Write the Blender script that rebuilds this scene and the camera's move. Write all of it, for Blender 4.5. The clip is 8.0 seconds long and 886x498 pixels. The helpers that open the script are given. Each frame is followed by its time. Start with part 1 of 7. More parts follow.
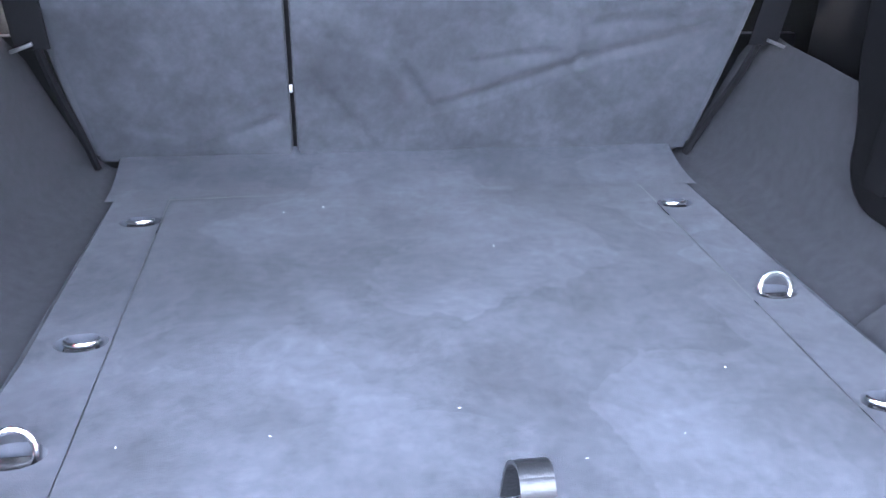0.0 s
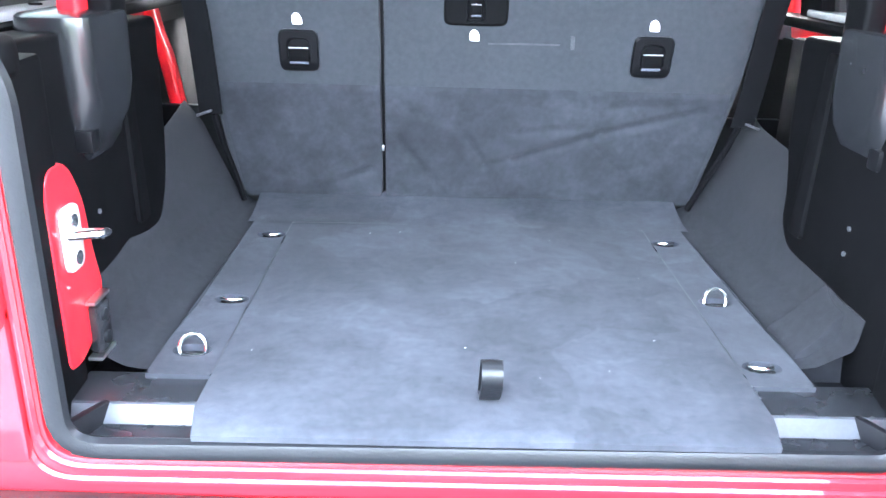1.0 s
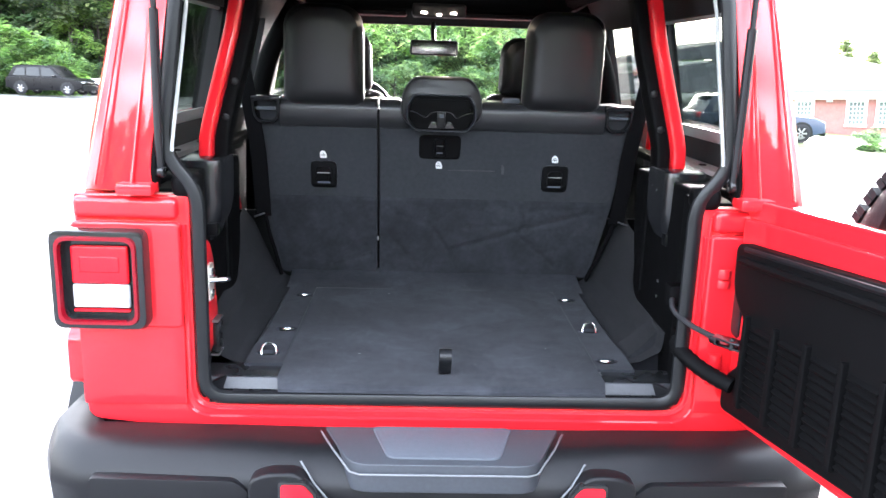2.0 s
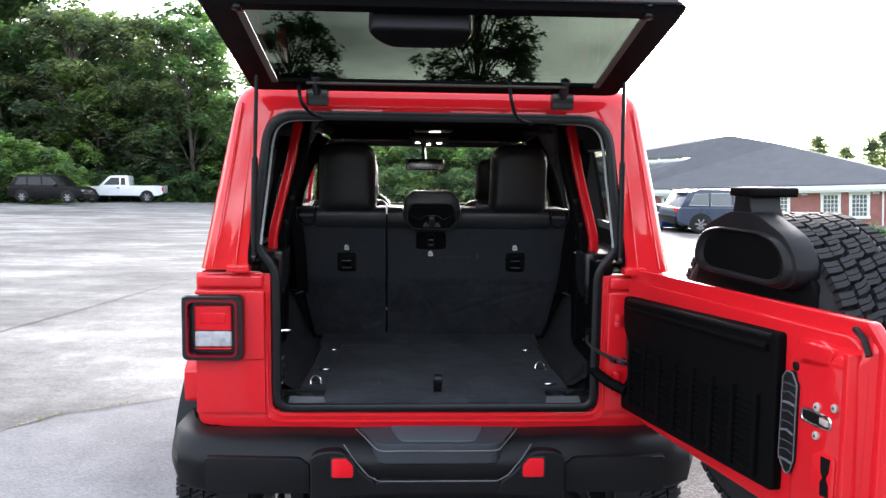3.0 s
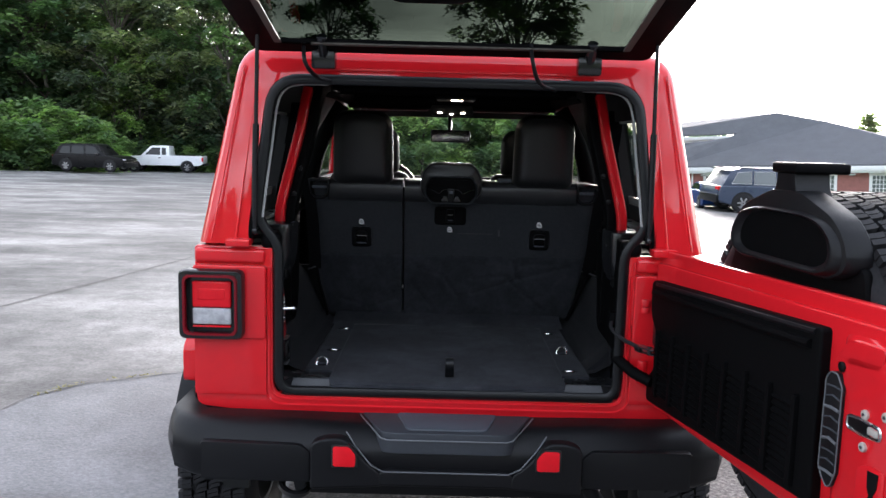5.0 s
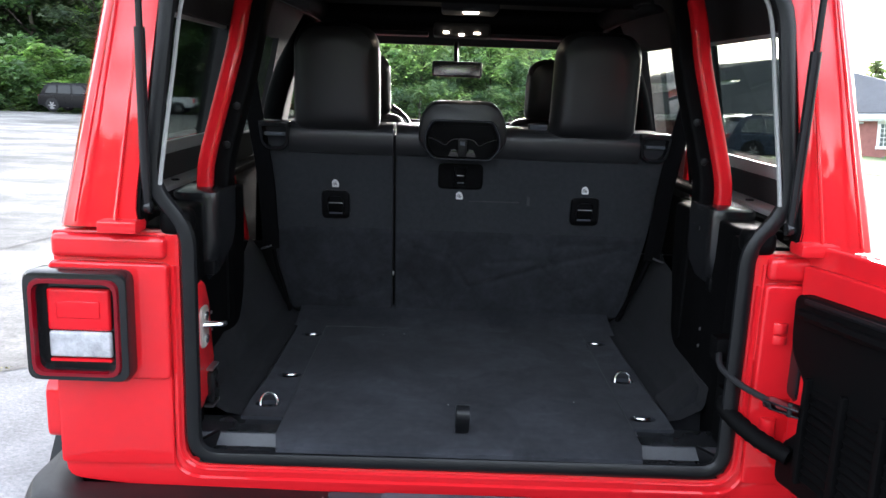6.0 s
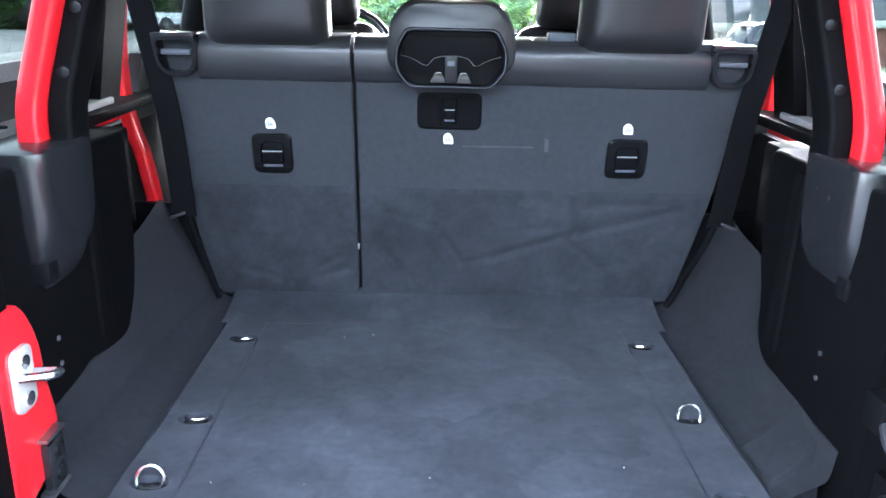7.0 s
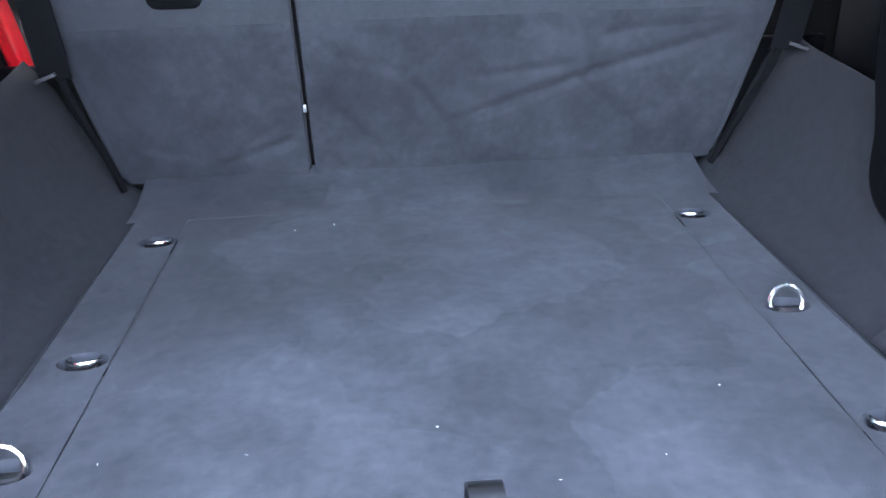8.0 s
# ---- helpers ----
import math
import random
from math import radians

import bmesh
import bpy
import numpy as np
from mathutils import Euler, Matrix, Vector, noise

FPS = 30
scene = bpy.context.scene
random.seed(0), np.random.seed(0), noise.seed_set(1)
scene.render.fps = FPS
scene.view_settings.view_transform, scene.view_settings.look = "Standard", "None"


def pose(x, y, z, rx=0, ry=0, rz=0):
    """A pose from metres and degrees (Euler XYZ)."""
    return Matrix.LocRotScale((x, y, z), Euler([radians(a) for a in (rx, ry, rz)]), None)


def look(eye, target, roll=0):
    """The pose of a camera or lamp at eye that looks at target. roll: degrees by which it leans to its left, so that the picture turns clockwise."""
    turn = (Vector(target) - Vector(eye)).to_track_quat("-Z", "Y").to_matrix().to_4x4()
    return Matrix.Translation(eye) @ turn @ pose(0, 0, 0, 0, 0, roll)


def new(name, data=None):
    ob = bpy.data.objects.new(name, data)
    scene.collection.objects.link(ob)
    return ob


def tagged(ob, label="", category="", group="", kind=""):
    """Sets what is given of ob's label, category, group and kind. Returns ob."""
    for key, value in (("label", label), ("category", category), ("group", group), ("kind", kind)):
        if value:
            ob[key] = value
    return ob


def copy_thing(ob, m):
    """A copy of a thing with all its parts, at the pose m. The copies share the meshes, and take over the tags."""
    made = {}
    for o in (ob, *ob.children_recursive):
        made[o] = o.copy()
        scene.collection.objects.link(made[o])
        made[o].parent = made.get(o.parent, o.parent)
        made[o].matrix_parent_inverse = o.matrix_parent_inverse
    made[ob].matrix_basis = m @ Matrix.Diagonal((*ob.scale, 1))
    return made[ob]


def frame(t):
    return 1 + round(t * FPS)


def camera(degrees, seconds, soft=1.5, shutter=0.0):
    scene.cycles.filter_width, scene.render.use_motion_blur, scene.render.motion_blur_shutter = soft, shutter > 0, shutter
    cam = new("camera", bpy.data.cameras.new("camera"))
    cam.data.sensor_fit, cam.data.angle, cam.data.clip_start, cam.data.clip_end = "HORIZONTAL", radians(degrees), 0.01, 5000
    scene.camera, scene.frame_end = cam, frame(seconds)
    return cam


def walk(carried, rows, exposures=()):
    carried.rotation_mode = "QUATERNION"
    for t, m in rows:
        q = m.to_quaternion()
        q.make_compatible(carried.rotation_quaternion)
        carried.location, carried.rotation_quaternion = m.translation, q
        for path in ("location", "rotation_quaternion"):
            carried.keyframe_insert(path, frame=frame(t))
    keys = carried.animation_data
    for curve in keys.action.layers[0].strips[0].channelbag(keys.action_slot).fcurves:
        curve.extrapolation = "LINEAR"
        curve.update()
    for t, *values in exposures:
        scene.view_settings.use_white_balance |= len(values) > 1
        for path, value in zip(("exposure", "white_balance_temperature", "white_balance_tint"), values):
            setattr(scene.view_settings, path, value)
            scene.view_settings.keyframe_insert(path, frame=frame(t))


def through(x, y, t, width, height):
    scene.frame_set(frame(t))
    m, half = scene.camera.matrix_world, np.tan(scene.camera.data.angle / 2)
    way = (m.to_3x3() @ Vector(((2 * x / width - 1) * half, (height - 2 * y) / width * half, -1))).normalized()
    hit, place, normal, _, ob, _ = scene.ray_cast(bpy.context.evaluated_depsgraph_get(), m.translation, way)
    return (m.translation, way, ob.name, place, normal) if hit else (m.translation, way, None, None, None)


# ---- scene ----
# camera and its way
cam = camera(58.1, 8.0)
PATH = [
    (0, (-0.139, -0.385, 1.319), (0.146, 1.388, 0.438), 1.6),
    (0.5, (-0.108, -0.533, 1.36), (0.101, 1.288, 0.561), 1.5),
    (1, (-0.071, -0.827, 1.402), (-0.048, 1.042, 0.69), 1.6),
    (1.5, (-0.054, -1.199, 1.482), (0.022, 0.729, 0.954), 1.6),
    (1.7, (-0.068, -1.377, 1.507), (0.008, 0.559, 1.009), 2.0),
    (2.8, (-0.083, -2.362, 1.61), (0.007, -0.382, 1.345), 1.0),
    (3, (-0.108, -2.556, 1.613), (-0.013, -0.57, 1.402), 0.8),
    (3.5, (-0.128, -2.897, 1.641), (-0.04, -0.907, 1.462), 0.4),
    (4, (-0.074, -3.01, 1.654), (-0.047, -1.023, 1.427), 1.1),
    (4.2, (-0.058, -2.968, 1.643), (-0.057, -0.984, 1.388), 1.5),
    (5.3, (-0.02, -2.103, 1.59), (-0.014, -0.125, 1.296), 1.6),
    (5.5, (-0.015, -1.926, 1.582), (-0.026, 0.047, 1.256), 2.3),
    (6, (-0.059, -1.453, 1.554), (-0.043, 0.504, 1.143), 2.1),
    (6.5, (-0.04, -1.084, 1.534), (0.0, 0.852, 1.033), 0.6),
    (7, (-0.02, -0.772, 1.514), (-0.001, 1.132, 0.902), 1.4),
    (7.5, (-0.027, -0.517, 1.434), (0.032, 1.332, 0.673), 1.1),
    (8, (-0.048, -0.39, 1.324), (0.062, 1.414, 0.468), -1.7),
]
EXPOSE = [
    (0.0, 8.31, 5450, 21), (0.5, 8.55, 5400, 17), (1.0, 8.22, 5500, 13), (1.5, 7.54, 5900, 14), (1.7, 6.95, 5900, 15),
    (2.8, 4.58, 6050, 15), (3.0, 4.14, 6000, 15), (3.5, 3.25, 5900, 19), (4.2, 3.05, 5900, 19), (5.3, 4.0, 5950, 14),
    (6.0, 4.65, 5900, 13), (6.5, 6.23, 5750, 14), (7.0, 7.05, 5300, 14), (7.5, 7.67, 5250, 15), (8.0, 7.45, 5350, 18),
]
walk(cam, [(t, look(eye, target, roll)) for t, eye, target, roll in PATH], EXPOSE)

# ---- daylight: low sun behind thin cloud, ahead and to the right ----
SUN_ELEV, SUN_AZ = radians(9.5), radians(14)
world = bpy.data.worlds.new("sky")
scene.world = world
world.use_nodes = True
wn, wl = world.node_tree.nodes, world.node_tree.links
wn.clear()
sky = wn.new("ShaderNodeTexSky")
sky.sky_type = 'NISHITA'
sky.sun_disc = False
sky.sun_elevation, sky.sun_rotation = SUN_ELEV, SUN_AZ
sky.air_density, sky.dust_density, sky.ozone_density = 1.2, 4.0, 1.0
soft_sky = wn.new("ShaderNodeHueSaturation")
soft_sky.inputs["Saturation"].default_value = 0.5
cloud_at = wn.new("ShaderNodeTexCoord")
cloud_map = wn.new("ShaderNodeMapping")
cloud_map.inputs["Scale"].default_value = (1.5, 1.5, 5.0)
cloud = wn.new("ShaderNodeTexNoise")
cloud.inputs["Scale"].default_value, cloud.inputs["Detail"].default_value = 2.6, 6.0
cloud_ramp = wn.new("ShaderNodeMapRange")
cloud_ramp.inputs["From Min"].default_value, cloud_ramp.inputs["From Max"].default_value = 0.35, 0.7
cloud_ramp.inputs["To Min"].default_value, cloud_ramp.inputs["To Max"].default_value = 0.5, 1.65
cloud_mul = wn.new("ShaderNodeVectorMath")
cloud_mul.operation = 'SCALE'
bg = wn.new("ShaderNodeBackground")
bg.inputs["Strength"].default_value = 0.12
wout = wn.new("ShaderNodeOutputWorld")
even = wn.new("ShaderNodeGamma")          # thin cloud evens the sky out
even.inputs["Gamma"].default_value = 0.5
wl.new(sky.outputs[0], even.inputs["Color"])
wl.new(even.outputs[0], soft_sky.inputs["Color"])
wl.new(cloud_at.outputs["Generated"], cloud_map.inputs["Vector"])
wl.new(cloud_map.outputs[0], cloud.inputs["Vector"])
wl.new(cloud.outputs["Fac"], cloud_ramp.inputs["Value"])
wl.new(soft_sky.outputs[0], cloud_mul.inputs[0])
wl.new(cloud_ramp.outputs[0], cloud_mul.inputs["Scale"])
wl.new(cloud_mul.outputs[0], bg.inputs["Color"])
wl.new(bg.outputs[0], wout.inputs[0])

sun = new("sun", bpy.data.lights.new("sun", 'SUN'))
sun.data.energy, sun.data.angle, sun.data.color = 1.2, radians(30), (1.0, 0.9, 0.78)
sun_dir = Vector((math.sin(SUN_AZ) * math.cos(SUN_ELEV), math.cos(SUN_AZ) * math.cos(SUN_ELEV), math.sin(SUN_ELEV)))
sun.matrix_world = look(sun_dir * 100, (0, 0, 0))


# ---- materials ----
def mat(name, color, rough=0.5, metal=0.0, var=0.15, scale=8.0, bump=0.0, bump_scale=200.0, coat=0.0, sheen=0.0,
        spec=0.5, rough_var=0.1, random_tint=0.0, island=0.0):
    """A surface with broad stains and fine grain, both in metres, and fine relief."""
    m = bpy.data.materials.new(name)
    m.use_nodes = True
    n, l = m.node_tree.nodes, m.node_tree.links
    p = n["Principled BSDF"]
    p.inputs["Roughness"].default_value, p.inputs["Metallic"].default_value = rough, metal
    p.inputs["Coat Weight"].default_value, p.inputs["Coat Roughness"].default_value = coat, 0.04
    p.inputs["Sheen Weight"].default_value = sheen
    p.inputs["Specular IOR Level"].default_value = spec
    at = n.new("ShaderNodeTexCoord")
    broad, fine = n.new("ShaderNodeTexNoise"), n.new("ShaderNodeTexNoise")
    broad.inputs["Scale"].default_value, broad.inputs["Detail"].default_value = scale, 4
    fine.inputs["Scale"].default_value, fine.inputs["Detail"].default_value = scale * 14, 3
    add = n.new("ShaderNodeMath")
    add.operation = 'ADD'
    ranged = n.new("ShaderNodeMapRange")
    ranged.inputs["From Min"].default_value, ranged.inputs["From Max"].default_value = 0.6, 1.4
    ranged.inputs["To Min"].default_value, ranged.inputs["To Max"].default_value = 1 - var, 1 + var
    tint = n.new("ShaderNodeVectorMath")
    tint.operation = 'SCALE'
    tint.inputs[0].default_value = color
    for tex in (broad, fine):
        l.new(at.outputs["Object"], tex.inputs["Vector"])
    l.new(broad.outputs["Fac"], add.inputs[0])
    l.new(fine.outputs["Fac"], add.inputs[1])
    l.new(add.outputs[0], ranged.inputs["Value"])
    last = ranged.outputs[0]
    if random_tint or island:
        src = n.new("ShaderNodeObjectInfo").outputs["Random"] if random_tint else n.new("ShaderNodeNewGeometry").outputs["Random Per Island"]
        rr = n.new("ShaderNodeMapRange")
        k = random_tint or island
        rr.inputs["To Min"].default_value, rr.inputs["To Max"].default_value = 1 - k, 1 + k
        mul = n.new("ShaderNodeMath")
        mul.operation = 'MULTIPLY'
        l.new(src, rr.inputs["Value"])
        l.new(rr.outputs[0], mul.inputs[0])
        l.new(last, mul.inputs[1])
        last = mul.outputs[0]
    l.new(last, tint.inputs["Scale"])
    l.new(tint.outputs[0], p.inputs["Base Color"])
    rmap = n.new("ShaderNodeMapRange")
    rmap.inputs["To Min"].default_value = max(0.02, rough - rough_var)
    rmap.inputs["To Max"].default_value = min(1.0, rough + rough_var)
    l.new(broad.outputs["Fac"], rmap.inputs["Value"])
    l.new(rmap.outputs[0], p.inputs["Roughness"])
    if bump:
        bt, b = n.new("ShaderNodeTexNoise"), n.new("ShaderNodeBump")
        bt.inputs["Scale"].default_value, bt.inputs["Detail"].default_value = bump_scale, 3
        b.inputs["Strength"].default_value, b.inputs["Distance"].default_value = bump, 0.6 / bump_scale
        l.new(at.outputs["Object"], bt.inputs["Vector"])
        l.new(bt.outputs["Fac"], b.inputs["Height"])
        l.new(b.outputs[0], p.inputs["Normal"])
    return m


def glass(name, tint, gloss=0.6):
    """Tinted pane: clear straight on, glossy at a slant."""
    m = bpy.data.materials.new(name)
    m.use_nodes = True
    n, l = m.node_tree.nodes, m.node_tree.links
    n.clear()
    out, mix = n.new("ShaderNodeOutputMaterial"), n.new("ShaderNodeMixShader")
    clear, shine, f = n.new("ShaderNodeBsdfTransparent"), n.new("ShaderNodeBsdfGlossy"), n.new("ShaderNodeLayerWeight")
    f.inputs["Blend"].default_value = 0.5
    power, ranged = n.new("ShaderNodeMath"), n.new("ShaderNodeMapRange")
    power.operation = 'POWER'
    power.inputs[1].default_value = 4.0
    ranged.inputs["To Min"].default_value, ranged.inputs["To Max"].default_value = 0.03, gloss
    clear.inputs[0].default_value = (*tint, 1)
    shine.inputs["Roughness"].default_value = 0.01
    l.new(f.outputs["Facing"], power.inputs[0])
    l.new(power.outputs[0], ranged.inputs["Value"])
    l.new(ranged.outputs[0], mix.inputs[0])
    l.new(clear.outputs[0], mix.inputs[1])
    l.new(shine.outputs[0], mix.inputs[2])
    l.new(mix.outputs[0], out.inputs[0])
    return m


def glow(name, color, power):
    m = bpy.data.materials.new(name)
    m.use_nodes = True
    p = m.node_tree.nodes["Principled BSDF"]
    p.inputs["Base Color"].default_value = (*color, 1)
    p.inputs["Emission Color"].default_value = (*color, 1)
    p.inputs["Emission Strength"].default_value = power
    return m


RED = mat("red_paint", (0.66, 0.013, 0.019), 0.35, var=0.03, scale=3, coat=1.0, rough_var=0.05, spec=0.05)
CARPET = mat("charcoal_carpet", (0.0225, 0.0238, 0.028), 0.95, var=0.2, scale=5, bump=0.9, bump_scale=900, sheen=0.04, spec=0.06)


def rubbed(m, lo=0.82, hi=1.34, scale=4.2):
    """Brushed and rubbed patches in a pile fabric."""
    n, l = m.node_tree.nodes, m.node_tree.links
    base = n["Principled BSDF"].inputs["Base Color"]
    old = base.links[0].from_socket
    at, tex, rg, sc = n.new("ShaderNodeTexCoord"), n.new("ShaderNodeTexNoise"), n.new("ShaderNodeMapRange"), n.new("ShaderNodeVectorMath")
    tex.inputs["Scale"].default_value, tex.inputs["Detail"].default_value, tex.inputs["Distortion"].default_value = scale, 8, 0.35
    tex.inputs["Roughness"].default_value = 0.62
    rg.inputs["From Min"].default_value, rg.inputs["From Max"].default_value = 0.40, 0.64
    rg.inputs["To Min"].default_value, rg.inputs["To Max"].default_value = lo, hi
    sc.operation = 'SCALE'
    l.new(at.outputs["Object"], tex.inputs["Vector"])
    l.new(tex.outputs["Fac"], rg.inputs["Value"])
    l.new(old, sc.inputs[0])
    l.new(rg.outputs[0], sc.inputs["Scale"])
    l.new(sc.outputs[0], base)
    return m


def brushed(m, k=0.09):
    """Patches of pile that lie one way or the other, with plain edges between them."""
    n, l = m.node_tree.nodes, m.node_tree.links
    base = n["Principled BSDF"].inputs["Base Color"]
    old = base.links[0].from_socket
    at, wob, add, cell = n.new("ShaderNodeTexCoord"), n.new("ShaderNodeTexNoise"), n.new("ShaderNodeVectorMath"), n.new("ShaderNodeTexVoronoi")
    soft, rg, sc = n.new("ShaderNodeVectorMath"), n.new("ShaderNodeMapRange"), n.new("ShaderNodeVectorMath")
    wob.inputs["Scale"].default_value, wob.inputs["Detail"].default_value = 7.0, 5
    soft.operation = 'SCALE'
    soft.inputs["Scale"].default_value = 0.22
    cell.inputs["Scale"].default_value = 5.5
    part_of = n.new("ShaderNodeSeparateColor")
    rg.inputs["To Min"].default_value, rg.inputs["To Max"].default_value = 1 - k, 1 + k
    sc.operation = 'SCALE'
    l.new(at.outputs["Object"], wob.inputs["Vector"])
    l.new(wob.outputs["Color"], soft.inputs[0])
    l.new(at.outputs["Object"], add.inputs[0])
    l.new(soft.outputs[0], add.inputs[1])
    l.new(add.outputs[0], cell.inputs["Vector"])
    l.new(cell.outputs["Color"], part_of.inputs[0])
    l.new(part_of.outputs[0], rg.inputs["Value"])
    l.new(old, sc.inputs[0])
    l.new(rg.outputs[0], sc.inputs["Scale"])
    l.new(sc.outputs[0], base)
    return m


FLOORCARPET = mat("load_floor_carpet", (0.030, 0.032, 0.038), 0.95, var=0.2, scale=5, bump=0.9, bump_scale=900, sheen=0.04, spec=0.06)
rubbed(FLOORCARPET, 0.84, 1.22)
rubbed(FLOORCARPET, 0.9, 1.13, 19.0)
brushed(FLOORCARPET, 0.13)
rubbed(CARPET)
rubbed(CARPET, 0.9, 1.13, 19.0)
FELT = mat("seat_back_felt", (0.030, 0.0321, 0.0365), 0.95, var=0.16, scale=6, bump=0.8, bump_scale=700, sheen=0.05, spec=0.06)
# darker carpet tone for the wheel-house sides and the corner fold
SIDECARPET = mat("dark_side_carpet", (0.0158, 0.0163, 0.0188), 0.95, var=0.25, scale=5, bump=0.9, bump_scale=900, sheen=0.03, spec=0.05)
RUBBED = mat("rubbed_felt", (0.048, 0.050, 0.055), 0.95, var=0.35, scale=40, sheen=0.05, spec=0.06)
LEATHER = mat("black_leather", (0.012, 0.012, 0.013), 0.36, var=0.12, scale=20, bump=0.1, bump_scale=420, spec=0.5)
ROLLHIDE = mat("soft_black_leather", (0.020, 0.0205, 0.0225), 0.36, var=0.15, scale=14, bump=0.12, bump_scale=300, spec=0.55)
PLASTIC = mat("black_moulded_plastic", (0.006, 0.0061, 0.0072), 0.42, var=0.15, scale=10, bump=0.3, bump_scale=900, spec=0.22)
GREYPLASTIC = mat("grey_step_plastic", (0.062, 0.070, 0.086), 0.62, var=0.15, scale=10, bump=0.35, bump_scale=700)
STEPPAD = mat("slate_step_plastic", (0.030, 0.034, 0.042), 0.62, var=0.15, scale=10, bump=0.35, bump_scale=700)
EDGEGREY = mat("pale_plastic_edge", (0.11, 0.115, 0.125), 0.4, var=0.2, scale=10)
SILLGREY = mat("grey_sill_face", (0.034, 0.036, 0.041), 0.42, var=0.25, scale=14, bump=0.15, bump_scale=500)
SATIN = mat("satin_sill_plastic", (0.014, 0.0145, 0.016), 0.28, var=0.2, scale=14, bump=0.15, bump_scale=500)
GLOSSBLACK = mat("gloss_black", (0.012, 0.012, 0.013), 0.18, var=0.1, scale=6)
TRIM = mat("matt_black_trim", (0.0026, 0.0026, 0.0029), 0.6, var=0.15, scale=10, bump=0.35, bump_scale=800, spec=0.055)
INKBLACK = mat("deep_black_plastic", (0.0035, 0.0035, 0.004), 0.34, var=0.1, scale=20, spec=0.2)
ROD = mat("grey_coated_rod", (0.018, 0.018, 0.020), 0.5, var=0.15, scale=20, spec=0.2)
RUBBER = mat("black_rubber", (0.0065, 0.007, 0.008), 0.36, var=0.2, scale=12, bump=0.2, bump_scale=300, spec=0.3)
TYRE = mat("tyre_rubber", (0.021, 0.021, 0.023), 0.72, var=0.3, scale=9, bump=0.3, bump_scale=260, spec=0.15)
CHROME = mat("bright_steel", (0.75, 0.75, 0.76), 0.2, metal=1.0, var=0.1, scale=40)
PALEMETAL = mat("zinc_steel", (0.55, 0.53, 0.48), 0.45, metal=0.4, var=0.15, scale=40)
BOOT = mat("smooth_satin_plastic", (0.007, 0.0072, 0.008), 0.26, var=0.08, scale=6, spec=0.6, rough_var=0.04)
WEBBING = mat("black_webbing", (0.0035, 0.0035, 0.004), 0.9, var=0.15, scale=30, bump=0.5, bump_scale=900, spec=0.06)
DARKSTEEL = mat("dark_steel", (0.09, 0.09, 0.095), 0.45, metal=0.8, var=0.2, scale=40)
CLEVIS = mat("polished_dark_steel", (0.22, 0.22, 0.23), 0.18, metal=1.0, var=0.2, scale=60)
STEEL = mat("dull_steel", (0.42, 0.42, 0.43), 0.38, metal=1.0, var=0.2, scale=30)
ALLOY = mat("grey_alloy", (0.3, 0.3, 0.31), 0.35, metal=0.9, var=0.1, scale=12)
LENSRED = mat("red_lens", (0.70, 0.008, 0.016), 0.12, var=0.08, scale=60, coat=0.3, spec=0.2)
LENSDARK = mat("dark_red_lens", (0.17, 0.004, 0.010), 0.12, var=0.08, scale=60, coat=0.3, spec=0.2)
LENSWHITE = mat("clear_lens", (0.42, 0.42, 0.44), 0.12, var=0.5, scale=60, coat=0.6)
WHITEMARK = mat("white_print", (0.78, 0.78, 0.78), 0.6, var=0.1, scale=90)
HEADLINER = mat("black_headliner", (0.014, 0.014, 0.0145), 0.9, var=0.1, scale=8, bump=0.3, bump_scale=500)
GREYTRIM = mat("pale_grey_edge", (0.30, 0.30, 0.295), 0.5, var=0.12, scale=12)
TANEDGE = mat("tan_edge_strip", (0.10, 0.088, 0.075), 0.7, var=0.12, scale=12)
GLASS_CLEAR = glass("clear_glass", (0.93, 0.95, 0.94))
GLASS_TINT = glass("tinted_side_glass", (0.36, 0.385, 0.36))
GLASS_DARK = glass("dark_hatch_glass", (0.115, 0.132, 0.122), 0.12)
DOME = glow("dome_light", (1.0, 0.80, 0.56), 1.5)


# ---- mesh helpers ----
def part(name, bm, material, parent=None, label="", smooth=True):
    """One mesh object from a bmesh, under a thing or a part."""
    bmesh.ops.recalc_face_normals(bm, faces=bm.faces)
    me = bpy.data.meshes.new(name)
    bm.to_mesh(me)
    bm.free()
    me.materials.append(material)
    if smooth:
        for p in me.polygons:
            p.use_smooth = True
        me.set_sharp_from_angle(angle=radians(38))
    ob = new(name, me)
    ob.parent = parent
    if label:
        ob["label"] = label
    return ob


def empty(name, m=None):
    ob = new(name)
    ob.empty_display_size = 0.2
    if m is not None:
        ob.matrix_basis = m
    return ob


def bevel(bm, width, segments=2, angle=30, edges=None):
    if edges is None:
        edges = [e for e in bm.edges if len(e.link_faces) == 2 and e.calc_face_angle(0) > radians(angle)]
    bmesh.ops.bevel(bm, geom=edges, offset=width, offset_type='OFFSET', segments=segments, profile=0.6, affect='EDGES', clamp_overlap=True)
    return bm


def box(lo, hi, r=0.0, seg=2, bm=None):
    own = bm is None
    b = bmesh.new()
    bmesh.ops.create_cube(b, size=1)
    for v in b.verts:
        v.co = Vector([(lo[i] + hi[i]) / 2 + v.co[i] * (hi[i] - lo[i]) for i in range(3)])
    if r:
        bevel(b, r, seg)
    return b if own else merge(bm, b)


def merge(bm, other):
    me = bpy.data.meshes.new("tmp")
    other.to_mesh(me)
    other.free()
    bm.from_mesh(me)
    bpy.data.meshes.remove(me)
    return bm


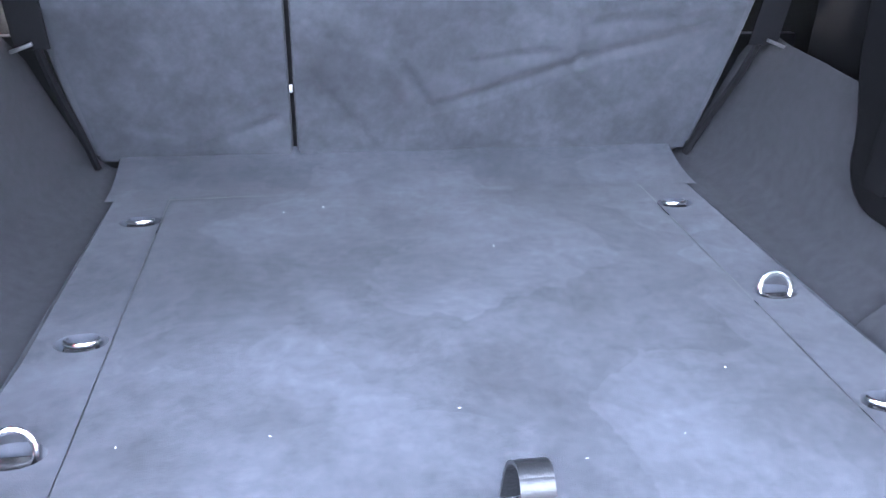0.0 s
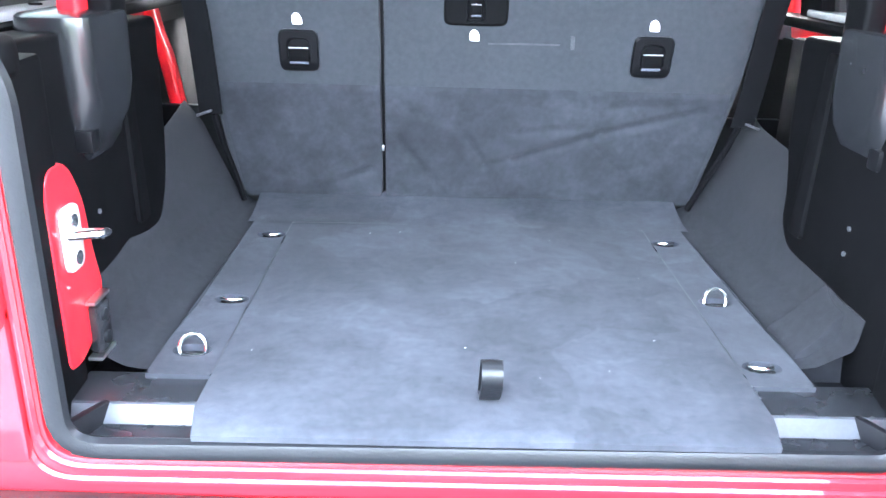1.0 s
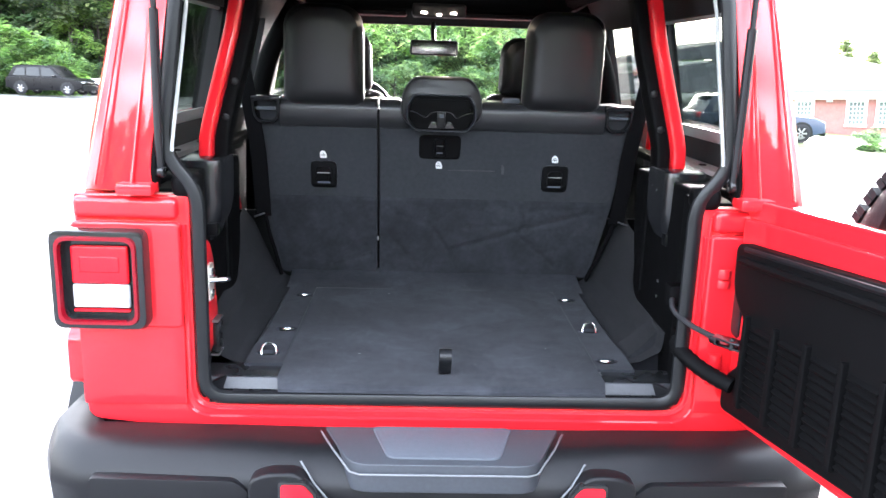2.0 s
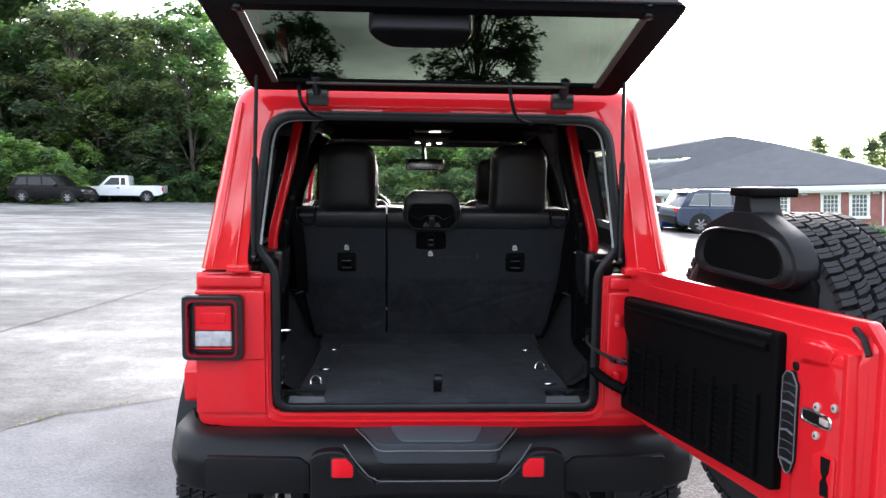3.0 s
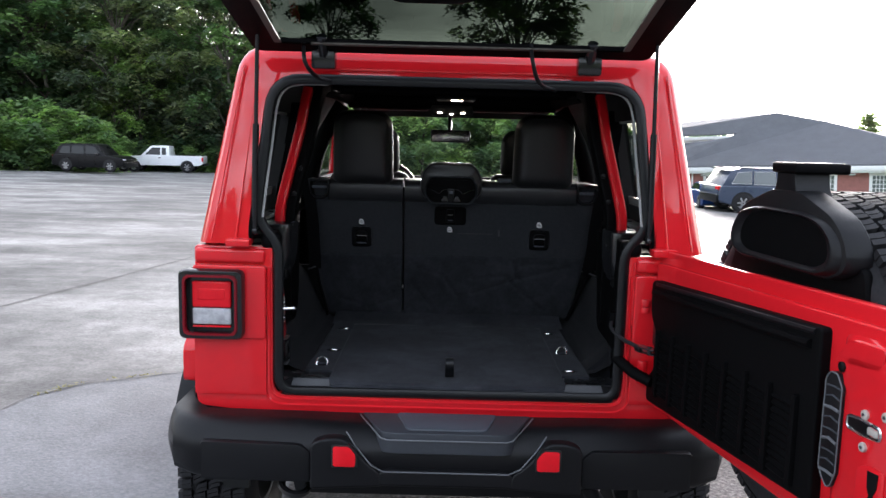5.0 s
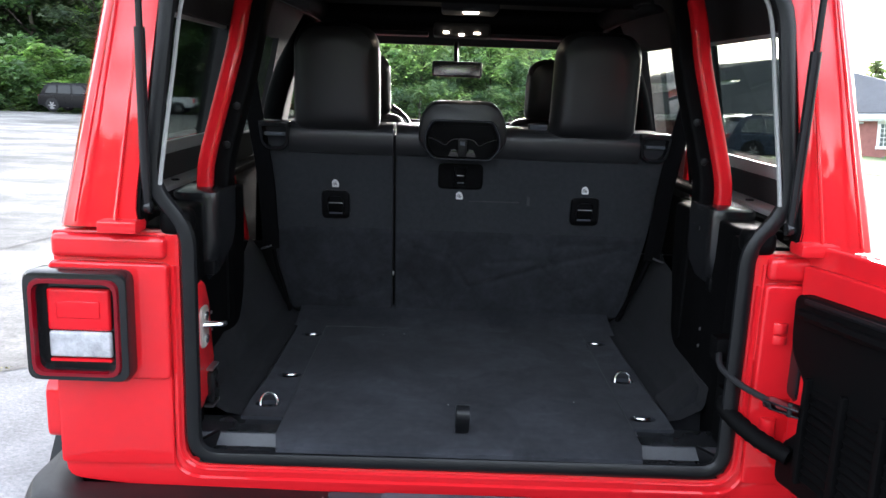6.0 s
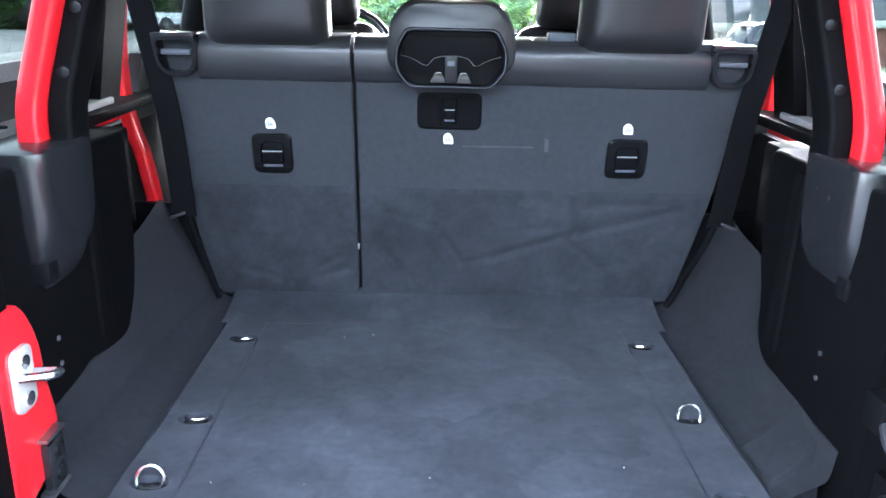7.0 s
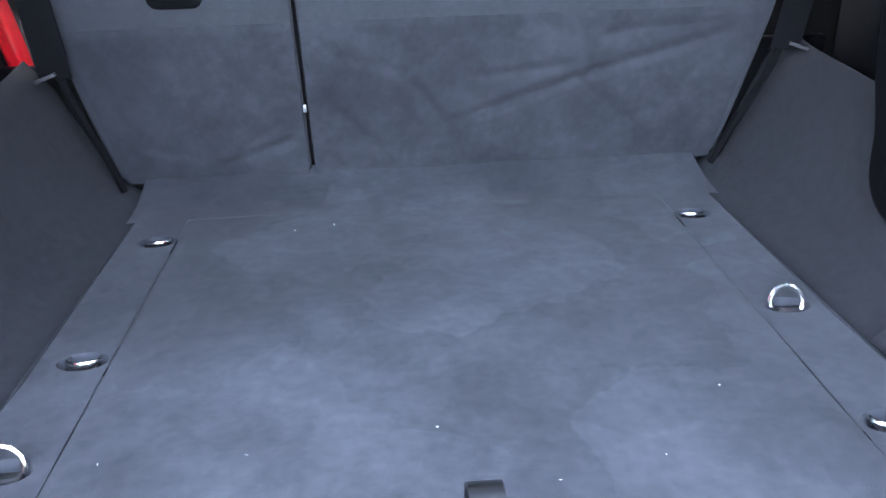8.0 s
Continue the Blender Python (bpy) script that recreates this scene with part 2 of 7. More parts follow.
def moved(bm, m):
    bmesh.ops.transform(bm, matrix=m, verts=bm.verts)
    return bm


AX = {"xz": lambda a, b, d: Vector((a, d, b)), "yz": lambda a, b, d: Vector((d, a, b)), "xy": lambda a, b, d: Vector((a, b, d))}


def rounded(pts, radii, n=4):
    """A polygon with rounded corners."""
    out = []
    count = len(pts)
    for i, p in enumerate(pts):
        r = radii[i] if isinstance(radii, (list, tuple)) else radii
        p = Vector(p)
        if r <= 0:
            out.append(tuple(p))
            continue
        a, b = (Vector(pts[i - 1]) - p), (Vector(pts[(i + 1) % count]) - p)
        r = min(r, a.length * 0.49, b.length * 0.49)
        s, e = p + a.normalized() * r, p + b.normalized() * r
        for k in range(n + 1):
            t = k / n
            out.append(tuple(s * (1 - t) ** 2 + p * 2 * t * (1 - t) + e * t * t))
    return out


def prism(poly, plane, d0, d1, r=0.0, seg=2):
    bm = bmesh.new()
    f = AX[plane]
    lo = [bm.verts.new(f(a, b, d0)) for a, b in poly]
    hi = [bm.verts.new(f(a, b, d1)) for a, b in poly]
    bm.faces.new(lo)
    bm.faces.new(hi[::-1])
    for i in range(len(poly)):
        j = (i + 1) % len(poly)
        bm.faces.new((lo[i], hi[i], hi[j], lo[j]))
    bmesh.ops.recalc_face_normals(bm, faces=bm.faces)
    if r:
        bevel(bm, r, seg)
    return bm


def loft(rings, closed=True, caps=True, bm=None):
    """Quads between rings of equally many points."""
    own = bm is None
    bm = bm or bmesh.new()
    vs = [[bm.verts.new(p) for p in ring] for ring in rings]
    for a, b in zip(vs, vs[1:]):
        m = len(a)
        for i in range(m if closed else m - 1):
            j = (i + 1) % m
            bm.faces.new((a[i], a[j], b[j], b[i]))
    if caps and closed:
        bm.faces.new(vs[0][::-1])
        bm.faces.new(vs[-1])
    return bm


def tube(points, radius, n=8, closed=False, bm=None, caps=True):
    """A round rod along points; radius may be a list."""
    own = bm is None
    bm = bm or bmesh.new()
    pts = [Vector(p) for p in points]
    rings = []
    up = None
    count = len(pts)
    for i, p in enumerate(pts):
        if closed:
            d = (pts[(i + 1) % count] - pts[i - 1]).normalized()
        else:
            d = (pts[min(i + 1, count - 1)] - pts[max(i - 1, 0)]).normalized()
        if up is None:
            up = d.orthogonal().normalized()
        up = (up - d * up.dot(d)).normalized()
        side = d.cross(up)
        r = radius[i] if isinstance(radius, (list, tuple)) else radius
        rings.append([p + (up * math.cos(a) + side * math.sin(a)) * r for a in [2 * math.pi * k / n for k in range(n)]])
    if closed:
        rings.append(rings[0])
        vs = [[bm.verts.new(q) for q in ring] for ring in rings[:-1]]
        for i in range(count):
            a, b = vs[i], vs[(i + 1) % count]
            for k in range(n):
                bm.faces.new((a[k], a[(k + 1) % n], b[(k + 1) % n], b[k]))
    else:
        loft(rings, True, caps, bm)
    return bm


def curve_pts(ctrl, n=8):
    """A smooth line through control points."""
    c = [Vector(p) for p in ctrl]
    c = [c[0] * 2 - c[1]] + c + [c[-1] * 2 - c[-2]]
    out = []
    for i in range(1, len(c) - 2):
        p0, p1, p2, p3 = c[i - 1:i + 3]
        for k in range(n):
            t = k / n
            out.append(0.5 * ((2 * p1) + (p2 - p0) * t + (2 * p0 - 5 * p1 + 4 * p2 - p3) * t * t + (3 * p1 - p0 - 3 * p2 + p3) * t ** 3))
    out.append(c[-2])
    return out


def lathe(profile, n=32, bm=None, close=True):
    """Turned about the local y axis: profile of (radius, y)."""
    own = bm is None
    bm = bm or bmesh.new()
    vs = [[bm.verts.new((r * math.cos(a), y, r * math.sin(a))) for a in [2 * math.pi * k / n for k in range(n)]] for r, y in profile]
    pairs = list(zip(vs, vs[1:])) + ([(vs[-1], vs[0])] if close else [])
    for a, b in pairs:
        for k in range(n):
            bm.faces.new((a[k], a[(k + 1) % n], b[(k + 1) % n], b[k]))
    return bm


def disc(centre, axis, radius, depth, n=14, r=0.0):
    bm = bmesh.new()
    bmesh.ops.create_cone(bm, cap_ends=True, segments=n, radius1=radius, radius2=radius, depth=depth)
    if r:
        bevel(bm, r, 2)
    return moved(bm, Matrix.Translation(centre) @ Vector(axis).to_track_quat("Z", "Y").to_matrix().to_4x4())


def plate(outer, holes, z, drop, sink=0.012):
    """A flat sheet with sunk cups: outer outline, hole outlines, all in x and y."""
    bm = bmesh.new()
    edges = []
    rims = []
    for k, loop in enumerate([outer] + holes):
        vs = [bm.verts.new((a, b, z)) for a, b in loop]
        es = [bm.edges.new((vs[i], vs[(i + 1) % len(vs)])) for i in range(len(vs))]
        edges += es
        rims.append(vs)
    bmesh.ops.triangle_fill(bm, use_beauty=True, use_dissolve=False, edges=edges)
    lo = [bm.verts.new((v.co.x, v.co.y, z - drop)) for v in rims[0]]
    for i in range(len(lo)):
        j = (i + 1) % len(lo)
        bm.faces.new((rims[0][i], rims[0][j], lo[j], lo[i]))
    for vs in rims[1:]:
        c = sum((v.co for v in vs), Vector()) / len(vs)
        low = [bm.verts.new((c.x + (v.co.x - c.x) * 0.75, c.y + (v.co.y - c.y) * 0.75, z - sink)) for v in vs]
        for i in range(len(vs)):
            j = (i + 1) % len(vs)
            bm.faces.new((vs[i], vs[j], low[j], low[i]))
        bm.faces.new(low)
    return bm


def text_bars(origin, along, up, out, rows, material, parent, name="print_bar"):
    """Unreadable print: small proud bars. rows: (start, length, height offset, thickness)."""
    o, a, u, n = Vector(origin), Vector(along).normalized(), Vector(up).normalized(), Vector(out).normalized()
    bm = bmesh.new()
    for s, length, h, th in rows:
        c = [o + a * (s + length * i) + u * (h + th * j) + n * k * 0.0012 for i in (0, 1) for j in (0, 1) for k in (0, 1)]
        v = [bm.verts.new(p) for p in c]
        for q in ((0, 1, 3, 2), (4, 6, 7, 5), (0, 4, 5, 1), (2, 3, 7, 6), (0, 2, 6, 4), (1, 5, 7, 3)):
            bm.faces.new([v[i] for i in q])
    return part(name, bm, material, parent, smooth=False)


def gz(x, y):
    """Height of the car park, which falls away gently past the car and more towards the brick hall."""
    return -0.027 * max(0.0, y - 2.0) - (0.026 * max(0.0, min(x, 14.0) - 3.0) + 0.05 * max(0.0, min(x, 34.0) - 14.0)) * min(1.0, max(0.0, y - 4.0) / 12.0)


# ---- the red off-road car, tailgate swung open and rear glass raised ----
car = tagged(empty("off_road_car"), "bright red off-road car with open tailgate and raised rear glass", "car")


def xs(z):
    """Half width of the car's side at a height."""
    return 0.772 if z < 1.27 else 0.765 - (z - 1.27) * 0.196


def slab(bm, y0, y1, z0, z1, s, t, off=0.0, lean0=0.0, lean1=0.0):
    """A flat piece of the car's side between two lengths and two heights."""
    vs = []
    for z, la, lb in ((z0, 0, 0), (z1, lean0, lean1)):
        for y in (y0 + la, y1 + lb):
            vs += [bm.verts.new((s * (xs(z) - off), y, z)), bm.verts.new((s * (xs(z) - off - t), y, z))]
    a, b, c, d, e, f, g, h = vs
    for q in ((a, c, g, e), (b, f, h, d), (a, b, d, c), (e, g, h, f), (a, e, f, b), (c, d, h, g)):
        bm.faces.new(q)


# body: rear panels round the opening, sides with wheel arches, floor pan
body = bmesh.new()
u_shape = rounded([(-0.775, 0.762), (-0.775, 1.262), (-0.538, 1.262), (-0.538, 0.80), (0.538, 0.80), (0.538, 1.262), (0.775, 1.262),
                   (0.775, 0.762), (0.60, 0.744), (-0.60, 0.744)], [0.03, 0.012, 0.01, 0.045, 0.045, 0.01, 0.012, 0.03, 0.05, 0.05])
merge(body, prism(u_shape, "xz", 0.0, 0.05, 0.008))
for s in (-1, 1):
    a, b = sorted((s * 0.776, s * 0.556))
    corner = prism(rounded([(a, 0.979), (a, 1.205), (b, 1.205), (b, 0.979)], 0.012), "xz", -0.019, 0.004, 0.006, 3)
    merge(corner, prism(rounded([(a, 0.80), (a, 1.01), (b, 1.01), (b, 0.80)], 0.008), "xz", -0.011, 0.004, 0.004, 2))
    low = prism(rounded([(a, 0.775), (a, 0.86), (b, 0.86), (b, 0.785)], 0.008), "xz", -0.0095, 0.004, 0.004, 2)
    for v in low.verts:
        v.co.y += max(0.0, 0.838 - v.co.z) * 0.35
    part("corner_panel", merge(corner, low), RED, car, "red rear corner panel with a crease")
    a, b = sorted((s * 0.770, s * 0.56))
    part("shoulder_panel", box((a, -0.018, 1.212), (b, 0.03, 1.256), 0.012, 3), RED, car)
    arch = [(0.65 + 0.50 * math.cos(t), 0.42 + 0.48 * math.sin(t)) for t in [math.pi * (5 / 6 - k / 21) for k in range(15)]]
    side = [(0.03, 1.262), (0.03, 0.76), (0.16, 0.70)] + arch + [(1.14, 0.55), (2.85, 0.50), (2.85, 1.262)]
    x0, x1 = sorted((s * 0.742, s * 0.773))
    part("side_panel", prism(side, "yz", x0, x1, 0.006), RED, car)
    # front wing and its arch
    farch = [(3.66 + 0.48 * math.cos(t), 0.42 + 0.47 * math.sin(t)) for t in [math.pi * (1 - k / 12) for k in range(13)]]
    x0, x1 = sorted((s * 0.60, s * 0.768))
    part("front_wing", prism([(2.86, 1.22), (2.86, 0.52)] + farch + [(4.20, 0.75), (4.20, 1.10)], "yz", x0, x1, 0.02), RED, car)
part("bonnet", prism([(-0.60, 1.0), (-0.58, 1.20), (-0.30, 1.235), (0.30, 1.235), (0.58, 1.20), (0.60, 1.0)], "xz", 2.80, 4.22, 0.02), RED, car)
under = bmesh.new()
merge(under, box((-0.738, 0.055, 0.715), (0.738, 2.9, 0.74)))
merge(under, box((-0.50, 0.06, 0.44), (0.50, 4.2, 0.70), 0.05))
for s in (-1, 1):
    liner = [(0.65 + rr * math.cos(t), 0.42 + rr * math.sin(t)) for rr, rev in ((0.47, 1), (0.49, -1)) for t in [math.pi * (k / 14) for k in range(15)][::rev]]
    merge(under, prism(liner, "yz", *sorted((s * 0.655, s * 0.74))))
part("underbody", under, RUBBER, car, "black underbody and arch liners")
# sill lip and jamb rails inside the opening
for k, (w, z) in enumerate(((0.549, 0.788), (0.562, 0.770))):
    rib = rounded([(-w, 1.20), (-w, z), (w, z), (w, 1.20)], [0, 0.06, 0.06, 0], 6)
    part("sill_rib", tube([(a, -0.001, b) for a, b in rib], 0.0055, 6), RED, car)
part("rear_frame", body, RED, car, "glossy red frame round the rear opening")

# black panel lines and wheel-arch flares
for s in (-1, 1):
    arc = []
    for rr in (0.50, 0.555):
        pts = [(0.65 + rr * math.cos(t), 0.42 + (rr - 0.02) * math.sin(t)) for t in [math.pi * (0.86 - 0.72 * k / 16) for k in range(17)]]
        arc = arc + (pts if rr == 0.50 else pts[::-1])
    x0, x1 = sorted((s * 0.772, s * 0.905))
    part("wheel_arch_flare", prism(arc, "yz", x0, x1, 0.02), PLASTIC, car, "black plastic wheel-arch flare")
    arc = [(a + 3.01, b) for a, b in arc]
    part("wheel_arch_flare", prism(arc, "yz", x0, x1, 0.02), PLASTIC, car, "black plastic wheel-arch flare")
    # red quarter strip between flare and rear panel
    x0, x1 = sorted((s * 0.774, s * 0.832))
    part("quarter_panel", prism(rounded([(0.05, 0.82), (0.05, 0.93), (0.20, 1.02), (0.20, 0.80)], 0.02), "yz", x0, x1, 0.008), RED, car)
    for y0, y1 in ((0.98, 1.78), (1.84, 2.76)):
        d = part("side_door", prism(rounded([(y0, 0.58), (y0, 1.25), (y1, 1.25), (y1, 0.58)], 0.05), "yz", *sorted((s * 0.774, s * 0.789)), 0.006), RED, car)
        part("door_handle", box((min(s * 0.79, s * 0.825), y0 + 0.05, 1.12), (max(s * 0.79, s * 0.825), y0 + 0.22, 1.155), 0.012), GLOSSBLACK, d, "black door handle")

grille = bmesh.new()
merge(grille, prism(rounded([(-0.60, 0.78), (-0.58, 1.17), (0.58, 1.17), (0.60, 0.78)], 0.06), "xz", 4.22, 4.27, 0.015))
grille = part("front_grille", grille, RED, car)
for i in range(7):
    part("grille_slot", prism(rounded([(-0.27 + i * 0.09 - 0.028, 0.84), (-0.27 + i * 0.09 - 0.028, 1.12), (-0.27 + i * 0.09 + 0.028, 1.12), (-0.27 + i * 0.09 + 0.028, 0.84)], 0.02), "xz", 4.262, 4.276), GLOSSBLACK, grille)
for s in (-1, 1):
    part("headlamp", disc((s * 0.45, 4.27, 1.0), (0, 1, 0), 0.09, 0.05, 24, 0.01), LENSWHITE, car)
part("front_bumper", box((-0.83, 4.27, 0.52), (0.83, 4.47, 0.72), 0.03, 3), PLASTIC, car)

# hardtop
top_radii = [0.0, 0.085, 0.085, 0.0, 0.0, 0.02, 0.10, 0.10, 0.02, 0.0]


def hard_ring(inset, y):
    k = max(0.0, y - 0.03) / 0.09          # the opening flares out towards the side windows
    a, b, h = 0.603 + 0.11 * k, 0.556 + 0.07 * k, 1.778 + 0.02 * k
    pts = [(-0.765 + inset, 1.272), (-0.648 + inset, 1.866 - inset), (0.648 - inset, 1.866 - inset), (0.765 - inset, 1.272),
           (a, 1.272), (a, 1.33), (b, h), (-b, h), (-a, 1.33), (-a, 1.272)]
    return [Vector((a, y, b)) for a, b in rounded(pts, top_radii, 6)]


def leant(bm):
    """The back face of the hard roof leans forward towards its top."""
    for v in bm.verts:
        v.co.y += 0.15 * (v.co.z - 1.53) * max(0.0, min(1.0, (v.co.z - 1.262) / 0.02))
    return bm


frame_bm = loft([hard_ring(0.05, -0.002), hard_ring(0.022, 0.006), hard_ring(0.006, 0.03), hard_ring(0.0, 0.06), hard_ring(0.0, 0.12)])
top_shell = part("hardtop", leant(frame_bm), RED, car, "red hard roof with square rear opening")
for s in (-1, 1):
    hard = bmesh.new()
    slab(hard, 0.10, 0.90, 1.266, 1.385, s, 0.03)
    slab(hard, 0.10, 2.45, 1.70, 1.782, s, 0.03, lean1=-0.04)
    slab(hard, 0.10, 0.17, 1.385, 1.70, s, 0.03, lean0=0.01, lean1=0.02)
    slab(hard, 0.80, 0.90, 1.385, 1.70, s, 0.03)
    slab(hard, 1.76, 1.84, 1.266, 1.70, s, 0.03)
    slab(hard, 2.72, 2.80, 1.266, 1.70, s, 0.03, lean0=-0.36, lean1=-0.36)
    a, b = sorted((s * 0.668, s * 0.595))
    part("roof_ledge", box((a, -0.056, 1.266), (b, 0.0, 1.290), 0.008), RED, top_shell)
    for foot, head in ((0.712, 0.628), (0.640, 0.586)):
        part("pillar_crease", leant(tube([(s * foot, -0.001, 1.285), (s * head, -0.001, 1.80)], 0.0035, 6)), RED, top_shell)
    part("roof_side", hard, RED, top_shell)
roof = rounded([(-0.662, 1.772), (-0.630, 1.838), (-0.5, 1.862), (0.5, 1.862), (0.630, 1.838), (0.662, 1.772), (0.64, 1.77), (0.58, 1.828), (-0.58, 1.828), (-0.64, 1.77)], [0, 0.04, 0.1, 0.1, 0.04, 0, 0, 0, 0, 0])
part("roof_panel", prism(roof, "xz", 0.11, 2.42), RED, top_shell)
part("header_rib", leant(box((-0.42, -0.008, 1.79), (0.42, 0.002, 1.80), 0.003)), RED, top_shell)

# inner lining of the roof and sides
roof_lining = part("roof_lining", box((-0.63, 0.10, 1.795), (0.63, 2.40, 1.825), 0.01), HEADLINER, car, "black roof lining")
part("roof_lip", box((-0.55, 0.06, 1.782), (0.55, 0.16, 1.80), 0.008), HEADLINER, roof_lining)
for s in (-1, 1):
    for y0, y1, z0, z1, t, off in ((0.13, 2.42, 1.68, 1.80, 0.02, 0.035), (1.05, 2.75, 1.22, 1.37, 0.03, 0.035), (0.78, 0.92, 1.30, 1.69, 0.02, 0.035),
                                   (1.40, 1.86, 1.30, 1.69, 0.02, 0.035), (0.13, 0.82, 1.262, 1.362, 0.012, 0.032), (0.79, 2.70, 0.62, 1.225, 0.02, 0.034)):
        lining = bmesh.new()
        slab(lining, y0, y1, z0, z1, s, t, off)
        part("side_lining", lining, TRIM if z0 < 1.0 else HEADLINER, car, "black inner side lining")
for s in (-1, 1):
    pale = bmesh.new()
    for y0, y1, z0, z1 in ((0.118, 0.185, 1.39, 1.68), (0.785, 0.80, 1.39, 1.68), (0.125, 0.82, 1.362, 1.392), (0.155, 0.80, 1.672, 1.69)):
        slab(pale, y0, y1, z0, z1, s, 0.01, 0.028)
    part("window_trim", pale, GREYTRIM, car, "pale grey edge of side window")
    for name, y0, y1, l0, l1, g in (("quarter_window", 0.165, 0.805, 0.015, 0.0, GLASS_TINT), ("rear_door_window", 0.90, 1.76, 0, 0, GLASS_TINT), ("front_door_window", 1.84, 2.73, 0, -0.36, GLASS_CLEAR)):
        gl = bmesh.new()
        slab(gl, y0, y1, 1.383 if name == "quarter_window" else 1.31, 1.705, s, 0.004, 0.012, l0, l1)
        part(name, gl, g, car, smooth=False).visible_shadow = False

# windscreen and its frame
ws = bmesh.new()
for x0, x1, k0, k1 in ((-0.70, -0.62, 0.0, 1.0), (0.62, 0.70, 0.0, 1.0), (-0.62, 0.62, -0.12, 0.06), (-0.62, 0.62, 0.93, 1.18)):
    vs = []
    for k in (k0, k1):
        for x in (x0, x1):
            for dy in (0, 0.04):
                vs.append(ws.verts.new((x * (1 - 0.08 * k), 2.76 - 0.36 * k + dy, 1.33 + 0.42 * k)))
    a, b, c, d, e, f, g, h = vs
    for q in ((a, c, g, e), (b, f, h, d), (a, b, d, c), (e, g, h, f), (a, e, f, b), (c, d, h, g)):
        ws.faces.new(q)
part("windscreen_frame", ws, HEADLINER, car, "black lined windscreen frame")
pane = bmesh.new()
pane.faces.new([pane.verts.new(p) for p in ((-0.63, 2.775, 1.34), (0.63, 2.775, 1.34), (0.58, 2.43, 1.735), (-0.58, 2.43, 1.735))])
part("windscreen", pane, GLASS_CLEAR, car, smooth=False).visible_shadow = False

# pale band that lines the inside of the roof opening
def band_ring(inset, y):
    pts = [(-0.603 + inset, 1.275), (-0.603 + inset, 1.33), (-0.556 + inset, 1.778 - inset), (0.556 - inset, 1.778 - inset), (0.603 - inset, 1.33), (0.603 - inset, 1.275)]
    return [Vector((a, y, b)) for a, b in rounded(pts, [0, 0.02, 0.10, 0.10, 0.02, 0], 6)]


band = loft([band_ring(-0.004, 0.004), band_ring(0.006, 0.005), band_ring(0.006, 0.036), band_ring(-0.06, 0.10)], closed=False, caps=False)
part("opening_lining", leant(band), TRIM, top_shell, "black lining of the roof opening")
for s in (-1, 1):
    # pale tube painted as the shine on the rubber opening seal
    edge = curve_pts([(s * 0.566, 0.018, 1.352), (s * 0.563, 0.018, 1.39), (s * 0.546, 0.018, 1.55), (s * 0.532, 0.018, 1.68), (s * 0.512, 0.018, 1.728), (s * 0.470, 0.018, 1.747), (s * 0.38, 0.018, 1.750)], 6)
    part("seal_glint", leant(tube(edge, 0.0042, 6)), GREYTRIM, top_shell, "pale grey line painted as the glint on the opening seal")
    lip = bmesh.new()
    slab(lip, 0.783, 0.7985, 1.385, 1.70, s, 0.036, 0.001)
    part("window_lip", lip, HEADLINER, top_shell)

# rubber seal round the opening
seal_line = rounded([(-0.521, 0.816), (-0.521, 1.27), (-0.588, 1.35), (-0.543, 1.762), (0.543, 1.762), (0.588, 1.35), (0.521, 1.27), (0.521, 0.816)],
                    [0.05, 0.04, 0.05, 0.09, 0.09, 0.05, 0.04, 0.05], 6)
seal = tube([(a, 0.0, b) for a, b in seal_line], 0.0155, 8, True)
for v in seal.verts:
    v.co.y = v.co.y * 0.75 + 0.10 * max(0.0, v.co.z - 1.45)
part("door_seal", seal, RUBBER, car, "black rubber opening seal")
for s in (-1, 1):
    part("seal_clip", box((min(s * 0.515, s * 0.575), -0.008, 1.255), (max(s * 0.515, s * 0.575), 0.05, 1.306), 0.022, 4), TRIM, car, "black rubber corner block")

# tail lamps
def tail_lamp(cx):
    lamp = bmesh.new()
    def sq(h, w, y, r=0.022):
        return [Vector((cx + a, y, 1.089 + b)) for a, b in rounded([(-w, -h), (-w, h), (w, h), (w, -h)], r, 4)]
    loft([sq(0.104, 0.094, 0.0), sq(0.106, 0.097, -0.045), sq(0.102, 0.093, -0.055), sq(0.098, 0.089, -0.056), sq(0.0845, 0.0735, -0.0565), sq(0.080, 0.070, -0.030)], bm=lamp, caps=True)
    body_ = part("tail_lamp", lamp, GLOSSBLACK, car, "square tail lamp in a black housing")
    rim = loft([sq(0.0925, 0.0815, -0.0555), sq(0.091, 0.080, -0.064), sq(0.0850, 0.0740, -0.064), sq(0.0835, 0.0725, -0.050)], caps=False)
    part("lamp_ring", rim, LENSDARK, body_, "dark red light ring")
    part("brake_lens", box((cx - 0.058, -0.042, 1.089 - 0.010), (cx + 0.058, -0.029, 1.089 + 0.070), 0.006, 3), LENSRED, body_, "red brake lens")
    part("brake_lens_band", box((cx - 0.040, -0.044, 1.089 + 0.014), (cx + 0.040, -0.038, 1.089 + 0.048), 0.004, 3), LENSRED, body_)
    part("reversing_lens", box((cx - 0.058, -0.042, 1.089 - 0.062), (cx + 0.058, -0.029, 1.089 - 0.012), 0.006, 3), LENSWHITE, body_, "clear reversing lens")
    part("lens_line", box((cx - 0.057, -0.042, 1.089 - 0.070), (cx + 0.057, -0.030, 1.089 - 0.065), 0.0015), LENSRED, body_)


tail_lamp(-0.713)
tail_lamp(0.713)

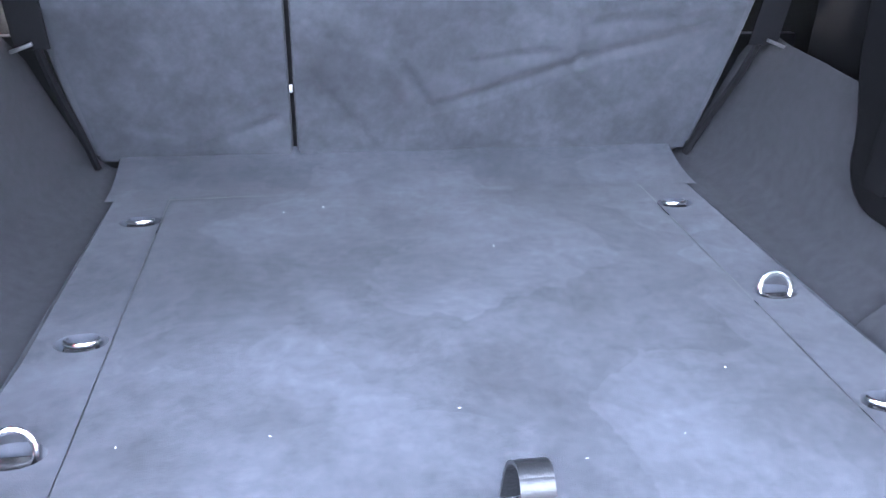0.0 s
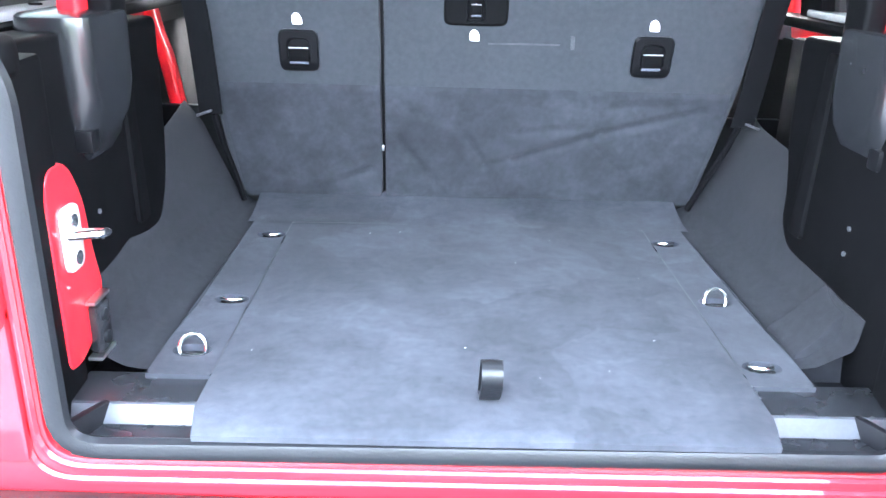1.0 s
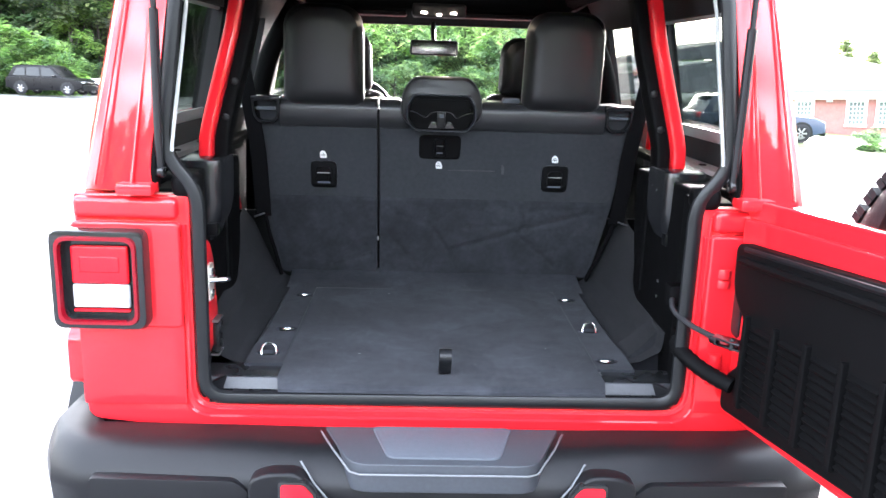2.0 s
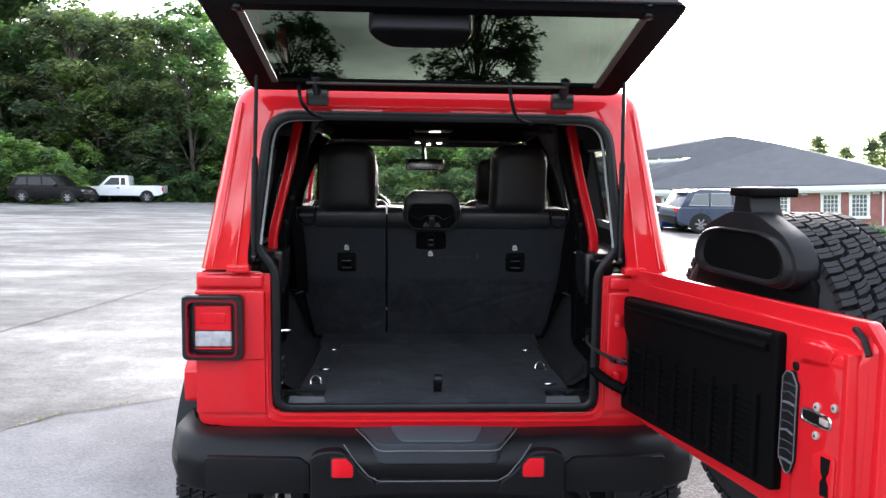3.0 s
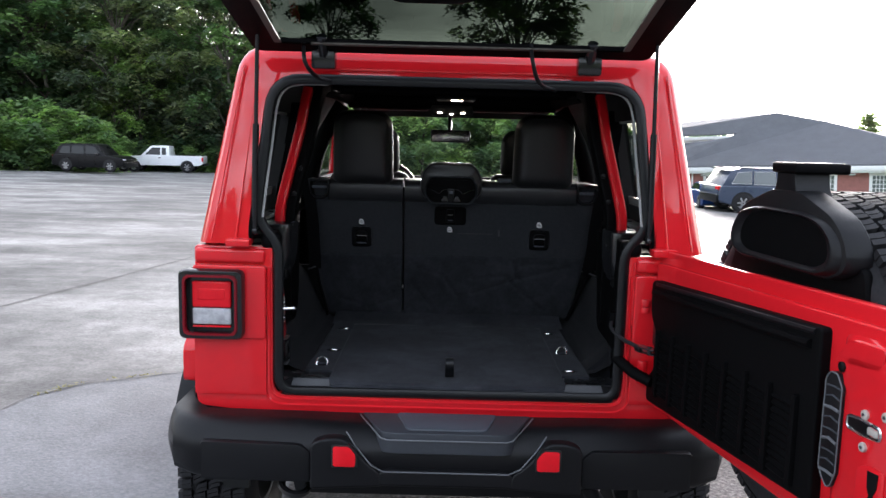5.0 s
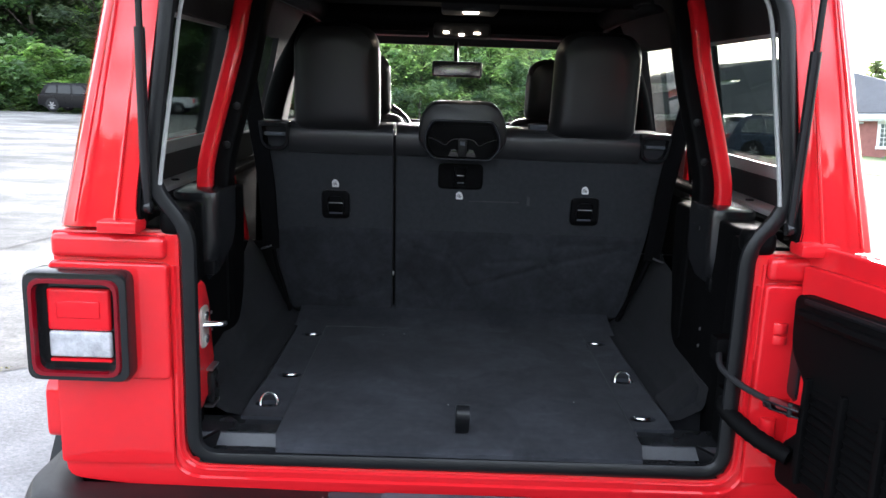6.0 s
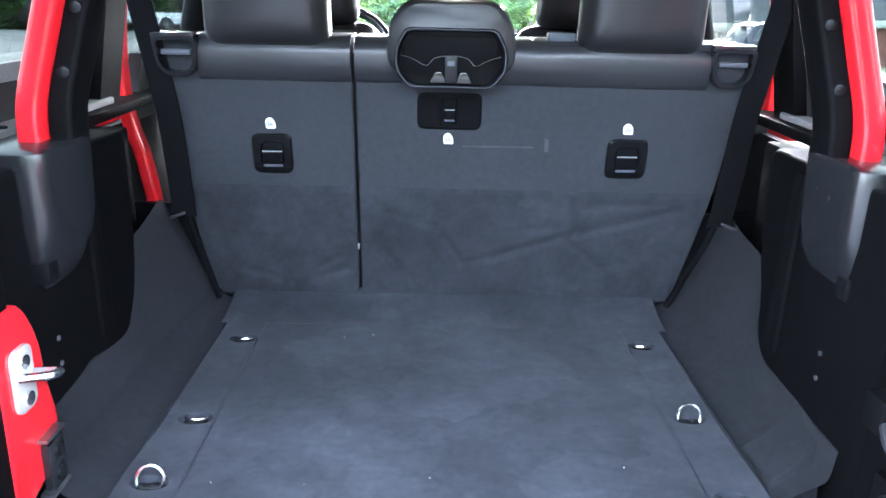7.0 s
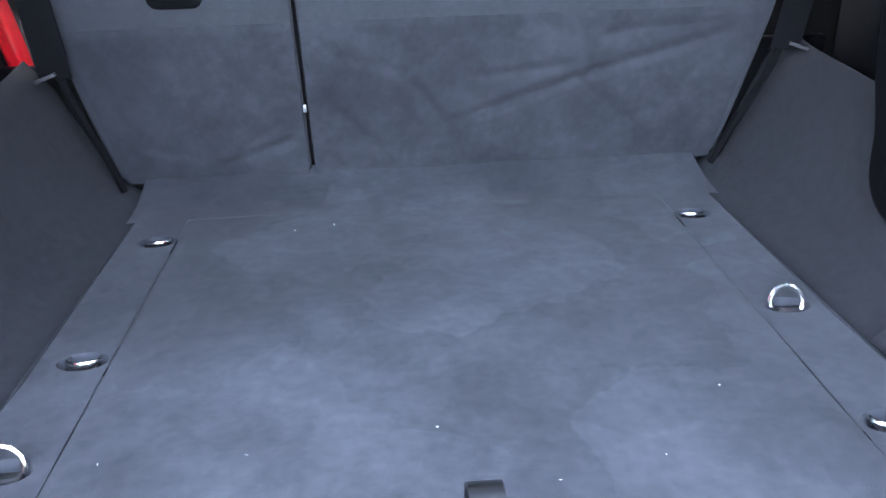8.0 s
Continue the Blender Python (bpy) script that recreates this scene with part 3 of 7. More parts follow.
# rear bumper
def bump_ring(x, z_lo, z_top, y_back, y_front):
    return [Vector((x, y, z)) for y, z in rounded([(y_front, z_lo), (y_front, z_top), (y_back + 0.055, z_top + 0.002), (y_back, z_top - 0.055), (y_back + 0.012, z_lo)], [0.01, 0.01, 0.035, 0.03, 0.03], 4)]


secs = []
for x, zl, zt, yb, yf in ((-0.852, 0.66, 0.745, 0.02, 0.20), (-0.846, 0.635, 0.752, -0.06, 0.22), (-0.81, 0.60, 0.757, -0.125, 0.10), (-0.74, 0.588, 0.757, -0.155, 0.0), (-0.40, 0.58, 0.754, -0.165, 0.0)):
    secs.append((x, zl, zt, yb, yf))
secs = secs + [(-0.30, 0.582, 0.752, -0.175, 0.0), (0.30, 0.582, 0.752, -0.175, 0.0)] + [(-x, a, b, c, d) for x, a, b, c, d in secs[::-1]]
bumper = part("rear_bumper", loft([bump_ring(*s) for s in secs]), PLASTIC, car, "black moulded plastic rear bumper")
for s in (-1, 1):
    part("bumper_recess", prism(rounded([(s * 0.715, 0.596), (s * 0.715, 0.712), (s * 0.425, 0.708), (s * 0.395, 0.685), (s * 0.395, 0.594)], 0.012), "xz", -0.170, -0.14, 0.006), PLASTIC, bumper, "matt black bumper panel")
    part("bumper_bridge", prism(rounded([(s * 0.392, 0.584), (s * 0.392, 0.722), (s * 0.35, 0.738), (s * 0.292, 0.738), (s * 0.228, 0.664), (s * 0.19, 0.640), (s * 0.185, 0.596)], [0.01, 0.02, 0.02, 0.02, 0.03, 0.02, 0.01]), "xz", -0.193, -0.15, 0.012, 3), PLASTIC, bumper)
    part("reflector_rim", prism(rounded([(s * 0.331, 0.654), (s * 0.331, 0.725), (s * 0.278, 0.725), (s * 0.254, 0.698), (s * 0.254, 0.654)], 0.008), "xz", -0.201, -0.18, 0.003), GLOSSBLACK, bumper)
    part("reflector", prism(rounded([(s * 0.325, 0.660), (s * 0.325, 0.719), (s * 0.280, 0.719), (s * 0.260, 0.696), (s * 0.260, 0.660)], 0.008), "xz", -0.206, -0.18, 0.003), LENSRED, bumper, "red bumper reflector")
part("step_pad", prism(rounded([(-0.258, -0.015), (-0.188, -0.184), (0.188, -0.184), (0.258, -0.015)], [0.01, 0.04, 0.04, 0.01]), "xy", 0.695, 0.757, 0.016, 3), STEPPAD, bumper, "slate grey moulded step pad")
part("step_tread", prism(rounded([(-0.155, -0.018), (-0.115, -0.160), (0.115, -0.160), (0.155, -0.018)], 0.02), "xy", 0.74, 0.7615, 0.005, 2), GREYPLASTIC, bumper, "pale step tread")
# pale tubes stand in for the thin highlights along the step pad
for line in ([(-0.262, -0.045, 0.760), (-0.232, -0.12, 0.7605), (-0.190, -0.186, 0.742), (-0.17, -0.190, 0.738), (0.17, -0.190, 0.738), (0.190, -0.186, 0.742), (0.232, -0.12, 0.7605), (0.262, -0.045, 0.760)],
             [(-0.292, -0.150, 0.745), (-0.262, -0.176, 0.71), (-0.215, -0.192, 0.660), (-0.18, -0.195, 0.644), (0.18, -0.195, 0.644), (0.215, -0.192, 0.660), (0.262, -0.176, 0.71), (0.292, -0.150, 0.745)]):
    part("pad_highlight", tube(line, 0.0022, 6), EDGEGREY, bumper, "pale line painted as the edge highlight of the step pad")
part("lower_face", prism(rounded([(-0.195, 0.598), (-0.195, 0.640), (-0.165, 0.646), (0.165, 0.646), (0.195, 0.640), (0.195, 0.598)], 0.01), "xz", -0.192, -0.15, 0.008, 3), PLASTIC, bumper)
part("exhaust_pipe", tube(curve_pts([(0.45, 0.9, 0.47), (0.45, 0.3, 0.49), (0.47, 0.05, 0.485), (0.49, -0.04, 0.47)]), 0.026, 12), DARKSTEEL, car, "dull steel exhaust tip")
part("tow_hook", tube(curve_pts([(-0.50, 0.05, 0.54), (-0.50, -0.06, 0.535), (-0.462, -0.10, 0.525), (-0.425, -0.07, 0.52), (-0.425, 0.0, 0.53)]), 0.012, 8), GLOSSBLACK, car, "black tow hook")
part("axle", tube([(-0.7, 0.65, 0.40), (0.7, 0.65, 0.40)], 0.06, 10), RUBBER, car)


# wheels with blocky all-terrain tread
def tyre_mesh(R=0.405, W=0.255):
    h = W / 2
    prof = [(R - 0.16, -h * 0.78), (R - 0.13, -h * 0.98), (R - 0.07, -h), (R - 0.042, -h * 0.96), (R - 0.022, -h * 0.82), (R - 0.019, h * 0.84),
            (R - 0.03, h * 0.95), (R - 0.07, h), (R - 0.13, h * 0.98), (R - 0.16, h * 0.78)]
    return lathe(prof, 56)


def tread_mesh(R=0.405):
    """Slanted blocks in five rows, each cut by a narrow sipe."""
    bm = bmesh.new()
    rows = ((-0.0885, 0.040, 60, 0.0, 0.8), (-0.0445, 0.037, 68, 0.5, 0.9), (-0.001, 0.038, 68, 0.2, 0.8), (0.0445, 0.039, 68, 0.7, 0.9), (0.101, 0.050, 60, 0.35, 0.9))
    for yc, w, count, ph, way in rows:
        edge = abs(yc) > 0.08
        pitch = 2 * math.pi * R / count
        for i in range(count):
            at = pitch * (i + ph) + (0.0, 0.002, -0.0015)[i % 3]
            k = (0.009, 0.011, 0.0075)[i % 3] * way * (0.6 if edge else 1.0)
            gap = 0.011 if edge else 0.009
            for lo, hi in ((-pitch / 2 + gap / 2, -0.0013), (0.0013, pitch / 2 - gap / 2)):
                jog = 0.0 if edge else (0.0035 if i % 2 else -0.0035)
                shape = ((lo - k, -w / 2 + jog), (lo - 0.2 * k, 0.12 * w), (lo + k, w / 2 + jog), (hi + k, w / 2 + jog), (hi - 0.2 * k, 0.12 * w), (hi - k, -w / 2 + jog))
                rings = []
                for drop in (0.020, 0.0):
                    ring = []
                    for a, b in shape:
                        y = yc + b
                        r = R - drop - (0.012 if abs(y) > 0.118 else 0.0)
                        an = (at + a) / R
                        ring.append(bm.verts.new((r * math.cos(an), y, r * math.sin(an))))
                    rings.append(ring)
                bm.faces.new(rings[1])
                for q in range(6):
                    p = (q + 1) % 6
                    bm.faces.new((rings[0][q], rings[0][p], rings[1][p], rings[1][q]))
    return bm


def rim_mesh(R=0.245, W=0.2):
    bm = lathe([(R, -W / 2), (R - 0.02, -W / 2), (R - 0.03, W / 2 - 0.03), (0.06, W / 2 - 0.04), (0.05, W / 2 - 0.06), (R - 0.045, W / 2 - 0.06), (R - 0.03, W / 2), (R, W / 2)], 32)
    for k in range(5):
        a = 2 * math.pi * k / 5
        merge(bm, moved(box((0.04, W / 2 - 0.05, -0.035), (R - 0.02, W / 2 - 0.01, 0.035), 0.01), Matrix.Rotation(a, 4, 'Y')))
    return bm


def wheel(name, m):
    w = part(name, tyre_mesh(), TYRE, car, "black all-terrain tyre with blocky tread")
    w.matrix_basis = m
    tagged(part("tread", tread_mesh(), TYRE, w, smooth=False), kind="stuff")
    if name == "spare_wheel":
        dash = bmesh.new()
        for k in range(110):
            a = 2 * math.pi * k / 110
            merge(dash, moved(box((-0.0055, 0.0745, 0.386), (0.0055, 0.0795, 0.399)), Matrix.Rotation(a, 4, 'Y')))
        tagged(part("tread_mark", dash, GREYTRIM, w, "white dashed mark round the tread", smooth=False), kind="stuff")
    part("rim", rim_mesh(), ALLOY, w, "grey alloy rim")
    return w


for s in (-1, 1):
    rot = Matrix.Rotation(radians(90 * -s), 4, 'Z')
    for y in (0.65, 3.66):
        wheel("wheel", Matrix.Translation((s * 0.80, y, 0.40)) @ rot)

# ---- cargo bay ----
floor_pan = bmesh.new()
merge(floor_pan, box((-0.62, 0.02, 0.775), (0.62, 1.5, 0.795)))
part("floor_pan", floor_pan, PLASTIC, car)
# plastic sill tray with a paler grey lip
sill = prism([(0.004, 0.776), (0.004, 0.803), (0.064, 0.806), (0.078, 0.832), (0.15, 0.837), (0.15, 0.776)], "yz", -0.545, 0.545, 0.003)
part("sill_tray", sill, SATIN, car, "worn black plastic loading sill")
part("sill_plate", prism([(0.0625, 0.809), (0.0745, 0.8315), (0.0785, 0.833), (0.070, 0.809)], "yz", -0.538, 0.538), SILLGREY, car, "paler grey face of the loading sill")
for s in (-1, 1):
    part("sill_corner", moved(box((-0.006, -0.04, 0.0), (0.006, 0.04, 0.03), 0.004), pose(s * 0.512, 0.045, 0.805, 0, 0, s * 28)), PLASTIC, car)


def sheet(fn, nu, nv, thick=0.0):
    """A sheet over u and v from 0 to 1."""
    bm = bmesh.new()
    g = [[bm.verts.new(fn(i / nu, j / nv)) for j in range(nv + 1)] for i in range(nu + 1)]
    for i in range(nu):
        for j in range(nv):
            bm.faces.new((g[i][j], g[i + 1][j], g[i + 1][j + 1], g[i][j + 1]))
    return bm


# main load floor panel: rounded edge, slightly uneven pile
def load_floor(u, v):
    y = -0.005 + 0.783 * v
    w = 0.3725 - 0.012 * max(0.0, 1 - (y + 0.005) / 0.06)
    x = w * (2 * u - 1)
    e = min(u * 0.744, (1 - u) * 0.744, v * 0.79, 0.2)
    z = 0.8445 - (0.005 if v * 0.79 < 0.03 else 0.0016) * max(0.0, 1 - e / 0.010) ** 2 + 0.0012 * noise.noise((x * 7, y * 7, 0)) + 0.0006 * noise.noise((x * 30, y * 30, 3))
    return (x, y, z)


load = sheet(load_floor, 62, 66)
lower = bmesh.ops.extrude_edge_only(load, edges=[e for e in load.edges if e.is_boundary])
for v in [g for g in lower["geom"] if isinstance(g, bmesh.types.BMVert)]:
    v.co.z = 0.831
load_ob = part("load_floor", load, FLOORCARPET, car, "charcoal carpet load floor with rubbed patches")


def oval(cx, cy, a, b, n=14):
    return [(cx + a * math.cos(2 * math.pi * k / n), cy + b * math.sin(2 * math.pi * k / n)) for k in range(n)]


def strip_edge(y):
    """Inner and outer edge of a floor strip."""
    return 0.3735, 0.4545 + (0.008 if y < 0.3 else 0.0)


def side_strip(s, holes):
    """A flat strip with sunk oval cups."""
    bm = bmesh.new()
    z, n = 0.8432, 16
    def row(y):
        i, o_ = strip_edge(y)
        return [Vector((s * i, y, z)), Vector((s * o_, y, z))]
    y_now = 0.134
    cuts = sorted((y, x) for x, y in holes)
    for y, x in cuts:
        y0, y1 = y - 0.034, y + 0.034
        if y0 > y_now + 0.001:
            a, b = row(y_now), row(y0)
            bm.faces.new([bm.verts.new(p) for p in (a[0], a[1], b[1], b[0])])
        i, o_ = strip_edge(y)
        rect, cup, low = [], [], []
        for k in range(n):
            t = 2 * math.pi * k / n
            c, d = math.cos(t), math.sin(t)
            m = max(abs(c), abs(d))
            rx, ry = c / m, d / m
            xr = (i + o_) / 2 + rx * (o_ - i) / 2
            rect.append(Vector((s * xr, y + ry * 0.034, z)))
            cup.append(Vector((s * (x + 0.029 * c), y + 0.019 * d, z - 0.0005)))
            low.append(Vector((s * (x + 0.022 * c), y + 0.013 * d, z - 0.016)))
        loft([rect, cup, low], True, False, bm)
        bm.faces.new([bm.verts.new(p) for p in low])
        y_now = y1
    a, b = row(y_now), row(0.80)
    bm.faces.new([bm.verts.new(p) for p in (a[0], a[1], b[1], b[0])])
    # dropped rear and outer edge
    for q0, q1 in ((row(0.134)[0], row(0.134)[1]), (row(0.134)[1], row(0.80)[1])):
        bm.faces.new([bm.verts.new(p) for p in (q0, q1, q1 - Vector((0, 0, 0.03)), q0 - Vector((0, 0, 0.03)))])
    return part("floor_strip", bm, FLOORCARPET, car, "carpeted floor strip with tie-down cups")


strips = {-1: ((0.402, 0.702), (0.405, 0.385), (0.418, 0.205)), 1: ((0.402, 0.702), (0.412, 0.415), (0.408, 0.19))}
for s in (-1, 1):
    strip = side_strip(s, strips[s])
    for k, (x, y) in enumerate(strips[s]):
        part("cup", loft([[(s * x + a * 0.8 * f, y + b * 0.8 * f, z) for a, b in oval(0, 0, 0.031, 0.020)] for f, z in ((0.98, 0.8275), (0.6, 0.8265))]), GLOSSBLACK, strip)
        up = (s < 0 and k == 2) or (s > 0 and k == 1)
        pts = []
        for i in range(17):
            a = math.pi * (-0.12 + 1.24 * i / 16)
            pts.append((0.0185 * math.cos(a), 0.0, 0.012 + 0.021 * math.sin(a)))
        m = pose(s * x, y, 0.832, -18 if up else 80, 0, (12 if s < 0 else -20) if up else 0)
        if not up:
            m = pose(s * x, y + 0.012, 0.8405, 78, 0, 0) @ Matrix.Diagonal((0.95, 0.95, 0.7, 1))
        ring = moved(tube(pts, 0.0034, 8), m)
        part("tie_down_ring", ring, CHROME, strip, "bright steel tie-down ring")
        part("ring_clip", box((s * x - 0.018, y - 0.012, 0.829), (s * x + 0.018, y + 0.004, 0.840), 0.003), GLOSSBLACK, strip)

# bits of lint on the carpet
lint = bmesh.new()
rng = random.Random(5)
for k in range(11):
    c = Vector((rng.uniform(-0.34, 0.34), rng.uniform(0.05, 0.75), 0.8468))
    a = rng.uniform(0, 6.28)
    d = Vector((math.cos(a), math.sin(a), 0)) * rng.uniform(0.0010, 0.0024)
    w = Vector((-d.y, d.x, 0)).normalized() * 0.0004
    lint.faces.new([lint.verts.new(p) for p in (c - d, c + w, c + d, c - w + Vector((0, 0, 0.0004)))])
tagged(part("lint", lint, WHITEMARK, load_ob, "pale specks of lint", smooth=False), kind="stuff")

# pull strap
strap = curve_pts([(0, 0.09, 0.847), (0, 0.075, 0.850), (0, 0.046, 0.885), (0, 0.045, 0.905), (0, 0.062, 0.912), (0, 0.088, 0.890), (0, 0.100, 0.848)], 6)
st = bmesh.new()
vs = [[st.verts.new((0.006 + sx * 0.0135, p.y + dy, p.z + dz)) for sx, dy, dz in ((-1, 0, 0), (1, 0, 0), (1, 0.003, 0.002), (-1, 0.003, 0.002))] for p in strap]
for a, b in zip(vs, vs[1:]):
    for i in range(4):
        st.faces.new((a[i], a[(i + 1) % 4], b[(i + 1) % 4], b[i]))
part("pull_strap", st, RUBBER, load_ob, "black webbing pull strap")

# carpet flap up to the seat backs
def flap(u, v):
    x = -0.466 + 0.936 * u
    y = 0.772 + 0.15 * v
    z = 0.8462 + 0.03 * v * v + 0.004 * noise.noise((x * 9, y * 14, 2)) + 0.003 * math.sin(v * 6) * noise.noise((x * 4, 0, 7))
    return (x, y, z)


part("carpet_flap", sheet(flap, 60, 12), FLOORCARPET, car, "loose carpet flap behind the seats")

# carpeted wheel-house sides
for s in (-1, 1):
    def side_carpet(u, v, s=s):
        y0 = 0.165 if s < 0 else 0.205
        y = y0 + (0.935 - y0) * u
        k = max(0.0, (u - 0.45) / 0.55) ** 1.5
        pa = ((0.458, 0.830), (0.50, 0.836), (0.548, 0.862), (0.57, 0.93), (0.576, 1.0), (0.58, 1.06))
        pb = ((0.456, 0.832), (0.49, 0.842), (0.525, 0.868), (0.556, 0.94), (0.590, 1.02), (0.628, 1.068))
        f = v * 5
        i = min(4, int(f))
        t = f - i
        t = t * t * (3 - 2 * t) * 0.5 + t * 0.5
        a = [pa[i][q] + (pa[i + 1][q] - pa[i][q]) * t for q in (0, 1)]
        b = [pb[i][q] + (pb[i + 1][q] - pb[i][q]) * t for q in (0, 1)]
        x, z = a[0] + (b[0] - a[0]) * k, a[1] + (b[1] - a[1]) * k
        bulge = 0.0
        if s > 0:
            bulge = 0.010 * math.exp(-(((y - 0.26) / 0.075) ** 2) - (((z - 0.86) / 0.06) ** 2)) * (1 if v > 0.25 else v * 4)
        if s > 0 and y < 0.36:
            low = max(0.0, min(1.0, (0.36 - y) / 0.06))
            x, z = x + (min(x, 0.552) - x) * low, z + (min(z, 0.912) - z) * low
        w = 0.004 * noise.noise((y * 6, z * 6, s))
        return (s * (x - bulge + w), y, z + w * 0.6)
    part("side_carpet", sheet(side_carpet, 40, 26), SIDECARPET, car, "charcoal carpet over the wheel house")

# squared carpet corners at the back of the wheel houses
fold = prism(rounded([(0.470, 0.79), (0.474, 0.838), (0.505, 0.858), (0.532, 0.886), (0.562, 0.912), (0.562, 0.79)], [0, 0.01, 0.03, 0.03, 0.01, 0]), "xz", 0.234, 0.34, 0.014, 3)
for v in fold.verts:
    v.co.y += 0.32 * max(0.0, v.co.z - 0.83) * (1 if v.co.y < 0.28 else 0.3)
part("carpet_corner", fold, SIDECARPET, car, "folded carpet corner")

# moulded side trims, pillar boots, jambs
for s in (-1, 1):
    face = 0.569 if s < 0 else 0.552
    if s < 0:
        outline = rounded([(0.12, 0.79), (0.12, 1.285), (0.625, 1.275), (0.622, 1.08), (0.603, 0.98), (0.555, 0.915), (0.46, 0.886), (0.36, 0.872), (0.30, 0.866), (0.27, 0.80)], [0, 0.01, 0.02, 0.05, 0.05, 0.05, 0.05, 0.04, 0.03, 0.02])
    else:
        outline = rounded([(0.12, 0.79), (0.12, 1.285), (0.575, 1.275), (0.566, 1.10), (0.532, 1.01), (0.532, 0.955), (0.492, 0.916), (0.33, 0.913), (0.276, 0.908), (0.250, 0.87), (0.242, 0.79)], [0, 0.01, 0.02, 0.05, 0.03, 0.03, 0.04, 0.02, 0.03, 0.02, 0])
    trim = part("side_trim", prism(outline, "yz", *sorted((s * face, s * 0.64)), 0.010, 3), TRIM, car, "black moulded side trim panel")
    part("trim_ledge", box((min(s * 0.575, s * 0.74), 0.12, 1.24), (max(s * 0.575, s * 0.74), 0.62, 1.268), 0.008), TRIM, car)
    part("trim_rib", prism(rounded([(0.44, 0.95), (0.43, 1.26), (0.46, 1.26), (0.49, 0.95)], 0.01), "yz", *sorted((s * (face - 0.007), s * 0.60)), 0.006), TRIM, trim)
    part("jamb_trim", prism(rounded([(0.03, 0.80), (0.03, 1.268), (0.135, 1.272), (0.135, 0.80)], 0.01), "yz", *sorted((s * 0.540, s * 0.62)), 0.006), TRIM, car)
    part("quarter_lining", box((min(s * 0.63, s * 0.745), 0.5, 0.8), (max(s * 0.63, s * 0.745), 0.80, 1.25), 0.01), TRIM, car)
    # added black sheet that hides the foot of the door pillar
    part("pillar_screen", box((min(s * 0.47, s * 0.70), 0.945, 0.80), (max(s * 0.47, s * 0.70), 0.965, 1.055), 0.004), INKBLACK, car)
    boot = loft([[Vector((s * (0.585 + out) + a * k, 0.335 + b * k, z)) for a, b in rounded([(-0.052, -0.085), (0.052, -0.085), (0.052, 0.085), (-0.052, 0.085)], 0.035, 4)]
                 for k, out, z in (((0.40, 0.045, 1.035), (0.62, 0.030, 1.075)) if s < 0 else ()) + ((0.82, 0.014, 1.120), (0.94, 0.004, 1.160), (1.0, 0.0, 1.200), (1.03, 0.0, 1.285), (1.0, 0.0, 1.300), (0.92, 0.0, 1.304))])
    part("bar_boot", boot, BOOT, car, "black roll-bar foot cover")
    part("trim_latch", box((min(s * 0.545, s * 0.575), 0.255, 1.118), (max(s * 0.545, s * 0.575), 0.285, 1.150), 0.006), INKBLACK, trim)
    for y, z in ((0.30, 1.02), (0.30, 0.98)):
        part("trim_clip", disc((s * (face - 0.0005), y, z), (1, 0, 0), 0.004, 0.004, 10), STEEL, trim)

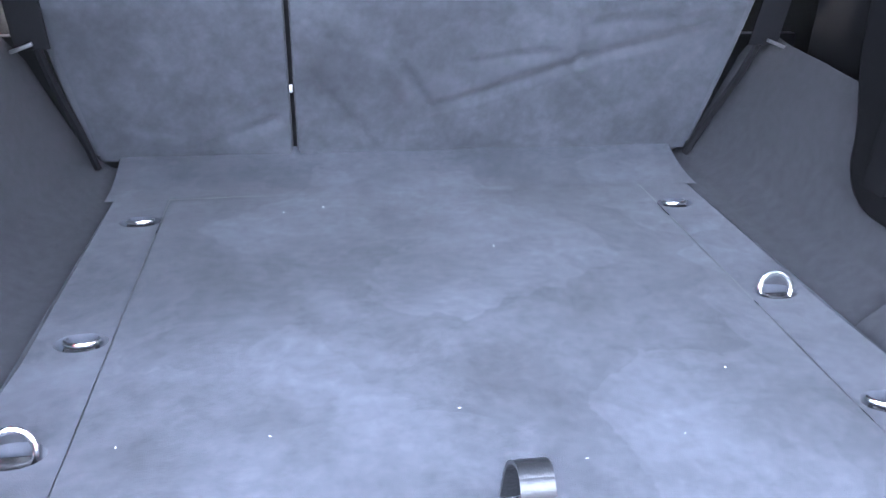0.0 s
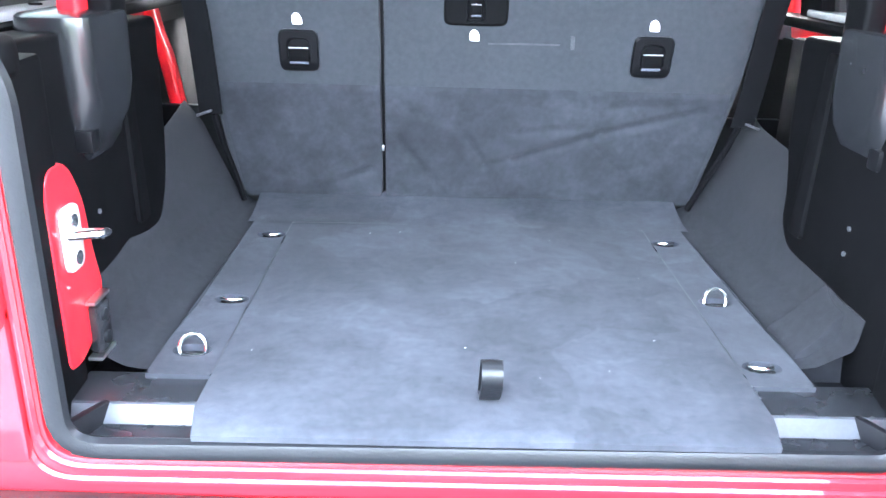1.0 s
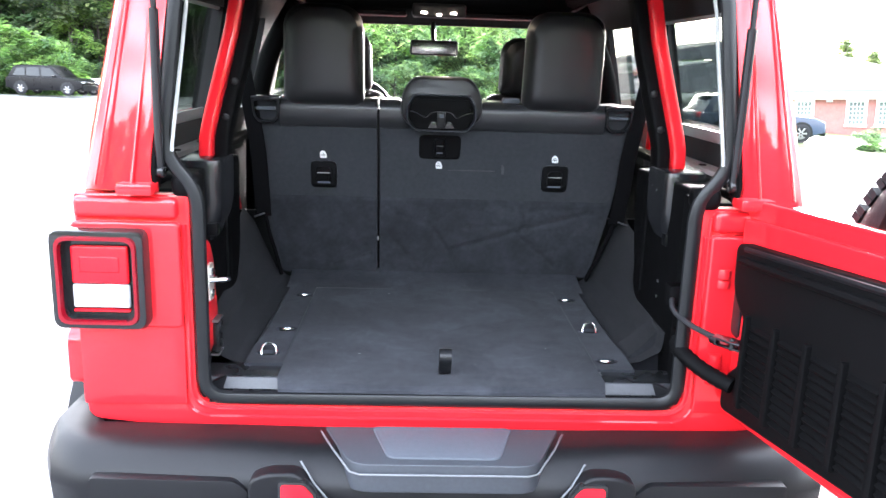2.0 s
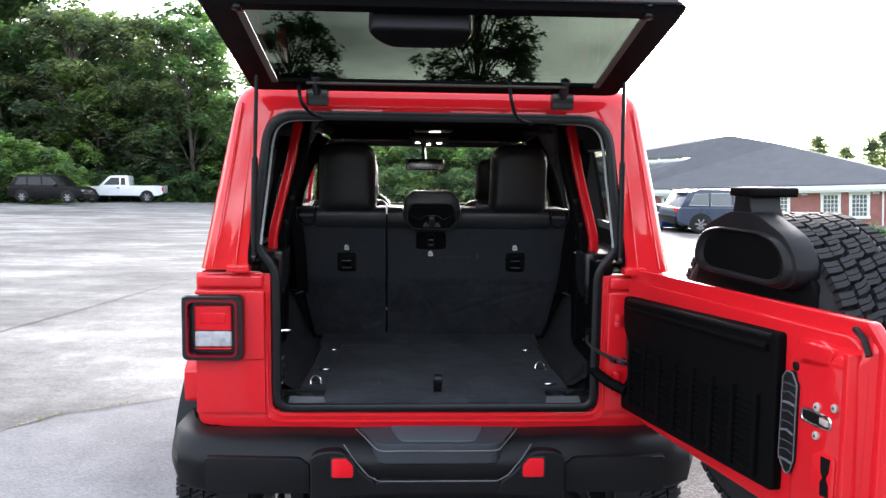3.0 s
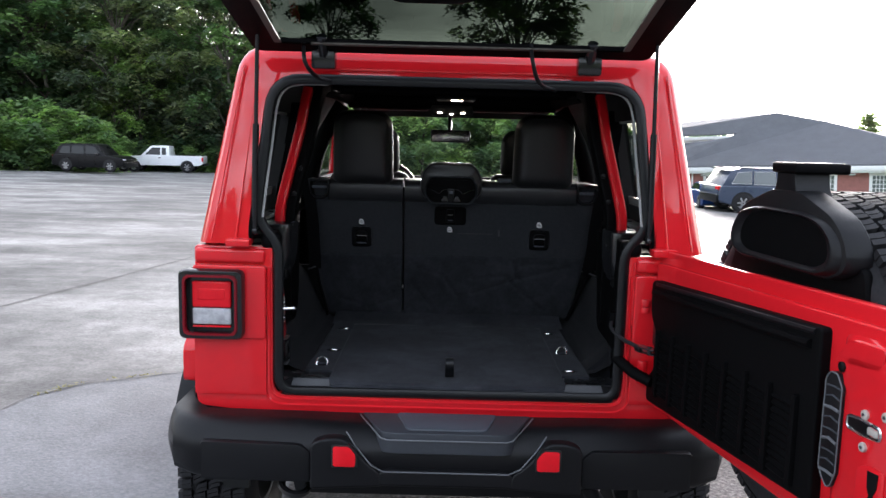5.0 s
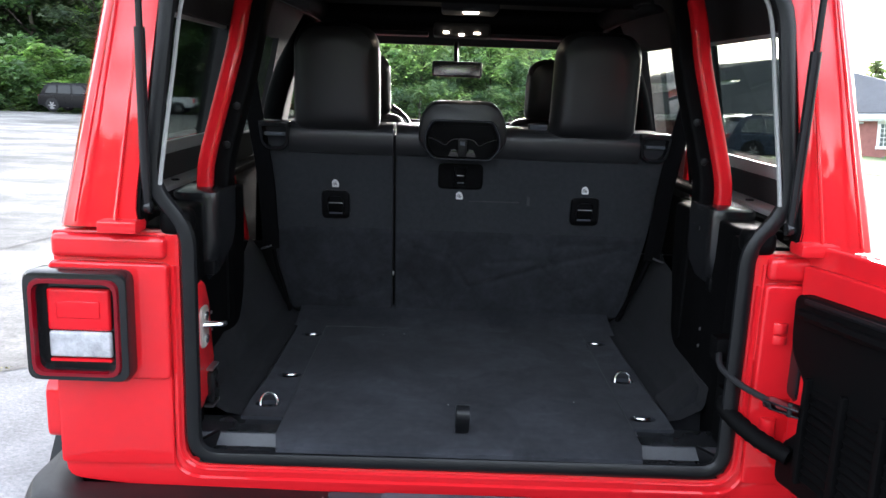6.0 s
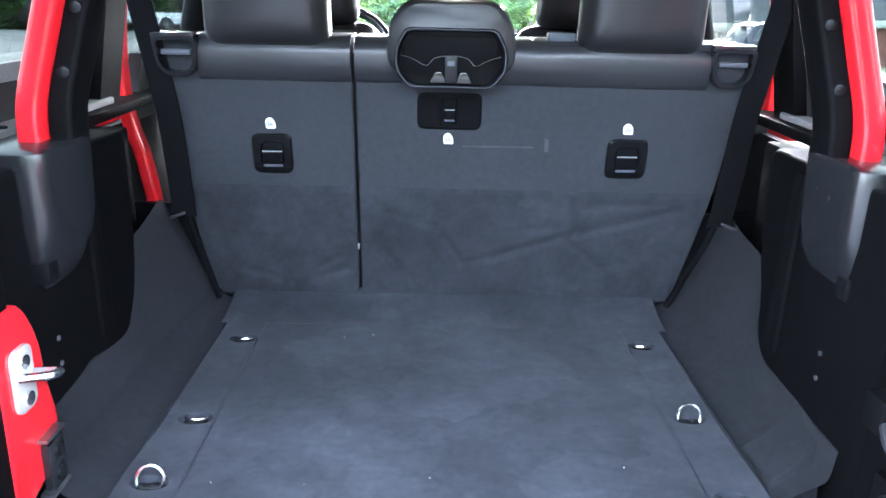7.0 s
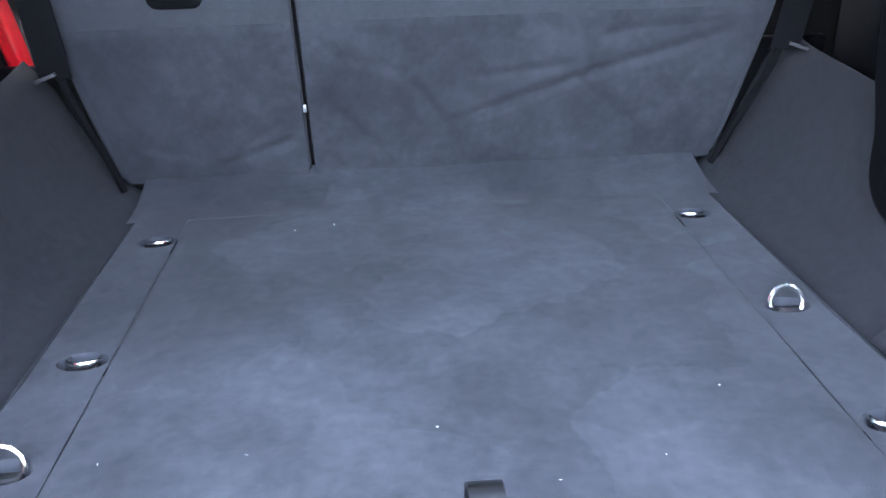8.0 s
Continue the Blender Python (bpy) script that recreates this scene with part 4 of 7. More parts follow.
# red roll bar with padded cover, bolts and belts
for s in (-1, 1):
    # rear leg of the roll bar: a flat-sided red tube that leans in and forward
    rail = [(s * 0.586, 0.345, 1.28), (s * 0.583, 0.345, 1.35), (s * 0.567, 0.36, 1.43), (s * 0.546, 0.375, 1.52), (s * 0.526, 0.39, 1.61), (s * 0.507, 0.405, 1.72), (s * 0.497, 0.46, 1.775), (s * 0.485, 0.58, 1.79), (s * 0.475, 0.7, 1.79)]
    rp = curve_pts(rail, 5)
    bar = bmesh.new()
    rings = []
    for i, p in enumerate(rp):
        d = (rp[min(i + 1, len(rp) - 1)] - rp[max(i - 1, 0)]).normalized()
        xa = Vector((1, 0, 0))
        xa = (xa - d * xa.dot(d)).normalized()
        ya = d.cross(xa)
        rings.append([p + xa * a + ya * b for a, b in rounded([(-0.0165, -0.022), (0.0165, -0.022), (0.0165, 0.022), (-0.0165, 0.022)], 0.009, 3)])
    cut = next(i for i, p in enumerate(rp) if p.z > 1.74)
    rings_up = rings[cut:]
    loft(rings[:cut + 1], bm=bar)
    hoop = part("roll_bar", bar, RED, car, "red painted roll bar leg")
    part("bar_top", loft(rings_up), TRIM, hoop, "black upper length of the roll bar")
    pad = bmesh.new()
    rings = []
    for i, p in enumerate(rp):
        d = (rp[min(i + 1, len(rp) - 1)] - rp[max(i - 1, 0)]).normalized()
        xa = Vector((1, 0, 0))
        xa = (xa - d * xa.dot(d)).normalized()
        ya = d.cross(xa)
        c = p + Vector((-s * 0.032, 0.038, 0))
        rings.append([c + xa * a + ya * b for a, b in rounded([(-0.017, -0.032), (0.017, -0.032), (0.017, 0.032), (-0.017, 0.032)], 0.008, 3)])
    loft(rings, bm=pad)
    pad = part("bar_padding", pad, TRIM, hoop, "black roll-bar padding")
    for k in (8, 13):
        p = rp[k]
        part("bar_bolt", disc(p + Vector((-s * 0.034, 0.004, 0.0)), (-s * 0.2, -0.95, 0), 0.0085, 0.010, 12, 0.002), INKBLACK, hoop)
    top = curve_pts([(s * 0.47, 0.55, 1.76), (s * 0.47, 1.0, 1.765), (s * 0.48, 1.6, 1.76), (s * 0.50, 2.2, 1.73)], 6)
    part("side_rail", tube([p + Vector((0, 0, 0.010)) for p in top], 0.032, 10), WEBBING, car, "black padded roof rail")
    part("pillar_hoop", tube(curve_pts([(s * 0.66, 1.30, 0.9), (s * 0.65, 1.30, 1.3), (s * 0.60, 1.31, 1.55), (s * 0.50, 1.32, 1.74)]), 0.035, 10), TRIM, car, "black padded roll hoop")
    # red inner pillar behind the rear door
    foot = [(s * 0.650, 1.0, 0.95), (s * 0.660, 1.0, 1.03), (s * 0.680, 1.0, 1.15), (s * 0.700, 1.0, 1.22)] if s < 0 else [(s * 0.708, 1.0, 1.262)]
    line = curve_pts(foot + [(s * 0.712, 1.0, 1.30), (s * 0.712, 1.0, 1.40), (s * 0.692, 0.99, 1.55)], 4)
    ring = rounded([(-0.014, -0.022), (0.014, -0.022), (0.014, 0.022), (-0.014, 0.022)], 0.008, 3)
    part("door_pillar", loft([[p + Vector((a, b, 0)) for a, b in ring] for p in line]), RED, car, "red painted door pillar")
    pil = bmesh.new()
    slab(pil, 0.80, 0.90, 1.285, 1.70, s, 0.03, 0.05, -0.03, -0.03)
    part("pillar_lining", pil, TRIM, car, "black pillar lining")
    part("belt_line_rail", box((min(s * 0.655, s * 0.735), 0.14, 1.262), (max(s * 0.655, s * 0.735), 2.6, 1.285), 0.008), TRIM, car, "black inner rail under the side windows")
    ledge = part("window_ledge", box((min(s * 0.672, s * 0.735), 0.12, 1.286), (max(s * 0.672, s * 0.735), 0.85, 1.300), 0.004), GREYTRIM, car, "pale grey ledge under side window")
    for y in (0.22, 0.45, 0.68):
        part("ledge_clip", disc((s * 0.690, y, 1.301), (0, 0, 1), 0.010, 0.004, 12), GLOSSBLACK, ledge)
    # seat belt webbing and its anchor
    bw = bmesh.new()
    k = 0.0 if s < 0 else 0.035
    line = curve_pts([(s * (0.605 + k * 0.6), 0.74, 1.72), (s * (0.600 + k), 0.775, 1.60), (s * (0.556 + k), 0.805, 1.306), (s * (0.546 + k), 0.818, 1.17), (s * (0.542 + k * 0.8), 0.828, 1.06)], 5)
    vs = [[bw.verts.new(p + Vector((s * 0.024 * q, 0.0, 0.0)) + Vector((0, w, 0))) for q, w in ((-1, 0), (1, 0), (1, 0.003), (-1, 0.003))] for p in line]
    for a, b in zip(vs, vs[1:]):
        for i in range(4):
            bw.faces.new((a[i], a[(i + 1) % 4], b[(i + 1) % 4], b[i]))
    belt = part("seat_belt", bw, WEBBING, car, "black seat belt webbing")
    part("belt_buckle", moved(box((-0.017, -0.003, -0.0025), (0.017, 0.003, 0.0025), 0.001), pose(s * (0.555 + k), 0.822, 1.063, 0, s * 20, 0)), DARKSTEEL, belt, "steel belt anchor")
    low = curve_pts([(s * (0.536 + k * 0.8), 0.832, 1.06), (s * (0.528 + k * 0.6), 0.85, 1.0), (s * (0.512 + k * 0.3), 0.878, 0.92), (s * 0.500, 0.893, 0.855)], 5)
    part("belt_tail", tube(low, 0.0065, 6), WEBBING, belt)
part("cross_rail", tube([(-0.47, 1.32, 1.765), (0.47, 1.32, 1.765)], 0.04, 10), TRIM, car, "black padded cross rail")
part("cross_rail", tube([(-0.46, 0.72, 1.775), (0.46, 0.72, 1.775)], 0.02, 10), TRIM, car, "black padded cross rail")

# red hinge knuckles and slot on the hinge jamb
for z0, z1, slot in ((1.092, 1.134, (0.563, 0.604, 1.137, 1.174)), (0.872, 0.942, (0.557, 0.574, 0.891, 0.925))):
    knuckle = bmesh.new()
    for a, b in ((z0, z0 + 0.018), (z0 + 0.021, z1)):
        merge(knuckle, disc((0.592, -0.012, (a + b) / 2), (0, 0, 1), 0.016, b - a, 14, 0.003))
    merge(knuckle, box((0.574, -0.006, z0 + 0.004), (0.61, 0.002, z1 + 0.006), 0.004))
    k = part("jamb_hinge", knuckle, RED, car, "red painted hinge knuckle")
    part("hinge_slot", box((slot[0], -0.003, slot[2]), (slot[1], 0.003, slot[3]), 0.001), INKBLACK, k, "dark hinge pocket")
    part("slot_lip", tube([(x, -0.002, z) for x, z in rounded([(slot[0], slot[2]), (slot[0], slot[3]), (slot[1], slot[3]), (slot[1], slot[2])], 0.004, 3)], 0.0032, 6, True), RED, k)
part("jamb_rib", tube([(x, -0.001, z) for x, z in rounded([(0.556, 1.24), (0.556, 1.05), (0.575, 1.0), (0.575, 0.90), (0.556, 0.84)], [0, 0.03, 0.03, 0.03, 0], 4)], 0.004, 6), RED, car)

# red latch jamb on one side with striker
jamb = rounded([(0.085, 0.868), (0.085, 1.105), (0.10, 1.138), (0.155, 1.138), (0.19, 1.08), (0.20, 1.0), (0.215, 0.95), (0.210, 0.92), (0.205, 0.89), (0.12, 0.862)], [0.02, 0.03, 0.03, 0.03, 0.03, 0.03, 0.02, 0.02, 0.02, 0.02])
jamb = part("latch_jamb", prism(jamb, "yz", -0.575, -0.538, 0.008, 3), RED, car, "red painted latch jamb")
part("striker_plate", prism(rounded([(0.112, 0.995), (0.112, 1.082), (0.160, 1.082), (0.160, 0.995)], 0.016), "yz", -0.542, -0.532, 0.003), PALEMETAL, jamb, "bright steel striker plate")
part("striker_loop", tube(curve_pts([(-0.535, 0.122, 1.045), (-0.518, 0.128, 1.045), (-0.502, 0.134, 1.045), (-0.497, 0.146, 1.043), (-0.502, 0.158, 1.04), (-0.535, 0.158, 1.038)]), 0.006, 8), CHROME, jamb, "bright steel striker loop")
for z in (1.012, 1.062):
    part("striker_screw", disc((-0.531, 0.136, z), (1, 0, 0), 0.010, 0.006, 12, 0.002), CHROME, jamb)
part("jamb_switch", box((-0.54, 0.155, 0.86), (-0.525, 0.195, 0.93), 0.004), GLOSSBLACK, jamb, "black latch block")
for z in (0.878, 0.912):
    part("switch_screw", disc((-0.524, 0.175, z), (1, 0, 0), 0.009, 0.004, 12), RUBBER, jamb)
part("jamb_tab", box((-0.545, 0.15, 0.935), (-0.525, 0.20, 0.94), 0.001), STEEL, jamb)
part("jamb_tab", box((-0.545, 0.15, 0.852), (-0.525, 0.20, 0.857), 0.001), STEEL, jamb)

# ---- rear seat backs ----
def seat_y(z):
    return 0.91 - 0.21 * (z - 0.866)


def onto_seat(bm):
    """Shear a mesh built about y = 0 onto the leaning seat back."""
    for v in bm.verts:
        v.co.y += seat_y(v.co.z)
    return bm


def seat_back(name, poly, radii, x_in, x_out):
    shell = part(name, onto_seat(prism(rounded(poly, radii, 4), "xz", 0.0, 0.13, 0.014, 3)), FELT, car, "charcoal felt rear seat back, folded up")
    return shell


left_back = seat_back("rear_seat_back", [(-0.507, 0.87), (-0.532, 1.0), (-0.546, 1.12), (-0.556, 1.425), (-0.1905, 1.41), (-0.1895, 0.87)], [0.01, 0.05, 0.1, 0.03, 0.015, 0.006], -0.19, -0.55)
right_back = seat_back("rear_seat_back", [(0.512, 0.87), (0.535, 0.98), (0.562, 1.13), (0.583, 1.435), (-0.1825, 1.41), (-0.1825, 0.87)], [0.01, 0.06, 0.1, 0.03, 0.015, 0.006], -0.18, 0.57)
tagged(right_back, "wide charcoal felt rear seat back with armrest")


def lower_carpet(x_bl, x_br, x_tl, x_tr, seed, creases):
    """The wrinkled carpet sheet over the foot of a seat back."""
    def f(u, v):
        z = 0.862 + 0.262 * v
        x = (x_bl + (x_br - x_bl) * u) * (1 - v) + (x_tl + (x_tr - x_tl) * u) * v
        edge = min(1.0, min(v, 1 - v) * 12, min(u, 1 - u) * 20)
        w = 0.004 * noise.noise((x * 5, z * 5, seed + 2)) + 0.0015 * noise.noise((x * 16, z * 16, seed))
        for x0, z0, x1, z1, amp in creases:
            d = Vector((x1 - x0, z1 - z0))
            k = max(0.0, min(1.0, ((x - x0) * d.x + (z - z0) * d.y) / d.length_squared))
            off = Vector((x - x0 - d.x * k, z - z0 - d.y * k))
            w -= 1.1 * amp * math.exp(-(off.length / 0.010) ** 2) - 0.4 * amp * math.exp(-(off.length / 0.03) ** 2)
        top = 0.004 * max(0.0, 1 - (1 - v) * 25)
        return (x, seat_y(z) - 0.006 - w * edge + top, z)
    return sheet(f, 130, 56)


part("lower_carpet", lower_carpet(-0.495, -0.193, -0.535, -0.193, 1.3, [(-0.33, 0.89, -0.215, 0.93, 0.006), (-0.29, 0.92, -0.23, 0.96, 0.004), (-0.45, 0.93, -0.36, 0.90, 0.003)]), CARPET, left_back, "loose wrinkled carpet sheet")
part("lower_carpet", lower_carpet(-0.179, 0.500, -0.179, 0.545, 8.7, [
    (-0.153, 1.003, -0.06, 0.89, 0.005), (-0.01, 1.02, 0.035, 0.95, 0.006), (0.035, 0.95, 0.10, 0.965, 0.005), (0.10, 0.965, 0.29, 1.03, 0.006), (0.29, 1.03, 0.49, 1.085, 0.005),
    (0.25, 1.02, 0.39, 0.90, 0.005), (0.262, 1.105, 0.28, 1.03, 0.006), (0.10, 1.027, 0.24, 1.04, 0.004), (-0.13, 1.07, -0.03, 1.04, 0.003), (0.30, 1.09, 0.47, 1.10, 0.004)]), CARPET, right_back, "loose wrinkled carpet sheet")
part("seam_gap", onto_seat(box((-0.1905, 0.02, 0.872), (-0.1815, 0.10, 1.40))), INKBLACK, left_back)
for z in (0.985,):
    part("seam_staple", box((-0.189, seat_y(z) - 0.008, z - 0.006), (-0.184, seat_y(z) - 0.002, z + 0.006), 0.001), STEEL, left_back)
# leather roll along the top
def leather_roll(x0, x1, owner, slope0=0.0, slope1=0.0):
    """A soft roll along the top; its ends may slant."""
    prof = rounded([(-0.004, 1.343), (-0.017, 1.372), (-0.014, 1.408), (0.012, 1.430), (0.13, 1.432), (0.13, 1.343)], [0.008, 0.02, 0.03, 0.03, 0.01, 0.0], 4)
    rings = []
    n = 14
    for i in range(n + 1):
        t = i / n
        ring = []
        for y, z in prof:
            k = (z - 1.343) / 0.09
            xa, xb = x0 + slope0 * (1 - k), x1 + slope1 * (1 - k)
            x = xa + (xb - xa) * t
            ring.append(Vector((x, y + seat_y(z) + 0.002 * noise.noise((x * 12, z * 20, 3)), z + 0.003 * noise.noise((x * 9, 1, 5)))))
        rings.append(ring)
    part("leather_roll", loft(rings), ROLLHIDE, owner, "black leather top edge")


leather_roll(-0.482, -0.1905, left_back)
leather_roll(-0.1825, -0.125, right_back, 0, 0.045)
leather_roll(0.130, 0.500, right_back, -0.045, 0)
for cx in (0.215,):
    part("belt_buckle_end", onto_seat(box((cx - 0.026, 0.02, 1.428), (cx + 0.026, 0.06, 1.446), 0.006)), GREYPLASTIC, right_back)


def bezel(cx, cz, w, h, r, border, proud, deep):
    """A rounded frame round a sunk well, facing back."""
    def ring(dw, y):
        return [Vector((cx + a, y, cz + b)) for a, b in rounded([(-w / 2 + dw, -h / 2 + dw), (-w / 2 + dw, h / 2 - dw), (w / 2 - dw, h / 2 - dw), (w / 2 - dw, -h / 2 + dw)], r, 4)]
    return loft([ring(0, 0.01), ring(0, -proud * 0.6), ring(0.003, -proud), ring(border, -proud), ring(border + 0.003, deep)])


def release(cx, cz, w, h, owner, wide=0.0):
    """A seat release: sunk well with a lever; the middle one sits in a wide plate."""
    if wide:
        b = part("release_plate", onto_seat(bezel(cx, cz, w + wide, h, 0.016, 0.006, 0.004, -0.003)), TRIM, owner, "dark grey seat release plate")
        part("release_well", onto_seat(bezel(cx, cz, w * 0.58, h * 0.80, 0.005, 0.003, 0.0065, -0.002)), INKBLACK, b)
        w, h = w * 0.62, h * 0.8
    else:
        b = part("release_bezel", onto_seat(bezel(cx, cz, w, h, 0.016, 0.016, 0.008, -0.002)), INKBLACK, owner, "black seat release bezel")
    part("release_lever", onto_seat(box((cx - w * 0.27, -0.011, cz - h * 0.28), (cx + w * 0.27, 0.0, cz + h * 0.06), 0.004)), TRIM, b)
    part("release_edge", onto_seat(box((cx - w * 0.25, -0.0135, cz + h * 0.055), (cx + w * 0.25, -0.006, cz + h * 0.080), 0.001)), GREYTRIM, b, "pale lever edge")
    part("release_lip", onto_seat(box((cx - w * 0.24, -0.012, cz - h * 0.33), (cx + w * 0.24, -0.004, cz - h * 0.26), 0.002)), GREYPLASTIC, b)


release(-0.3555, 1.194, 0.080, 0.084, left_back)
release(0.366, 1.198, 0.082, 0.084, right_back)
release(0.002, 1.290, 0.066, 0.075, right_back, 0.062)


def seat_mark(cx, cz, owner):
    pts = [(-0.009, -0.010), (-0.010, 0.006), (-0.004, 0.013), (0.004, 0.012), (0.010, 0.002), (0.0105, -0.010)]
    part("seat_mark", onto_seat(prism([(cx + a, cz + b) for a, b in rounded(pts, 0.003, 2)], "xz", -0.0025, 0.001)), WHITEMARK, owner, "small white printed mark", smooth=False)
    text_bars((cx - 0.007, seat_y(cz - 0.003) - 0.0027, cz - 0.006), (1, 0, 0), (0, -0.21, 1), (0, -1, 0), [(0.000, 0.0009, 0.001, 0.009), (0.0035, 0.0011, 0.000, 0.013), (0.0075, 0.0009, 0.002, 0.011), (0.0105, 0.0009, 0.000, 0.008), (0.004, 0.008, 0.004, 0.0010)], FELT, owner)


seat_mark(-0.356, 1.256, left_back)
seat_mark(0.362, 1.260, right_back)
seat_mark(0.001, 1.232, right_back)
rub = prism([(0.030, 1.2155), (0.175, 1.2165), (0.176, 1.2195), (0.100, 1.2200), (0.030, 1.2185)], "xz", -0.0006, 0.001)
merge(rub, prism([(0.198, 1.209), (0.206, 1.209), (0.205, 1.236), (0.196, 1.238)], "xz", -0.0006, 0.001))
part("rub_mark", onto_seat(rub), RUBBED, right_back, "faint pale rub mark on the felt", smooth=False)

# belt guides at the outer shoulders
for s, owner, x0 in ((-1, left_back, -0.521), (1, right_back, 0.541)):
    def d_ring(k, y):
        return [Vector((x0 + a * k, y, 1.392 + b * k)) for a, b in rounded([(-0.045, 0.032), (0.045, 0.032), (0.039, -0.026), (0.021, -0.044), (-0.021, -0.044), (-0.039, -0.026)], 0.010, 3)]
    g = part("belt_guide", onto_seat(loft([d_ring(1, 0.02), d_ring(1, -0.016), d_ring(0.94, -0.022), d_ring(0.78, -0.022), d_ring(0.72, 0.005)])), BOOT, owner, "black plastic belt guide")
    part("guide_latch", onto_seat(box((x0 - 0.044, -0.02, 1.418), (x0 + 0.040, 0.06, 1.432), 0.006)), GLOSSBLACK, g)
    part("guide_bar", onto_seat(box((x0 - 0.028, -0.018, 1.39), (x0 + 0.028, 0.0, 1.40), 0.003)), GREYPLASTIC, g)


def cushion(cx, cz, w, h, y0, y1, bulge=0.02, lean=0.0, top_taper=0.85, r=0.05):
    """A padded block: rounded front outline, bulging towards its middle."""
    rings = []
    for k, y in ((0.0, 0.0), (0.25, 0.02), (0.8, 0.12), (1.0, 0.35), (1.0, 0.65), (0.8, 0.9), (0.3, 1.0)):
        inset = (1 - k) * min(w, h) * 0.22
        W, H = w / 2 - inset, h / 2 - inset
        pts = rounded([(-W, -H), (-W * top_taper - (W - W * top_taper) * 0.2, H * 0.6), (-W * top_taper, H), (W * top_taper, H), (W * top_taper + (W - W * top_taper) * 0.2, H * 0.6), (W, -H)], [r * 0.8, r, r * 1.6, r * 1.6, r, r * 0.8], 4)
        rings.append([Vector((cx + a, y0 + (y1 - y0) * y - lean * b, cz + b)) for a, b in pts])
    return loft(rings)


def restraint(cx, cz, w, h, y0, y1, lean):
    """A head pad with round shoulders and a soft face."""
    rings = []
    for k, y in ((0.0, 0.0), (0.35, 0.03), (0.75, 0.12), (1.0, 0.35), (1.0, 0.65), (0.8, 0.9), (0.3, 1.0)):
        inset = (1 - k) * 0.05
        W, H = w / 2 - inset, h / 2 - inset
        pts = rounded([(-W, -H), (-W * 0.97, H), (W * 0.97, H), (W, -H)], [0.035, 0.075, 0.075, 0.035], 8)
        rings.append([Vector((cx + a, y0 + (y1 - y0) * y - lean * b, cz + b)) for a, b in pts])
    return loft(rings)


# rear head restraints
for cx, owner in ((-0.349, left_back), (0.365, right_back)):
    hr = part("head_restraint", restraint(cx, 1.552, 0.238, 0.292, 0.742, 0.865, 0.12), LEATHER, owner, "black leather head restraint")
    for dx in (-0.055, 0.055):
        part("restraint_post", tube([(cx + dx, 0.80, 1.40), (cx + dx, 0.80, 1.46)], 0.007, 8), INKBLACK, hr)

# folded centre armrest with cup holders
arm = bmesh.new()
def arm_ring(k, y, grow=0.0):
    pts = [(-0.122, 1.385), (-0.118, 1.455), (-0.085, 1.503), (0.090, 1.503), (0.122, 1.455), (0.126, 1.385), (0.085, 1.345), (-0.082, 1.345)]
    c = (0.002, 1.42)
    return [Vector((c[0] + (a - c[0]) * k, y, c[1] + (b - c[1]) * k)) for a, b in rounded(pts, 0.025, 3)]
loft([arm_ring(0.9, 0.90), arm_ring(1.0, 0.87), arm_ring(1.0, 0.785), arm_ring(0.97, 0.768), arm_ring(0.90, 0.762)], bm=arm)
arm = part("armrest", arm, LEATHER, right_back, "black padded armrest folded upright")
def cup_ring(k, y, lift=0.0):
    pts = [(-0.105, 1.375), (-0.105, 1.415), (-0.085, 1.452), (0.088, 1.452), (0.108, 1.415), (0.108, 1.375), (0.082, 1.343), (-0.079, 1.343)]
    c = (0.0015, 1.395)
    return [Vector((c[0] + (a - c[0]) * k, y, c[1] + (b - c[1]) * k + lift)) for a, b in rounded(pts, 0.012, 3)]
part("cup_frame", loft([cup_ring(1.0, 0.765), cup_ring(1.0, 0.752), cup_ring(0.975, 0.748), cup_ring(0.95, 0.748), cup_ring(0.90, 0.7605)]), PLASTIC, arm, "black cup holder frame")
part("cup_well", loft([cup_ring(0.90, 0.7595), cup_ring(0.88, 0.758)]), TRIM, arm)
for pts in ([(-0.085, 1.40), (-0.085, 1.437), (0.088, 1.437), (0.088, 1.40), (0.05, 1.388), (0.028, 1.40), (-0.025, 1.40), (-0.047, 1.388)],):
    part("cup_back", prism(rounded(pts, 0.008, 3), "xz", 0.7545, 0.759, 0.002), TRIM, arm)
for dx in (-0.022, 0.026):
    part("cup_finger", prism(rounded([(dx - 0.016, 1.352), (dx - 0.006, 1.372), (dx + 0.006, 1.372), (dx + 0.016, 1.352)], 0.004), "xz", 0.751, 0.759, 0.002), GLOSSBLACK, arm)
part("cup_edge", tube([(x, 0.7475, z) for x, y_, z in [(v.x, v.y, v.z) for v in cup_ring(0.955, 0.748)]], 0.0016, 6, True), STEPPAD, arm)
part("cup_lip", tube(curve_pts([(-0.092, 0.752, 1.402), (-0.070, 0.752, 1.396), (-0.045, 0.752, 1.384), (-0.028, 0.752, 1.398), (0.003, 0.752, 1.402), (0.032, 0.752, 1.398), (0.048, 0.752, 1.384), (0.074, 0.752, 1.396), (0.096, 0.752, 1.402)], 4), 0.0018, 6), GLOSSBLACK, arm)
part("cup_latch", box((-0.010, 0.748, 1.352), (0.014, 0.759, 1.402), 0.003), INKBLACK, arm)
part("cup_latch_tab", box((-0.005, 0.7455, 1.384), (0.009, 0.750, 1.394), 0.001), GREYPLASTIC, arm)

